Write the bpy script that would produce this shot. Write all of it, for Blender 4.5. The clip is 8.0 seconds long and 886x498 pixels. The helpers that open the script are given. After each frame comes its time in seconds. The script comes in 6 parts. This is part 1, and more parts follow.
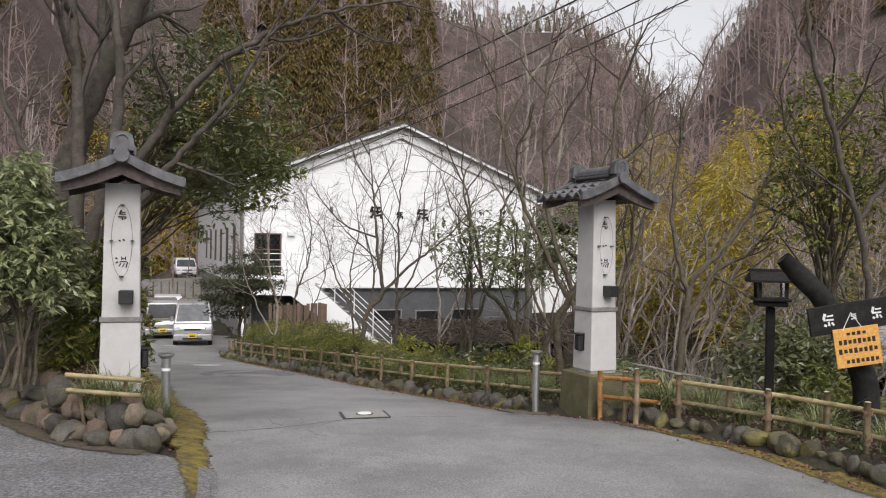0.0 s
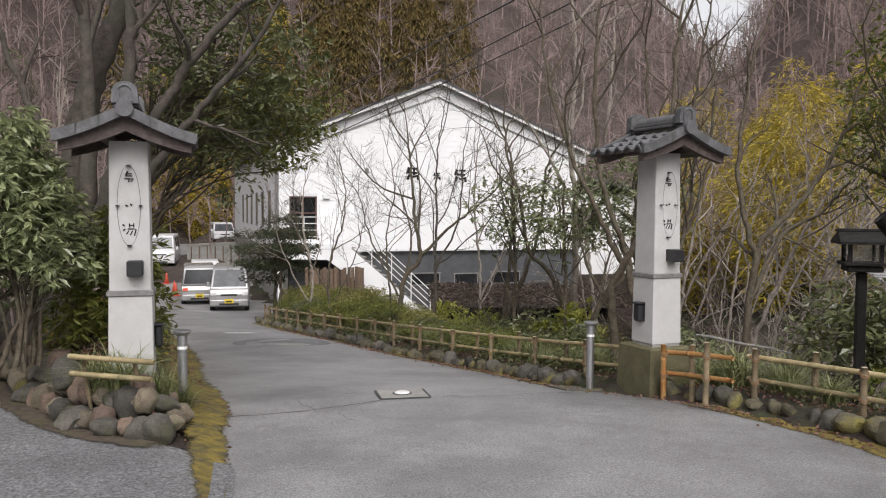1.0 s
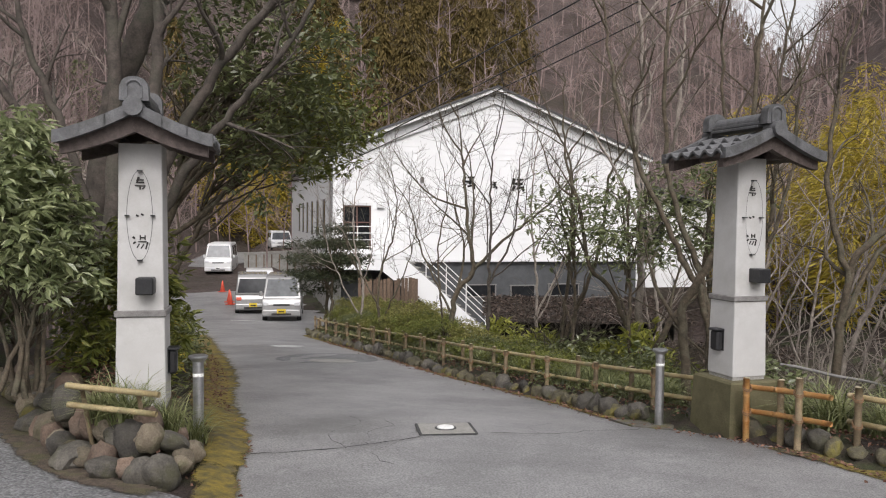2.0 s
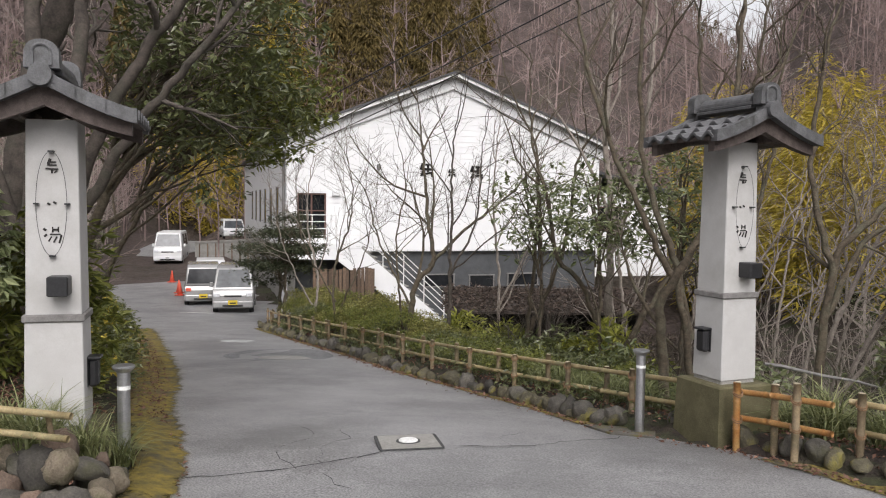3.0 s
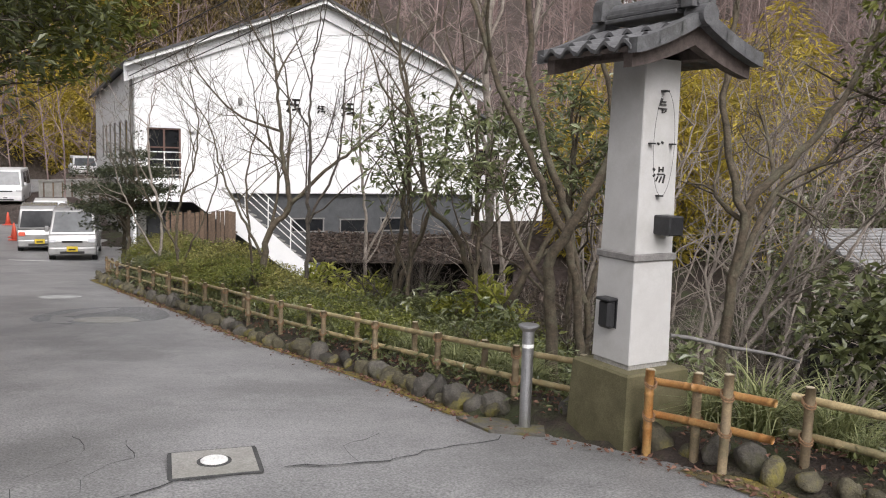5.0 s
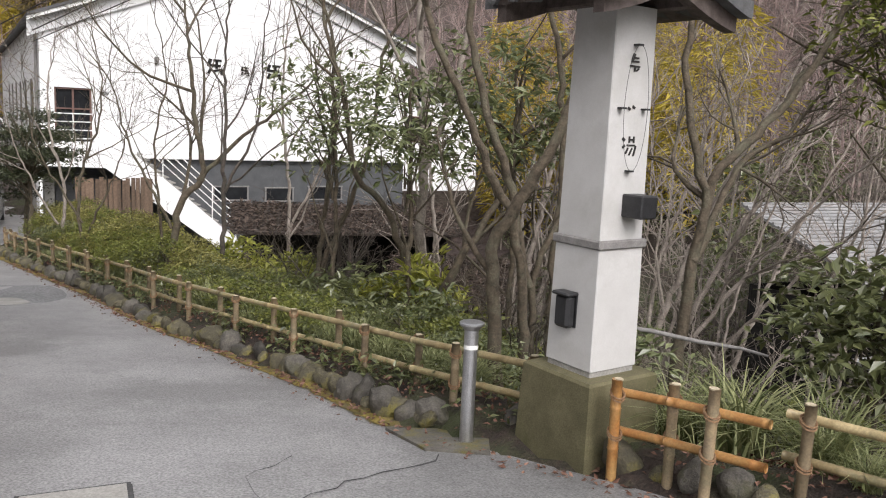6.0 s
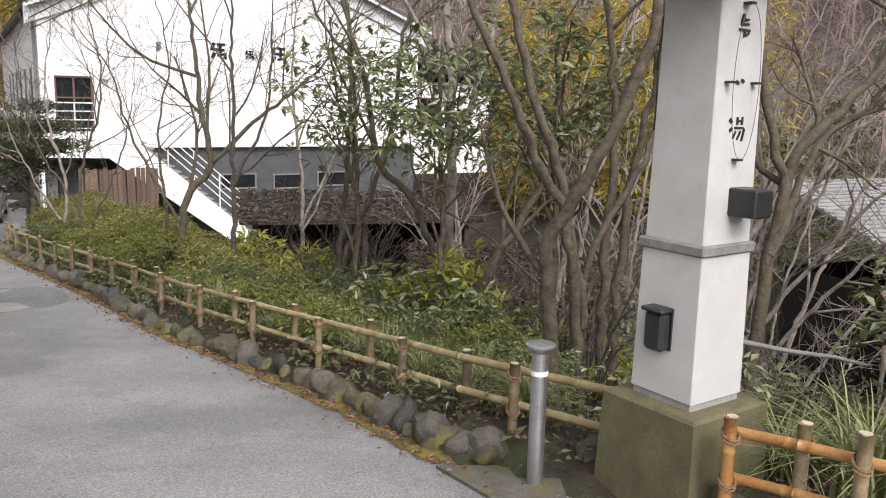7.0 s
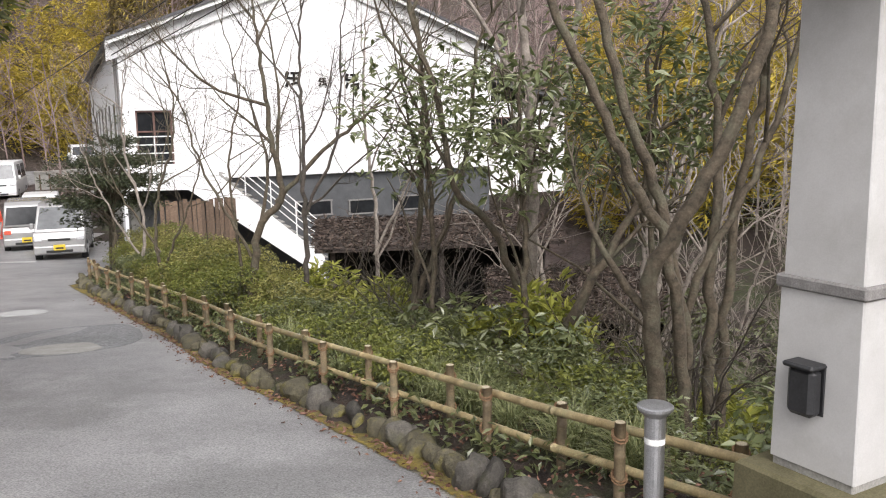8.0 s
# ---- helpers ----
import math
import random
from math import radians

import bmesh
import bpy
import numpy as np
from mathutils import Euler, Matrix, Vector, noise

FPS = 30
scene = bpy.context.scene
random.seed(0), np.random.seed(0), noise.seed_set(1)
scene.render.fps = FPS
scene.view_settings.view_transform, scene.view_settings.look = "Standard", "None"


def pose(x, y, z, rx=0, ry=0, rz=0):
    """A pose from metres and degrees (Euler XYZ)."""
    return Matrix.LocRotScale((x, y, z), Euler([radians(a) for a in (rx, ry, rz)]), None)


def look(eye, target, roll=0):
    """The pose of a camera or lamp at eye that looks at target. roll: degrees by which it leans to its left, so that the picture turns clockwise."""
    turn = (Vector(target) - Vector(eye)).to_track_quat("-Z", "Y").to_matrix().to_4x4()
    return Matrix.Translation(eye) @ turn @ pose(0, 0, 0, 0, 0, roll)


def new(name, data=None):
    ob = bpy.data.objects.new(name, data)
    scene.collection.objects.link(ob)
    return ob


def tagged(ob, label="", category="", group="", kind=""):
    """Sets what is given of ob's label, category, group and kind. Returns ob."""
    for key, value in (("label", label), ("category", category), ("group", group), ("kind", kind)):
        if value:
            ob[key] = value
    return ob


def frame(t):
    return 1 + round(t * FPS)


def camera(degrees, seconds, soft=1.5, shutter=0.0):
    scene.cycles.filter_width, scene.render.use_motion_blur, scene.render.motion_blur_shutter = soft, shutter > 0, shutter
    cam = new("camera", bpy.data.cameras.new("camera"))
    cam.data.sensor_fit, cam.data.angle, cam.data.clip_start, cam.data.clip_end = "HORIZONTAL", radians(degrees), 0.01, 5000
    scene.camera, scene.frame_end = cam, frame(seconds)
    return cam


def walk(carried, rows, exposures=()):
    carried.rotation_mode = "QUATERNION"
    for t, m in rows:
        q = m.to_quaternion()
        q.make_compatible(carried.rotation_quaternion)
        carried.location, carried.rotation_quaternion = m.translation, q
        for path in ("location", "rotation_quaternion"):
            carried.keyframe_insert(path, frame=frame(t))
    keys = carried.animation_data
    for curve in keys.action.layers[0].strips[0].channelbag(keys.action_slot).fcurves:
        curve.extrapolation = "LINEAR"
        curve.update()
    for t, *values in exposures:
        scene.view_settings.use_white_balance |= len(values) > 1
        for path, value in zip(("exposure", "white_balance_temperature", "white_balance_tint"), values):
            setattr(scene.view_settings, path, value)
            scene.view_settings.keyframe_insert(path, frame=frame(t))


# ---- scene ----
cam = camera(56.8, 8.0, soft=1.1)
PATH = [
    (0, (0.015, 0.022, 1.577), (0.014, 2.022, 1.57), 1.0),
    (0.5, (-0.009, 0.492, 1.57), (-0.06, 2.491, 1.5), 0.5),
    (1, (-0.051, 0.928, 1.576), (-0.142, 2.924, 1.474), 0.3),
    (1.5, (-0.069, 1.343, 1.604), (-0.16, 3.339, 1.51), 0.3),
    (1.7, (-0.012, 1.555, 1.589), (-0.245, 3.54, 1.509), 0.6),
    (2.8, (-0.132, 2.386, 1.625), (-0.317, 4.376, 1.532), 0.9),
    (3, (-0.157, 2.557, 1.6), (-0.282, 4.55, 1.492), 0.7),
    (3.5, (-0.109, 2.987, 1.621), (-0.158, 4.981, 1.478), 0.5),
    (4, (-0.038, 3.412, 1.576), (0.104, 5.398, 1.394), 0.7),
    (4.2, (-0.016, 3.573, 1.566), (0.189, 5.553, 1.371), 1.4),
    (5.3, (0.101, 4.613, 1.525), (0.271, 6.589, 1.259), 1.9),
    (5.5, (0.141, 4.809, 1.54), (0.4, 6.771, 1.255), 2.0),
    (6, (0.148, 5.248, 1.505), (0.492, 7.194, 1.194), 2.7),
    (6.5, (0.076, 5.674, 1.516), (0.304, 7.632, 1.175), 2.0),
    (7, (0.023, 6.087, 1.505), (0.35, 8.027, 1.148), 1.4),
    (7.5, (0.042, 6.438, 1.496), (0.279, 8.39, 1.128), -0.3),
    (8, (0.071, 6.701, 1.502), (0.213, 8.672, 1.192), -1.0),
]
walk(cam, [(t, look(eye, target, roll)) for t, eye, target, roll in PATH],
     exposures=[(0.0, 0.10, 6500, 13), (4.2, 0.19, 6500, 13), (5.5, 0.37, 6500, 13), (8.0, 0.66, 6500, 13)])

# ---- sky and sun: an overcast winter day ----
world = bpy.data.worlds.new("overcast_sky")
scene.world = world
world.use_nodes = True
wt = world.node_tree
sky = wt.nodes.new("ShaderNodeTexSky")
sky.sky_type, sky.sun_disc = "NISHITA", False
sky.sun_elevation, sky.sun_rotation = radians(45), radians(165)
sky.air_density, sky.dust_density = 1.0, 4.0
veil = wt.nodes.new("ShaderNodeHueSaturation")
veil.inputs["Saturation"].default_value = 0.10
veil.inputs["Value"].default_value = 1.3
wt.links.new(sky.outputs[0], veil.inputs["Color"])
wt.links.new(veil.outputs[0], wt.nodes["Background"].inputs["Color"])
wt.nodes["Background"].inputs["Strength"].default_value = 0.15
sun = new("sun", bpy.data.lights.new("sun", "SUN"))
sun.data.energy, sun.data.angle, sun.data.color = 0.72, radians(50), (1.0, 0.97, 0.93)
sun.matrix_world = look((6, -22, 23), (0, 0, 0))

# ---- small tools ----
rng = random.Random(7)
GZ = [(-60, 0.9), (0, 0.0), (4, -0.1), (7, -0.2), (8.65, -0.27), (10, -0.43), (12.4, -0.70), (15, -0.95), (20, -1.45), (26, -2.0), (32, -2.5), (38, -2.75), (50, -2.6), (62, -1.5), (200, -1)]


def road_z(y):
    return float(np.interp(y, [p[0] for p in GZ], [p[1] for p in GZ]))


class Shape:
    """Vertices and faces that become one mesh."""

    def __init__(self):
        self.v, self.f, self.n = [], [], 0

    def add(self, verts, faces):
        verts = np.asarray(verts, float)
        self.v.append(verts)
        self.f.extend([tuple(i + self.n for i in f) for f in faces])
        self.n += len(verts)
        return self

    def box(self, c, s, turn=None, bevel=0.0):
        x, y, z = (a / 2 for a in s)
        b = min(bevel, 0.45 * min(s))
        if b <= 0:
            v = np.array([(i, j, k) for k in (-z, z) for j in (-y, y) for i in (-x, x)])
            f = [(0, 2, 3, 1), (4, 5, 7, 6), (0, 1, 5, 4), (2, 6, 7, 3), (0, 4, 6, 2), (1, 3, 7, 5)]
        else:
            bm = bmesh.new()
            bmesh.ops.create_cube(bm, size=1)
            bmesh.ops.scale(bm, vec=s, verts=bm.verts)
            bmesh.ops.bevel(bm, geom=bm.edges[:], offset=b, segments=2 if b > 0.03 else 1, affect="EDGES", profile=0.6)
            bm.verts.index_update()
            v, f = np.array([w.co[:] for w in bm.verts]), [tuple(w.index for w in q.verts) for q in bm.faces]
            bm.free()
        if turn is not None:
            v = v @ np.array(turn.to_3x3()).T
        return self.add(v + np.array(c), f)

    def tube(self, pts, radii, sides=8, caps=True):
        pts = np.asarray(pts, float)
        n = len(pts)
        radii = np.broadcast_to(np.asarray(radii, float), (n,))
        tan = np.gradient(pts, axis=0)
        tan /= np.maximum(np.linalg.norm(tan, axis=1), 1e-9)[:, None]
        ref = np.array((0, 0, 1.0)) if abs(tan[0][2]) < 0.9 else np.array((1.0, 0, 0))
        a = np.arange(sides) * 2 * np.pi / sides
        rings = []
        for i in range(n):
            u = np.cross(tan[i], ref)
            u /= max(np.linalg.norm(u), 1e-9)
            w = np.cross(u, tan[i])
            ref = w
            rings.append(pts[i] + radii[i] * (np.cos(a)[:, None] * u + np.sin(a)[:, None] * w))
        f = [(i * sides + j, i * sides + (j + 1) % sides, (i + 1) * sides + (j + 1) % sides, (i + 1) * sides + j) for i in range(n - 1) for j in range(sides)]
        if caps:
            f += [tuple(range(sides)), tuple(range((n - 1) * sides, n * sides))[::-1]]
        return self.add(np.concatenate(rings), f)

    def lathe(self, profile, sides=24, at=(0, 0, 0)):
        a = np.arange(sides) * 2 * np.pi / sides
        v = [(r * c + at[0], r * s + at[1], z + at[2]) for r, z in profile for c, s in zip(np.cos(a), np.sin(a))]
        n = len(profile)
        f = [(i * sides + j, i * sides + (j + 1) % sides, (i + 1) * sides + (j + 1) % sides, (i + 1) * sides + j) for i in range(n - 1) for j in range(sides)]
        f += [tuple(range(sides))[::-1], tuple(range((n - 1) * sides, n * sides))]
        return self.add(v, f)

    def prism(self, outline, y0, y1):
        """An outline in x and z, drawn out along y."""
        n = len(outline)
        v = [(x, y0, z) for x, z in outline] + [(x, y1, z) for x, z in outline]
        f = [tuple(range(n)), tuple(range(n, 2 * n))[::-1]] + [(i, i + n, (i + 1) % n + n, (i + 1) % n) for i in range(n)]
        return self.add(v, f)

    def mesh(self, name, material, smooth=False):
        me = bpy.data.meshes.new(name)
        me.from_pydata(np.concatenate(self.v).tolist() if self.v else [], [], self.f)
        me.materials.append(material)
        if smooth:
            me.polygons.foreach_set("use_smooth", [True] * len(me.polygons))
        me.update()
        return me


def part(name, shape, material, parent, label="", smooth=False, at=None):
    ob = new(name, shape.mesh(name, material, smooth) if isinstance(shape, Shape) else shape)
    if parent is not None:
        ob.parent = parent
    if at is not None:
        ob.matrix_basis = at
    return tagged(ob, label)


def thing(name, m, label, category, group="", kind=""):
    ob = new(name)
    ob.empty_display_size = 0.1
    ob.matrix_basis = m
    return tagged(ob, label, category, group, kind)


def heal(ob_mesh):
    bm = bmesh.new()
    bm.from_mesh(ob_mesh)
    bmesh.ops.recalc_face_normals(bm, faces=bm.faces[:])
    bm.to_mesh(ob_mesh)
    bm.free()


def rock_mesh(name, material, seed, size):
    bm = bmesh.new()
    bmesh.ops.create_icosphere(bm, subdivisions=3, radius=0.5)
    off = Vector((seed * 3.7, seed * 1.9, 0))
    cut = random.Random(seed + 50)
    flats = [(Vector((cut.gauss(0, 1), cut.gauss(0, 1), cut.gauss(0, 1))).normalized(), cut.uniform(0.68, 0.92)) for _ in range(6)]
    for v in bm.verts:
        n = v.co.normalized()
        k = 1 + 0.36 * noise.noise(n * 1.2 + off) + 0.14 * noise.noise(n * 3.1 + off) + 0.05 * noise.noise(n * 8 + off)
        p = n * k
        for q in flats:
            over = p.dot(q[0]) - q[1]
            if over > 0:
                p = p - q[0] * over * 0.75
        v.co = Vector((p.x * size[0], p.y * size[1], p.z * size[2])) * 0.5
    me = bpy.data.meshes.new(name)
    for f in bm.faces:
        f.smooth = True
    bm.to_mesh(me)
    bm.free()
    me.set_sharp_from_angle(angle=0.9)
    me.materials.append(material)
    return me


def spline(pts, step):
    """Points at even steps along a smooth line through pts."""
    p = np.asarray(pts, float)
    q = np.vstack([2 * p[0] - p[1], p, 2 * p[-1] - p[-2]])
    out = []
    for i in range(1, len(q) - 2):
        for s in np.linspace(0, 1, 24, endpoint=False):
            a, b, c, d = q[i - 1:i + 3]
            out.append(0.5 * (2 * b + (c - a) * s + (2 * a - 5 * b + 4 * c - d) * s * s + (3 * b - a - 3 * c + d) * s ** 3))
    out = np.array(out + [p[-1]])
    run = np.concatenate([[0], np.cumsum(np.linalg.norm(np.diff(out, axis=0), axis=1))])
    at = np.arange(0, run[-1] + 1e-6, step)
    return np.stack([np.interp(at, run, out[:, k]) for k in range(out.shape[1])], 1)


# ---- materials ----
def mat(name, a, b, scale=8.0, rough=0.8, bump=0.3, metal=0.0, fine=60.0, c=None, cscale=1.5, camount=0.5, bumpd=0.01, spec=0.5, rnd=0.0, grain=0.2):
    """A surface: colours a and b mixed by grain, c in blotches, with relief."""
    m = bpy.data.materials.new(name)
    m.use_nodes = True
    nt = m.node_tree
    p = nt.nodes["Principled BSDF"]
    co = nt.nodes.new("ShaderNodeTexCoord")
    n1 = nt.nodes.new("ShaderNodeTexNoise")
    n1.inputs["Scale"].default_value, n1.inputs["Detail"].default_value, n1.inputs["Roughness"].default_value = scale, 8, 0.65
    n2 = nt.nodes.new("ShaderNodeTexNoise")
    n2.inputs["Scale"].default_value, n2.inputs["Detail"].default_value = fine, 4
    for n in (n1, n2):
        nt.links.new(co.outputs["Object"], n.inputs["Vector"])
    r = nt.nodes.new("ShaderNodeMapRange")
    r.inputs[1].default_value, r.inputs[2].default_value = 0.32, 0.68
    nt.links.new(n1.outputs["Fac"], r.inputs[0])
    mix = nt.nodes.new("ShaderNodeMix")
    mix.data_type = "RGBA"
    mix.inputs[6].default_value, mix.inputs[7].default_value = (*a, 1), (*b, 1)
    nt.links.new(r.outputs[0], mix.inputs[0])
    col = mix.outputs[2]
    if c is not None:
        n3 = nt.nodes.new("ShaderNodeTexNoise")
        n3.inputs["Scale"].default_value, n3.inputs["Detail"].default_value, n3.inputs["Roughness"].default_value = cscale, 6, 0.7
        nt.links.new(co.outputs["Object"], n3.inputs["Vector"])
        r3 = nt.nodes.new("ShaderNodeMapRange")
        r3.inputs[1].default_value, r3.inputs[2].default_value, r3.inputs[4].default_value = 0.48, 0.62, camount
        nt.links.new(n3.outputs["Fac"], r3.inputs[0])
        mc = nt.nodes.new("ShaderNodeMix")
        mc.data_type = "RGBA"
        mc.inputs[7].default_value = (*c, 1)
        nt.links.new(r3.outputs[0], mc.inputs[0])
        nt.links.new(col, mc.inputs[6])
        col = mc.outputs[2]
    g = nt.nodes.new("ShaderNodeMapRange")
    g.inputs[1].default_value, g.inputs[2].default_value, g.inputs[3].default_value, g.inputs[4].default_value = 0.3, 0.7, 1 - grain, 1 + grain
    nt.links.new(n2.outputs["Fac"], g.inputs[0])
    hs = nt.nodes.new("ShaderNodeHueSaturation")
    nt.links.new(col, hs.inputs["Color"])
    nt.links.new(g.outputs[0], hs.inputs["Value"])
    if rnd:
        oi = nt.nodes.new("ShaderNodeObjectInfo")
        rr = nt.nodes.new("ShaderNodeMapRange")
        rr.inputs[3].default_value, rr.inputs[4].default_value = 1 - rnd, 1 + rnd
        nt.links.new(oi.outputs["Random"], rr.inputs[0])
        mm = nt.nodes.new("ShaderNodeMath")
        mm.operation = "MULTIPLY"
        nt.links.new(g.outputs[0], mm.inputs[0])
        nt.links.new(rr.outputs[0], mm.inputs[1])
        nt.links.new(mm.outputs[0], hs.inputs["Value"])
    nt.links.new(hs.outputs[0], p.inputs["Base Color"])
    p.inputs["Roughness"].default_value, p.inputs["Metallic"].default_value = rough, metal
    p.inputs["Specular IOR Level"].default_value = spec
    if bump:
        bp = nt.nodes.new("ShaderNodeBump")
        bp.inputs["Strength"].default_value, bp.inputs["Distance"].default_value = bump, bumpd
        add = nt.nodes.new("ShaderNodeMath")
        add.operation = "ADD"
        nt.links.new(n1.outputs["Fac"], add.inputs[0])
        nt.links.new(n2.outputs["Fac"], add.inputs[1])
        nt.links.new(add.outputs[0], bp.inputs["Height"])
        nt.links.new(bp.outputs[0], p.inputs["Normal"])
    return m


def leaf_mat(name, a, b, rough=0.4, trans=0.15, spec=0.4):
    """Leaves: each one its own tint between a and b, a little light passing through."""
    m = bpy.data.materials.new(name)
    m.use_nodes = True
    nt = m.node_tree
    p = nt.nodes["Principled BSDF"]
    geo = nt.nodes.new("ShaderNodeNewGeometry")
    ramp = nt.nodes.new("ShaderNodeValToRGB")
    ramp.color_ramp.elements[0].color, ramp.color_ramp.elements[1].color = (*a, 1), (*b, 1)
    nt.links.new(geo.outputs["Random Per Island"], ramp.inputs[0])
    nt.links.new(ramp.outputs[0], p.inputs["Base Color"])
    p.inputs["Roughness"].default_value, p.inputs["Specular IOR Level"].default_value = rough, spec
    tr = nt.nodes.new("ShaderNodeBsdfTranslucent")
    nt.links.new(ramp.outputs[0], tr.inputs["Color"])
    ms = nt.nodes.new("ShaderNodeMixShader")
    ms.inputs[0].default_value = trans
    nt.links.new(p.outputs[0], ms.inputs[1])
    nt.links.new(tr.outputs[0], ms.inputs[2])
    nt.links.new(ms.outputs[0], nt.nodes["Material Output"].inputs["Surface"])
    return m


ASPHALT = mat("asphalt", (0.20, 0.198, 0.198), (0.30, 0.297, 0.297), 1.4, 0.46, 0.8, fine=75, c=(0.145, 0.143, 0.143), cscale=0.6, camount=0.7, bumpd=0.006, grain=0.5)
GRAVEL = mat("gravelled_asphalt", (0.12, 0.12, 0.125), (0.30, 0.30, 0.30), 26, 0.9, 1.0, fine=55, c=(0.11, 0.11, 0.11), cscale=0.6, camount=0.5, bumpd=0.02, grain=0.5)
# Leaf-litter soil, its colour darkened to carry the shadow among stones and shrubs.
SOIL_SHADED = mat("shade_darkened_litter_soil", (0.0217, 0.0155, 0.0124), (0.0558, 0.0372, 0.0279), 9, 0.95, 0.9, fine=45, c=(0.05, 0.07, 0.02), cscale=0.9, camount=0.7, bumpd=0.04)
MOSS = mat("moss", (0.15, 0.125, 0.04), (0.27, 0.21, 0.04), 6, 0.95, 1.0, fine=150, c=(0.10, 0.085, 0.065), cscale=1.8, camount=0.8, bumpd=0.02)
PLASTER = mat("white_plaster", (0.46, 0.45, 0.437), (0.54, 0.532, 0.52), 3, 0.85, 0.3, fine=160, c=(0.39, 0.38, 0.355), cscale=1.6, camount=0.5, bumpd=0.002, grain=0.04)
SIDING = mat("white_siding", (0.80, 0.80, 0.80), (0.84, 0.84, 0.84), 1.5, 0.7, 0.05, fine=30, c=(0.74, 0.74, 0.75), cscale=0.5, camount=0.3, grain=0.02)
MOSSY_CONCRETE = mat("mossy_concrete", (0.075, 0.068, 0.033), (0.15, 0.132, 0.072), 4, 0.9, 0.5, fine=120, c=(0.062, 0.062, 0.02), cscale=2.2, camount=0.75, bumpd=0.005)
CONCRETE = mat("concrete", (0.25, 0.24, 0.22), (0.36, 0.35, 0.33), 4, 0.9, 0.4, fine=90, c=(0.18, 0.18, 0.15), cscale=1.2, camount=0.5, bumpd=0.004)
TILE = mat("grey_roof_tile", (0.075, 0.075, 0.078), (0.15, 0.15, 0.155), 14, 0.55, 0.3, fine=140, c=(0.06, 0.06, 0.055), cscale=6, camount=0.6, bumpd=0.003, rnd=0.12)
OLDWOOD = mat("weathered_dark_wood", (0.055, 0.04, 0.035), (0.12, 0.095, 0.085), 18, 0.8, 0.4, fine=160, bumpd=0.004)
BANDWOOD = mat("weathered_grey_wood", (0.16, 0.15, 0.145), (0.25, 0.24, 0.23), 20, 0.85, 0.4, fine=140, bumpd=0.003)
BLACK = mat("black_painted_metal", (0.012, 0.012, 0.013), (0.03, 0.03, 0.032), 10, 0.45, 0.1, fine=90)
CHAR = mat("charred_wood", (0.010, 0.009, 0.009), (0.028, 0.026, 0.024), 14, 0.85, 0.4, fine=120, spec=0.25)
STEEL = mat("brushed_steel", (0.42, 0.42, 0.43), (0.55, 0.55, 0.56), 20, 0.38, 0.05, metal=0.9, fine=200)
BAMBOO = mat("weathered_bamboo", (0.23, 0.17, 0.08), (0.42, 0.34, 0.19), 7, 0.38, 0.15, fine=90, c=(0.20, 0.20, 0.11), cscale=3, camount=0.7, bumpd=0.002, rnd=0.2)
BAMBOO_POST = mat("bamboo_post", (0.17, 0.13, 0.085), (0.29, 0.22, 0.13), 9, 0.6, 0.2, fine=90, c=(0.11, 0.10, 0.06), cscale=4, camount=0.7, bumpd=0.002, rnd=0.25)
BAMBOO_NEW = mat("fresh_orange_bamboo", (0.30, 0.125, 0.035), (0.42, 0.235, 0.085), 6, 0.36, 0.1, fine=80, c=(0.33, 0.22, 0.09), cscale=3, camount=0.6, bumpd=0.002)
ROPE = mat("palm_rope", (0.14, 0.08, 0.045), (0.26, 0.155, 0.08), 60, 0.9, 0.5, fine=200, bumpd=0.003)
STONE = mat("field_stone", (0.048, 0.044, 0.038), (0.118, 0.107, 0.091), 9, 0.9, 0.5, fine=70, c=(0.055, 0.053, 0.027), cscale=3.2, camount=0.8, bumpd=0.012, rnd=0.4)
STONE_TAN = mat("tan_field_stone", (0.11, 0.088, 0.062), (0.22, 0.185, 0.135), 8, 0.9, 0.7, fine=60, c=(0.09, 0.085, 0.045), cscale=3.5, camount=0.8, bumpd=0.015, rnd=0.3)
STONE_MOSS = mat("mossy_field_stone", (0.055, 0.048, 0.034), (0.125, 0.112, 0.07), 7, 0.95, 0.8, fine=60, c=(0.15, 0.13, 0.03), cscale=3.0, camount=0.85, bumpd=0.012, rnd=0.3)
STONE_RED = mat("reddish_field_stone", (0.11, 0.075, 0.055), (0.20, 0.145, 0.11), 9, 0.9, 0.5, fine=70, c=(0.11, 0.09, 0.07), cscale=4, camount=0.6, bumpd=0.012, rnd=0.25)
BARK = mat("grey_brown_bark", (0.045, 0.036, 0.025), (0.14, 0.11, 0.076), 14, 0.92, 1.0, fine=60, c=(0.13, 0.125, 0.085), cscale=5, camount=0.6, bumpd=0.008)
BARK_DARK = mat("dark_brown_bark", (0.038, 0.031, 0.026), (0.11, 0.09, 0.075), 10, 0.9, 0.8, fine=60, c=(0.07, 0.07, 0.05), cscale=3, camount=0.5, bumpd=0.005)
BARK_PALE = mat("pale_bark", (0.20, 0.17, 0.145), (0.38, 0.33, 0.285), 9, 0.9, 0.7, fine=60, c=(0.12, 0.10, 0.08), cscale=3, camount=0.6, bumpd=0.01)
TWIG_RED = mat("reddish_twig", (0.17, 0.122, 0.113), (0.40, 0.305, 0.285), 0.7, 0.9, 0, fine=20, c=(0.13, 0.085, 0.075), cscale=0.09, camount=0.7)
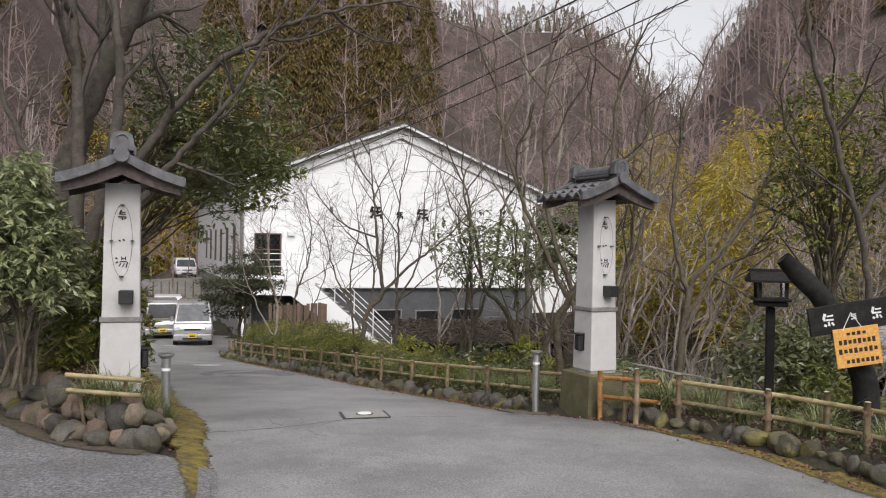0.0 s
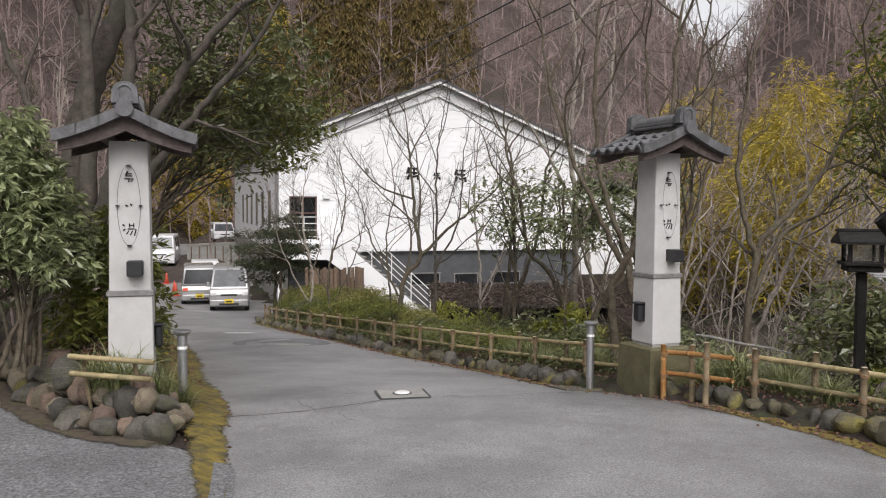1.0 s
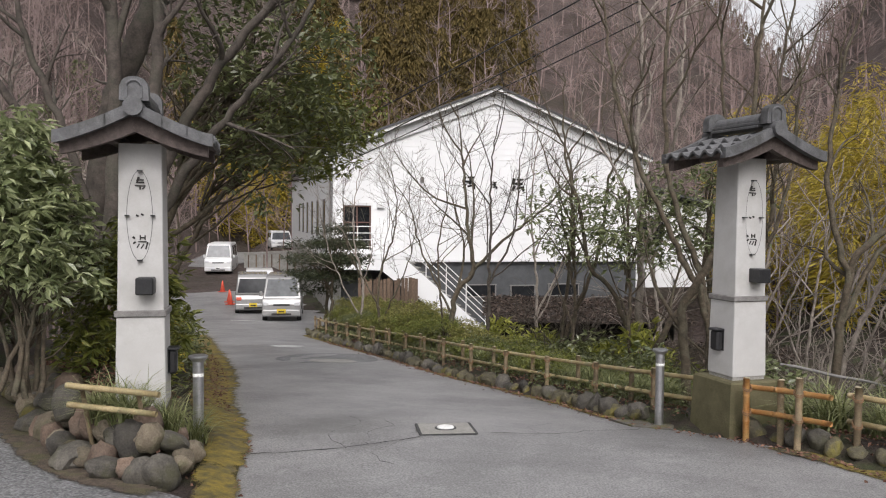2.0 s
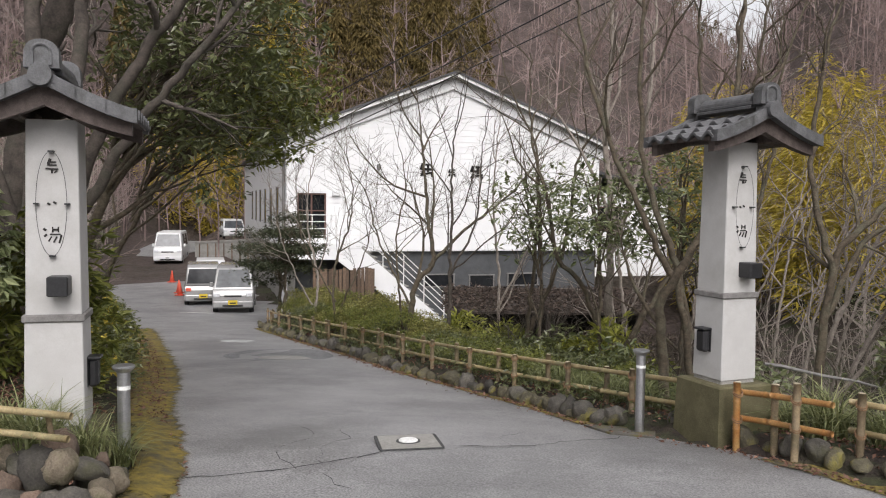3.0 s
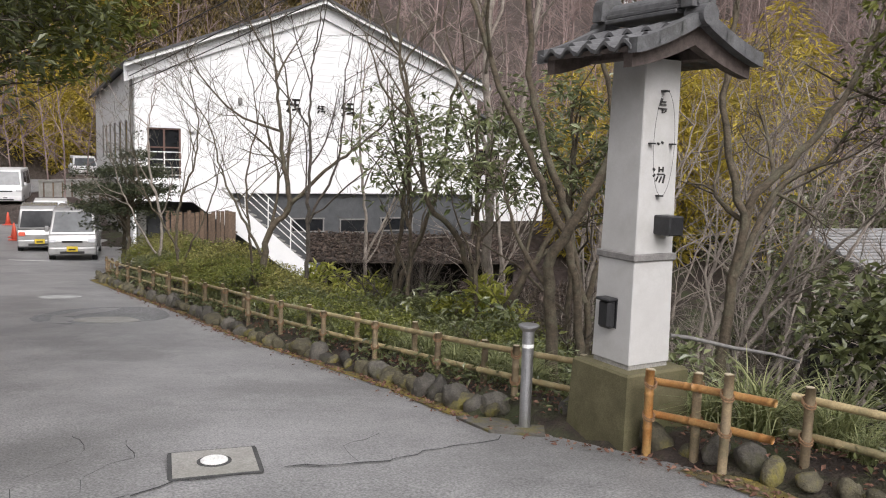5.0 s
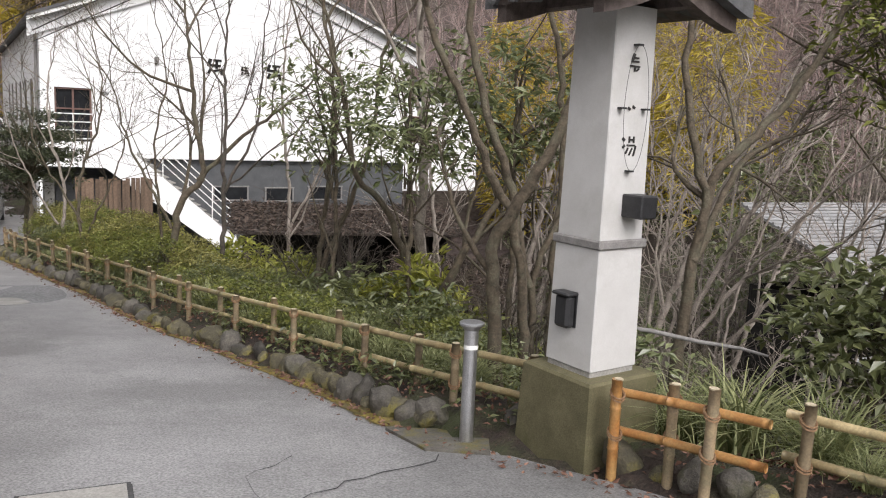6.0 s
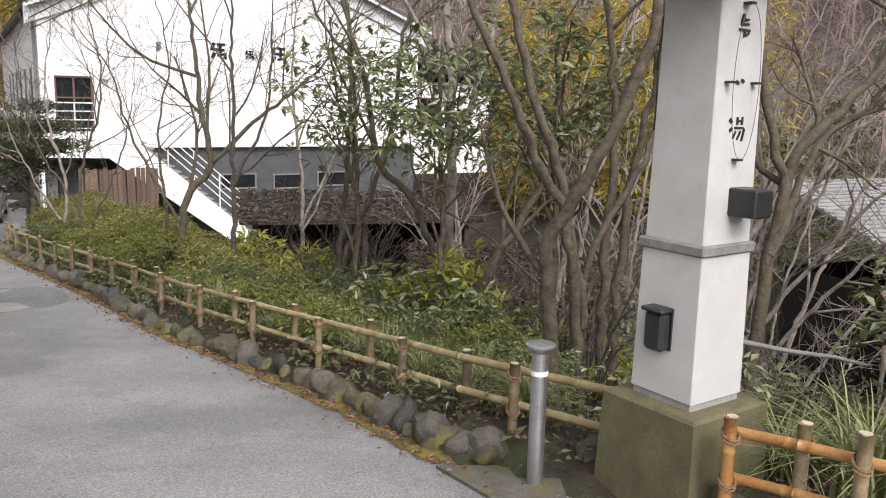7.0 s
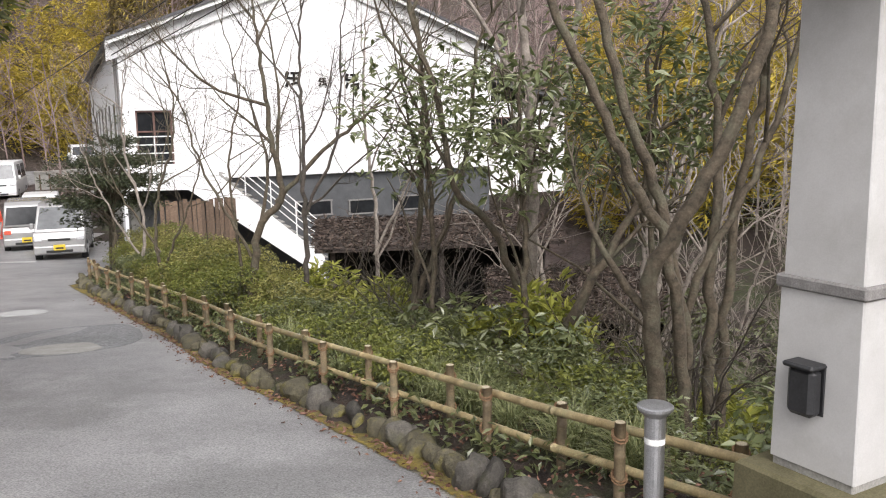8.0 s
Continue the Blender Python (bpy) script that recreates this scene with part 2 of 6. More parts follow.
HILL = mat("wooded_hillside", (0.06, 0.043, 0.038), (0.115, 0.085, 0.076), 0.35, 0.95, 0.8, fine=3, c=(0.04, 0.034, 0.02), cscale=0.05, camount=0.6, bumpd=0.6)
DARKCLAD = mat("dark_cladding", (0.055, 0.058, 0.062), (0.085, 0.088, 0.092), 3, 0.7, 0.2, fine=40)
ROOFSHEET = mat("dark_roof_sheet", (0.05, 0.05, 0.052), (0.085, 0.085, 0.09), 4, 0.55, 0.1, fine=40)
SOFFIT = mat("grey_painted_soffit", (0.676, 0.676, 0.676), (0.78, 0.78, 0.78), 3, 0.7, 0.05)
GLASS_DARK = mat("dark_window_glass", (0.012, 0.013, 0.015), (0.025, 0.026, 0.028), 1, 0.08, 0, fine=5)
REDBROWN = mat("red_brown_timber", (0.10, 0.055, 0.045), (0.16, 0.09, 0.07), 9, 0.7, 0.2)
PLANK = mat("brown_plank", (0.105, 0.07, 0.048), (0.19, 0.13, 0.09), 10, 0.85, 0.4, fine=80, rnd=0.3)
SILVER = mat("silver_car_paint", (0.33, 0.327, 0.32), (0.38, 0.376, 0.368), 1, 0.26, 0, metal=0.4, fine=5, grain=0.02)
WHITECAR = mat("white_car_paint", (0.68, 0.68, 0.68), (0.72, 0.72, 0.72), 1, 0.3, 0, fine=5, grain=0.02)
RUBBER = mat("rubber", (0.015, 0.015, 0.015), (0.03, 0.03, 0.03), 8, 0.85, 0.1)
YELLOW = mat("yellow_plate", (0.62, 0.45, 0.03), (0.68, 0.5, 0.04), 3, 0.5, 0)
CLEAR = mat("lamp_glass", (0.6, 0.6, 0.62), (0.7, 0.7, 0.72), 6, 0.15, 0)
CONE = mat("orange_red_plastic", (0.62, 0.09, 0.05), (0.7, 0.12, 0.07), 4, 0.5, 0)
PAPER = mat("orange_notice_board", (0.62, 0.31, 0.07), (0.68, 0.36, 0.09), 5, 0.7, 0)
INK = mat("black_ink", (0.015, 0.013, 0.012), (0.03, 0.027, 0.025), 5, 0.8, 0)
WHITEPAINT = mat("white_paint", (0.75, 0.75, 0.73), (0.8, 0.8, 0.78), 8, 0.7, 0.1)
PATCH = mat("pale_repair_concrete", (0.32, 0.32, 0.315), (0.42, 0.42, 0.41), 5, 0.9, 0.4, fine=120)
CRACK = mat("crack_filler", (0.045, 0.045, 0.045), (0.075, 0.075, 0.075), 6, 0.95, 0.3)
PALEROOF = mat("pale_corrugated_sheet", (0.216, 0.216, 0.216), (0.302, 0.302, 0.302), 3, 0.6, 0.1, c=(0.22, 0.19, 0.17), cscale=1.0, camount=0.6)
THATCH = mat("brown_leaf_covered_roof", (0.025, 0.019, 0.016), (0.085, 0.065, 0.053), 7, 0.95, 0.7, fine=50, bumpd=0.03)
ROOF_LITTER = leaf_mat("old_leaf_litter", (0.03, 0.024, 0.021), (0.15, 0.115, 0.095), 0.9, 0.0, 0.1)
DRYLEAF = leaf_mat("dry_leaves", (0.085, 0.042, 0.03), (0.26, 0.155, 0.115), 0.9, 0.0, 0.1)
LEAF_AZALEA = leaf_mat("azalea_leaves", (0.12, 0.122, 0.037), (0.37, 0.34, 0.11), 0.5, 0.3)
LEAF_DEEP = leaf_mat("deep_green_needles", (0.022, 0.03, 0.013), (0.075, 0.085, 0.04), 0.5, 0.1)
FOOTING = mat("mossy_footing", (0.075, 0.07, 0.06), (0.15, 0.14, 0.12), 6, 0.9, 0.6, fine=80, c=(0.12, 0.105, 0.03), cscale=5, camount=0.9, bumpd=0.008)
CUT_END = mat("cut_bamboo_end", (0.38, 0.32, 0.22), (0.55, 0.48, 0.35), 30, 0.8, 0.1, fine=200)
LEAF_DARK = leaf_mat("dark_glossy_leaves", (0.065, 0.08, 0.028), (0.19, 0.205, 0.085), 0.32, 0.24, 0.7)
LEAF_MID = leaf_mat("green_leaves", (0.085, 0.105, 0.022), (0.25, 0.26, 0.06), 0.42, 0.25)
LEAF_YELLOW = leaf_mat("yellow_green_leaves", (0.27, 0.22, 0.032), (0.62, 0.49, 0.08), 0.6, 0.35)
LEAF_SILVER = leaf_mat("pale_green_leaves", (0.085, 0.11, 0.04), (0.26, 0.285, 0.135), 0.3, 0.22, 0.7)
# Lighter copy of the pale green leaves: sheen put into colour, offsetting tree shade.
LEAF_PALE_SHEEN = leaf_mat("pale_leaves_painted_sheen", (0.15, 0.185, 0.08), (0.40, 0.43, 0.23), 0.28, 0.3, 0.7)
LEAF_BRIGHT = leaf_mat("bright_green_leaves", (0.16, 0.18, 0.03), (0.42, 0.42, 0.09), 0.4, 0.3)
GRASS = leaf_mat("striped_grass_blades", (0.09, 0.115, 0.035), (0.36, 0.37, 0.18), 0.5, 0.25)
CEDAR = leaf_mat("cedar_foliage", (0.062, 0.049, 0.02), (0.2, 0.15, 0.06), 0.9, 0.15, 0.05)

# ---- ground, road and hills ----
RIGHT_EDGE = spline([(8, -9), (6, -2), (4.9, 1.5), (4.15, 3.8), (3.55, 5.3), (3.17, 6.35), (2.73, 7.58), (1.97, 8.75), (1.25, 9.62), (0.82, 10.25), (0.2, 11.6), (-0.8, 13.4), (-1.47, 14.5), (-2.62, 16.95), (-3.7, 19.08), (-5.18, 21.85), (-6.9, 25.5), (-7.4, 29), (-8.0, 34), (-12, 42), (-17.5, 50), (-20, 56), (-22, 66)], 0.25)
LEFT_EDGE = spline([(-0.2, -9), (-0.6, -1), (-1.1, 3.5), (-1.5, 5.5), (-2.05, 7.3), (-2.25, 8.0), (-3.0, 9.6), (-3.75, 11.3), (-4.5, 13.2), (-6.4, 17.3), (-10.0, 24.6), (-14, 31), (-19, 40), (-23, 50), (-25, 58), (-25.5, 66)], 0.25)


def edge_x(line, y):
    return np.interp(y, line[:, 1], line[:, 0])


def smooth01(a):
    a = np.clip(a, 0, 1)
    return a * a * (3 - 2 * a)


AZ = [-180, -120, -80, -50, -35, -20, -8, -3, 3, 8.5, 11.2, 12.9, 14.4, 16.4, 17.4, 18.4, 19.8, 22, 28, 40, 60, 90, 130, 180]
SKYLINE = [10, 14, 22, 28, 30, 26, 21, 18.6, 17.4, 16.4, 14.8, 13.0, 11.9, 10.2, 11.4, 13.8, 15.6, 18.5, 23, 24, 24, 20, 13, 10]


def ground_z(x, y):
    """The height of the ground sheet."""
    x, y = np.asarray(x, float), np.asarray(y, float)
    base = np.interp(y, [p[0] for p in GZ], [p[1] for p in GZ])
    right, left = edge_x(RIGHT_EDGE, y), edge_x(LEFT_EDGE, y)
    d = x - right
    s = 0.9 * smooth01((y - 11) / 2.5)
    bed = 0.16 * smooth01((d - 0.12) / 0.15) - 0.25 * smooth01((d - 0.6 - s) / 1.2) - np.clip(d - 1.3 - s, 0, 7) * 0.42 * smooth01((y + 3) / 8)
    e = left - x
    bank = 0.05 * smooth01(e / 0.3) + np.clip(e - 0.7, 0, 12) * 0.20 * smooth01((y - 8.5) / 3) + np.clip(e - 1.0, 0, 30) * 0.03
    z = base - 0.03 + np.where(d > 0, bed, 0) + np.where(e > 0, bank, 0)
    far, az = np.hypot(x, y), np.degrees(np.arctan2(x, y))
    top = 150 * np.tan(np.radians(np.interp(az, AZ, SKYLINE)))
    start = 48 + 34 * np.exp(-((az + 20) / 8) ** 2)
    rise = np.clip((far - start) / (150 - start), 0, None)
    hill = top * np.where(rise < 1, rise ** 1.15, 1 + 0.25 * (1 - np.exp(1 - rise)))
    side = np.where(az < 0, smooth01((-az - 22) / 25), smooth01((az - 9) / 16))
    near = np.where(az < 0, np.clip((far - 16) / 60, 0, 1) * 14, np.clip((far - 24) / 36, 0, 1) * 9) * side * np.where(az < 0, smooth01((e - 2.5) / 9), 1)
    bump = 0.9 * np.sin(x * 0.13 + 1) * np.sin(y * 0.11) * np.clip((far - 45) / 40, 0, 3)
    return z + hill + np.where(rise > 0, 0.3, 1) * near * (far > 16) + bump


def spread(near, dense, far, count):
    a = np.arange(-near, near + 1e-6, dense)
    b = near + (far - near) * np.linspace(0, 1, count + 1)[1:] ** 2
    return np.concatenate([-b[::-1], a, b])


gx, gy = spread(9, 0.25, 900, 100), spread(17, 0.3, 900, 100) + 10
X, Y = np.meshgrid(gx, gy)
Z = ground_z(X, Y)
sheet = Shape()
nx = len(gx)
sheet.add(np.stack([X.ravel(), Y.ravel(), Z.ravel()], 1), [(j * nx + i, j * nx + i + 1, (j + 1) * nx + i + 1, (j + 1) * nx + i) for j in range(len(gy) - 1) for i in range(nx - 1)])
ground_me = sheet.mesh("ground", SOIL_SHADED, True)
ground_me.materials.append(HILL)
far_face = [1 if math.hypot(*p.center[:2]) > 45 else 0 for p in ground_me.polygons]
ground_me.polygons.foreach_set("material_index", far_face)
tagged(new("ground", ground_me), "brown leaf-littered soil rising into wooded hills", "ground", kind="structure")

road = Shape()
ys = np.concatenate([np.arange(-9, 30, 0.4), np.arange(30, 66, 1.0)])
COLS = 13
rv = []
for y in ys:
    a, b = edge_x(LEFT_EDGE, y), edge_x(RIGHT_EDGE, y)
    for k in range(COLS):
        s = k / (COLS - 1)
        x = a - 0.05 + (b - a + 0.1) * s
        rv.append((x, y, road_z(y) + 0.03 * math.sin(math.pi * s) + 0.008 * noise.noise((x * 0.8, y * 0.8, 0))))
road.add(rv, [(j * COLS + i, j * COLS + i + 1, (j + 1) * COLS + i + 1, (j + 1) * COLS + i) for j in range(len(ys) - 1) for i in range(COLS - 1)])
tagged(new("road", road.mesh("road", ASPHALT, True)), "worn grey asphalt lane with fine cracks", "road", kind="structure")


def lane_z(x, y):
    a, b = edge_x(LEFT_EDGE, y), edge_x(RIGHT_EDGE, y)
    s = min(max((x - a) / (b - a), 0), 1)
    return road_z(y) + 0.03 * math.sin(math.pi * s)


drive = Shape()
GR_FRONT = spline([(-14, 15.5), (-9, 11.6), (-6.4, 9.9), (-4.85, 8.85), (-3.9, 7.75), (-3.1, 7.0), (-2.4, 6.62), (-1.75, 6.3)], 0.1)[::-1]
dv, dn, dy = [], 30, np.arange(-8.5, 15.5, 0.25)
for y in dy:
    stop = float(edge_x(LEFT_EDGE, y)) + 0.03
    if y > 6.3:
        stop = min(stop, float(np.interp(y, GR_FRONT[:, 1], GR_FRONT[:, 0])))
    for k in range(dn):
        x = -14.2 + (stop + 14.2) * (k / (dn - 1)) ** 0.7
        dv.append((x, y, max(float(ground_z(x, y)) + 0.045, road_z(y) - 0.01)))
drive.add(dv, [(j * dn + i, j * dn + i + 1, (j + 1) * dn + i + 1, (j + 1) * dn + i) for j in range(len(dy) - 1) for i in range(dn - 1)])
tagged(new("pavement", drive.mesh("pavement", GRAVEL, True)), "coarse grey gravelled side drive", "pavement", kind="structure")

# ---- gate pillars ----
def brush_marks(shape, cx, cz, y, s):
    """Dark brush strokes of a painted sign, as plain strokes."""
    for dx, dz, w, h, a in ((-0.02, 0.05, 0.022, 0.05, 20), (0.012, 0.045, 0.045, 0.012, 0), (0.0, 0.02, 0.075, 0.012, 0), (0.0, -0.012, 0.10, 0.012, 2), (0.0, -0.035, 0.014, 0.03, 0), (0.03, -0.035, 0.03, 0.01, -35)):
        shape.box((cx + dx * s, y, cz + dz * s), (w * s, 0.006, h * s), pose(0, 0, 0, 0, a, 0))


def gate_roof(pillar, top):
    """A little gabled tile roof, its gable to the front."""
    half, deep, rise = 0.52, 0.42, 0.27

    def sweep(x):
        u = abs(x) / half
        return top + rise * (1 - u) ** 1.08 - 0.02 + 0.05 * u * u
    xs = np.linspace(-half, half, 25)
    deck = Shape()
    deck.prism([(x, sweep(x) + 0.045) for x in xs] + [(x, sweep(x) + 0.015) for x in xs[::-1]], -deep + 0.05, deep - 0.05)
    part("roof_deck", deck, OLDWOOD, pillar)
    for y in (-deep + 0.045, deep - 0.075):
        board = Shape()
        bx = np.linspace(-half + 0.02, half - 0.02, 25)
        board.prism([(x, sweep(x) + 0.02) for x in bx] + [(x, sweep(x) - 0.075 - 0.05 * (1 - abs(x) / half)) for x in bx[::-1]], y - 0.02, y + 0.05)
        part("bargeboard", board, OLDWOOD, pillar, "weathered brown curved bargeboard")
    for k in (-0.18, 0.18):
        beam = Shape().box((k, 0, top + 0.09), (0.07, 2 * deep - 0.12, 0.08), bevel=0.01)
        part("purlin", beam, OLDWOOD, pillar)
    # wavy pan tiles, three courses on each slope, five across the depth
    cols, wide = 5, 2 * deep / 5
    wave = [(t, 0.027 * math.sin(2 * math.pi * (t - 0.1)) + (0.012 if t > 0.75 else 0)) for t in np.linspace(0, 1, 9)]
    for side in (-1, 1):
        for row in range(3):
            u0, u1 = 0.04 + 0.32 * row, 0.04 + 0.32 * (row + 1) + 0.05
            x0, x1 = half * u0, min(half * u1, half + 0.03)
            tv = []
            for lift in (0.0, -0.022):
                for x in (x0, x1):
                    for t, h in wave:
                        drop = 0.030 if x == x0 else 0.07
                        tv.append((side * x, (t - 0.5) * wide * 1.04, sweep(min(x, half)) + drop + h + lift - (0.01 if x > half else 0)))
            n = len(wave)
            tf = [(i, i + 1, n + i + 1, n + i) for i in range(n - 1)] + [(2 * n + i, 3 * n + i, 3 * n + i + 1, 2 * n + i + 1) for i in range(n - 1)]
            tf += [(n + i, n + i + 1, 3 * n + i + 1, 3 * n + i) for i in range(n - 1)] + [(0, n, 3 * n, 2 * n), (n - 1, 3 * n - 1, 4 * n - 1, 2 * n - 1)]
            me = Shape().add(tv, tf).mesh("tile", TILE, False)
            heal(me)
            for c in range(cols):
                part("tile", me, TILE, pillar, at=pose(0, -deep + wide * (c + 0.5), 0))
    # edge tiles over the gable fronts
    for y in (-deep - 0.012, deep + 0.012):
        for side in (-1, 1):
            for row in range(3):
                ex = np.linspace(half * (0.03 + 0.325 * row), half * (0.03 + 0.325 * (row + 1)) + 0.012, 6)
                lift = 0.088
                edge = Shape().prism([(side * x, sweep(min(x, half)) + lift) for x in ex] + [(side * x, sweep(min(x, half)) + lift - 0.088) for x in ex[::-1]], y - 0.035, y + 0.035)
                me = edge.mesh("edge_tile", TILE)
                heal(me)
                part("edge_tile", me, TILE, pillar)
    peak = sweep(0)
    # ridge: stacked flat tiles, a rounded cap, round end tiles and arched end ornaments
    ridge = Shape()
    for k, w in enumerate((0.20, 0.18)):
        ridge.box((0, 0, peak + 0.075 + 0.03 * k), (w, 2 * deep - 0.2, 0.027), bevel=0.005)
    part("ridge_course", ridge, TILE, pillar)
    a = np.linspace(0, math.pi, 11)
    cap = Shape().prism([(0.08 * math.cos(t), peak + 0.122 + 0.075 * math.sin(t)) for t in a], -deep + 0.12, deep - 0.12)
    part("ridge_cap", cap, TILE, pillar, smooth=False)
    for s in (-1, 1):
        y = s * (deep - 0.02)
        disc = Shape()
        t = np.linspace(0, 2 * math.pi, 25)[:-1]
        disc.prism([(0.066 * math.cos(q), peak + 0.045 + 0.066 * math.sin(q)) for q in t], y - 0.105 if s < 0 else y - 0.05, y + 0.05 if s < 0 else y + 0.105)
        part("round_end_tile", disc, TILE, pillar)
        horn = Shape()
        arch = [(-0.10, peak + 0.09), (-0.095, peak + 0.20)] + [(0.09 * math.cos(q), peak + 0.20 + 0.06 * math.sin(q)) for q in np.linspace(math.pi, 0, 9)] + [(0.095, peak + 0.20), (0.10, peak + 0.09)]
        horn.prism(arch, y - 0.045, y + 0.045)
        ornament = part("ridge_ornament", horn, TILE, pillar)
        rim = Shape().tube([(0.05 * math.cos(q), y + s * 0.047, peak + 0.185 + 0.045 * math.sin(q)) for q in np.linspace(math.pi, 0, 9)], 0.011, 6)
        rim.box((-0.05, y + s * 0.047, peak + 0.145), (0.02, 0.02, 0.08)).box((0.05, y + s * 0.047, peak + 0.145), (0.02, 0.02, 0.08))
        part("rim", rim, TILE, ornament)


def gate_pillar(x, y, base, turn, label, side_box):
    p = thing("gate_pillar", pose(x, y, base, 0, 0, turn), label, "gate pillar", "gate pillars")
    ped = Shape()
    h0, h1, hz = 0.295, 0.268, 0.53
    z0 = -0.25
    v = [(sx * h0, sy * h0, z0) for sx, sy in ((-1, -1), (1, -1), (1, 1), (-1, 1))] + [(sx * h1, sy * h1, hz - 0.015) for sx, sy in ((-1, -1), (1, -1), (1, 1), (-1, 1))] + [(sx * (h1 - 0.015), sy * (h1 - 0.015), hz) for sx, sy in ((-1, -1), (1, -1), (1, 1), (-1, 1))]
    f = [(0, 3, 2, 1), (8, 9, 10, 11)] + [(i + 4 * k, (i + 1) % 4 + 4 * k, (i + 1) % 4 + 4 * (k + 1), i + 4 * (k + 1)) for k in (0, 1) for i in range(4)]
    part("pedestal", ped.add(v, f), MOSSY_CONCRETE, p, "mossy concrete pedestal")
    part("plinth", Shape().box((0, 0, hz + 0.012), (0.345, 0.345, 0.045), bevel=0.006), CONCRETE, p)
    top = 2.46

    def shaft(name, za, zb, ha, hb):
        s = Shape()
        c = ((-1, -1), (1, -1), (1, 1), (-1, 1))
        e = 0.006
        ring = []
        for z, h in ((za, ha), (zb, hb)):
            for sx, sy in c:
                ring += [(sx * h, sy * (h - e), z), (sx * (h - e), sy * h, z)] if sx * sy > 0 else [(sx * (h - e), sy * h, z), (sx * h, sy * (h - e), z)]
        s.add(ring, [tuple(range(8))[::-1], tuple(range(8, 16))] + [(i, (i + 1) % 8, (i + 1) % 8 + 8, i + 8) for i in range(8)])
        part(name, s, PLASTER, p)
    shaft("lower_shaft", hz + 0.034, 1.235, 0.180, 0.171)
    part("band", Shape().box((0, 0, 1.262), (0.372, 0.372, 0.05), bevel=0.008), BANDWOOD, p, "weathered grey wooden band")
    shaft("upper_shaft", 1.285, top + 0.06, 0.165, 0.152)
    lamp = part("sign_lamp", Shape().box((0.045, -0.228, 1.475), (0.125, 0.15, 0.125), bevel=0.008), BLACK, p, "small black box lamp")
    part("bracket", Shape().box((0.045, -0.165, 1.475), (0.06, 0.02, 0.08)), BLACK, lamp)
    k = side_box
    sensor = part("sensor_box", Shape().box((k * 0.21, 0.02, 0.872), (0.066, 0.115, 0.185), bevel=0.018), BLACK, p, "black plastic sensor box")
    part("hood", Shape().box((k * 0.213, 0.02, 0.972), (0.095, 0.13, 0.02), bevel=0.008), BLACK, sensor)
    part("back_plate", Shape().box((k * 0.174, 0.02, 0.88), (0.014, 0.125, 0.2), bevel=0.003), BLACK, sensor)
    face = -0.162
    marks = Shape()
    brush_marks(marks, 0.0, 2.22, face + 0.001, 0.75)
    for dx, dz, w, h, a in ((-0.06, 0.05, 0.03, 0.02, 40), (-0.055, 0.0, 0.03, 0.018, -40), (0.02, 0.05, 0.05, 0.014, 0), (0.0, 0.05, 0.012, 0.05, 0), (0.045, 0.05, 0.012, 0.05, 0), (0.02, 0.01, 0.09, 0.012, 0), (0.06, -0.03, 0.014, 0.08, 15), (0.02, -0.035, 0.012, 0.06, 30), (-0.02, -0.03, 0.012, 0.05, 30)):
        marks.box((dx * 0.75, face - 0.001, 1.79 + dz * 0.75), (w * 0.7, 0.006, h * 0.7), pose(0, 0, 0, 0, a, 0))
    for dx, dz in ((-0.02, 0.0), (0.015, 0.008)):
        marks.box((dx, face, 1.99 + dz), (0.02, 0.006, 0.012), pose(0, 0, 0, 0, 30, 0))
    part("painted_sign", marks, INK, p, "faded black brush strokes")
    wire = Shape()
    wire.tube([(0.09 * math.cos(q), face - 0.03, 1.99 + 0.33 * math.sin(q)) for q in np.linspace(0, 2 * math.pi, 40)], 0.0016, 4, False)
    wire_ob = part("wire_oval", wire, BLACK, p)
    for dx, dz in ((0, 0.33), (0, -0.33), (-0.09, 0), (0.09, 0)):
        part("pin", Shape().box((dx, face - 0.012, 1.99 + dz), (0.035 if dx == 0 else 0.03, 0.045, 0.01)), BLACK, wire_ob)
    gate_roof(p, top)
    return p


PILLAR_R, PILLAR_L = (1.80, 9.58), (-3.005, 7.735)
gate_pillar(*PILLAR_R, -0.38, 25.5, "white plastered gate pillar under a small grey tiled roof, beside the bamboo fence", -1)
gate_pillar(*PILLAR_L, -0.415, 19, "white plastered gate pillar under a small grey tiled roof, among shrubs and stones", 1)


def bollard(x, y, z):
    b = thing("bollard", pose(x, y, z), "brushed steel bollard with a flat cap at the lane's edge", "bollard", "steel bollards")
    part("post", Shape().lathe([(0.041, -0.1), (0.041, 0.60)], 20), STEEL, b, smooth=False)
    part("reflective_band", Shape().lathe([(0.0425, 0.585), (0.0425, 0.61)], 20), WHITEPAINT, b)
    part("collar", Shape().lathe([(0.0425, 0.61), (0.0425, 0.70), (0.038, 0.71)], 20), STEEL, b)
    part("cap", Shape().lathe([(0.045, 0.70), (0.072, 0.728), (0.074, 0.733), (0.074, 0.742), (0.066, 0.747), (0.0, 0.749)], 20), STEEL, b, "flat polished cap")


bollard(1.15, 9.82, -0.400)
bollard(-2.6, 7.8, -0.235)

# ---- the white gabled house ----
HOUSE = pose(-8.4, 34.6, 0, 0, 0, 20.5)
W, EAVE, PEAK, BASE, LONG = 13.69, 4.25, 6.95, -0.35, 28.0
house = thing("house", HOUSE, "large white gabled house on a dark base with an outside stair", "house")


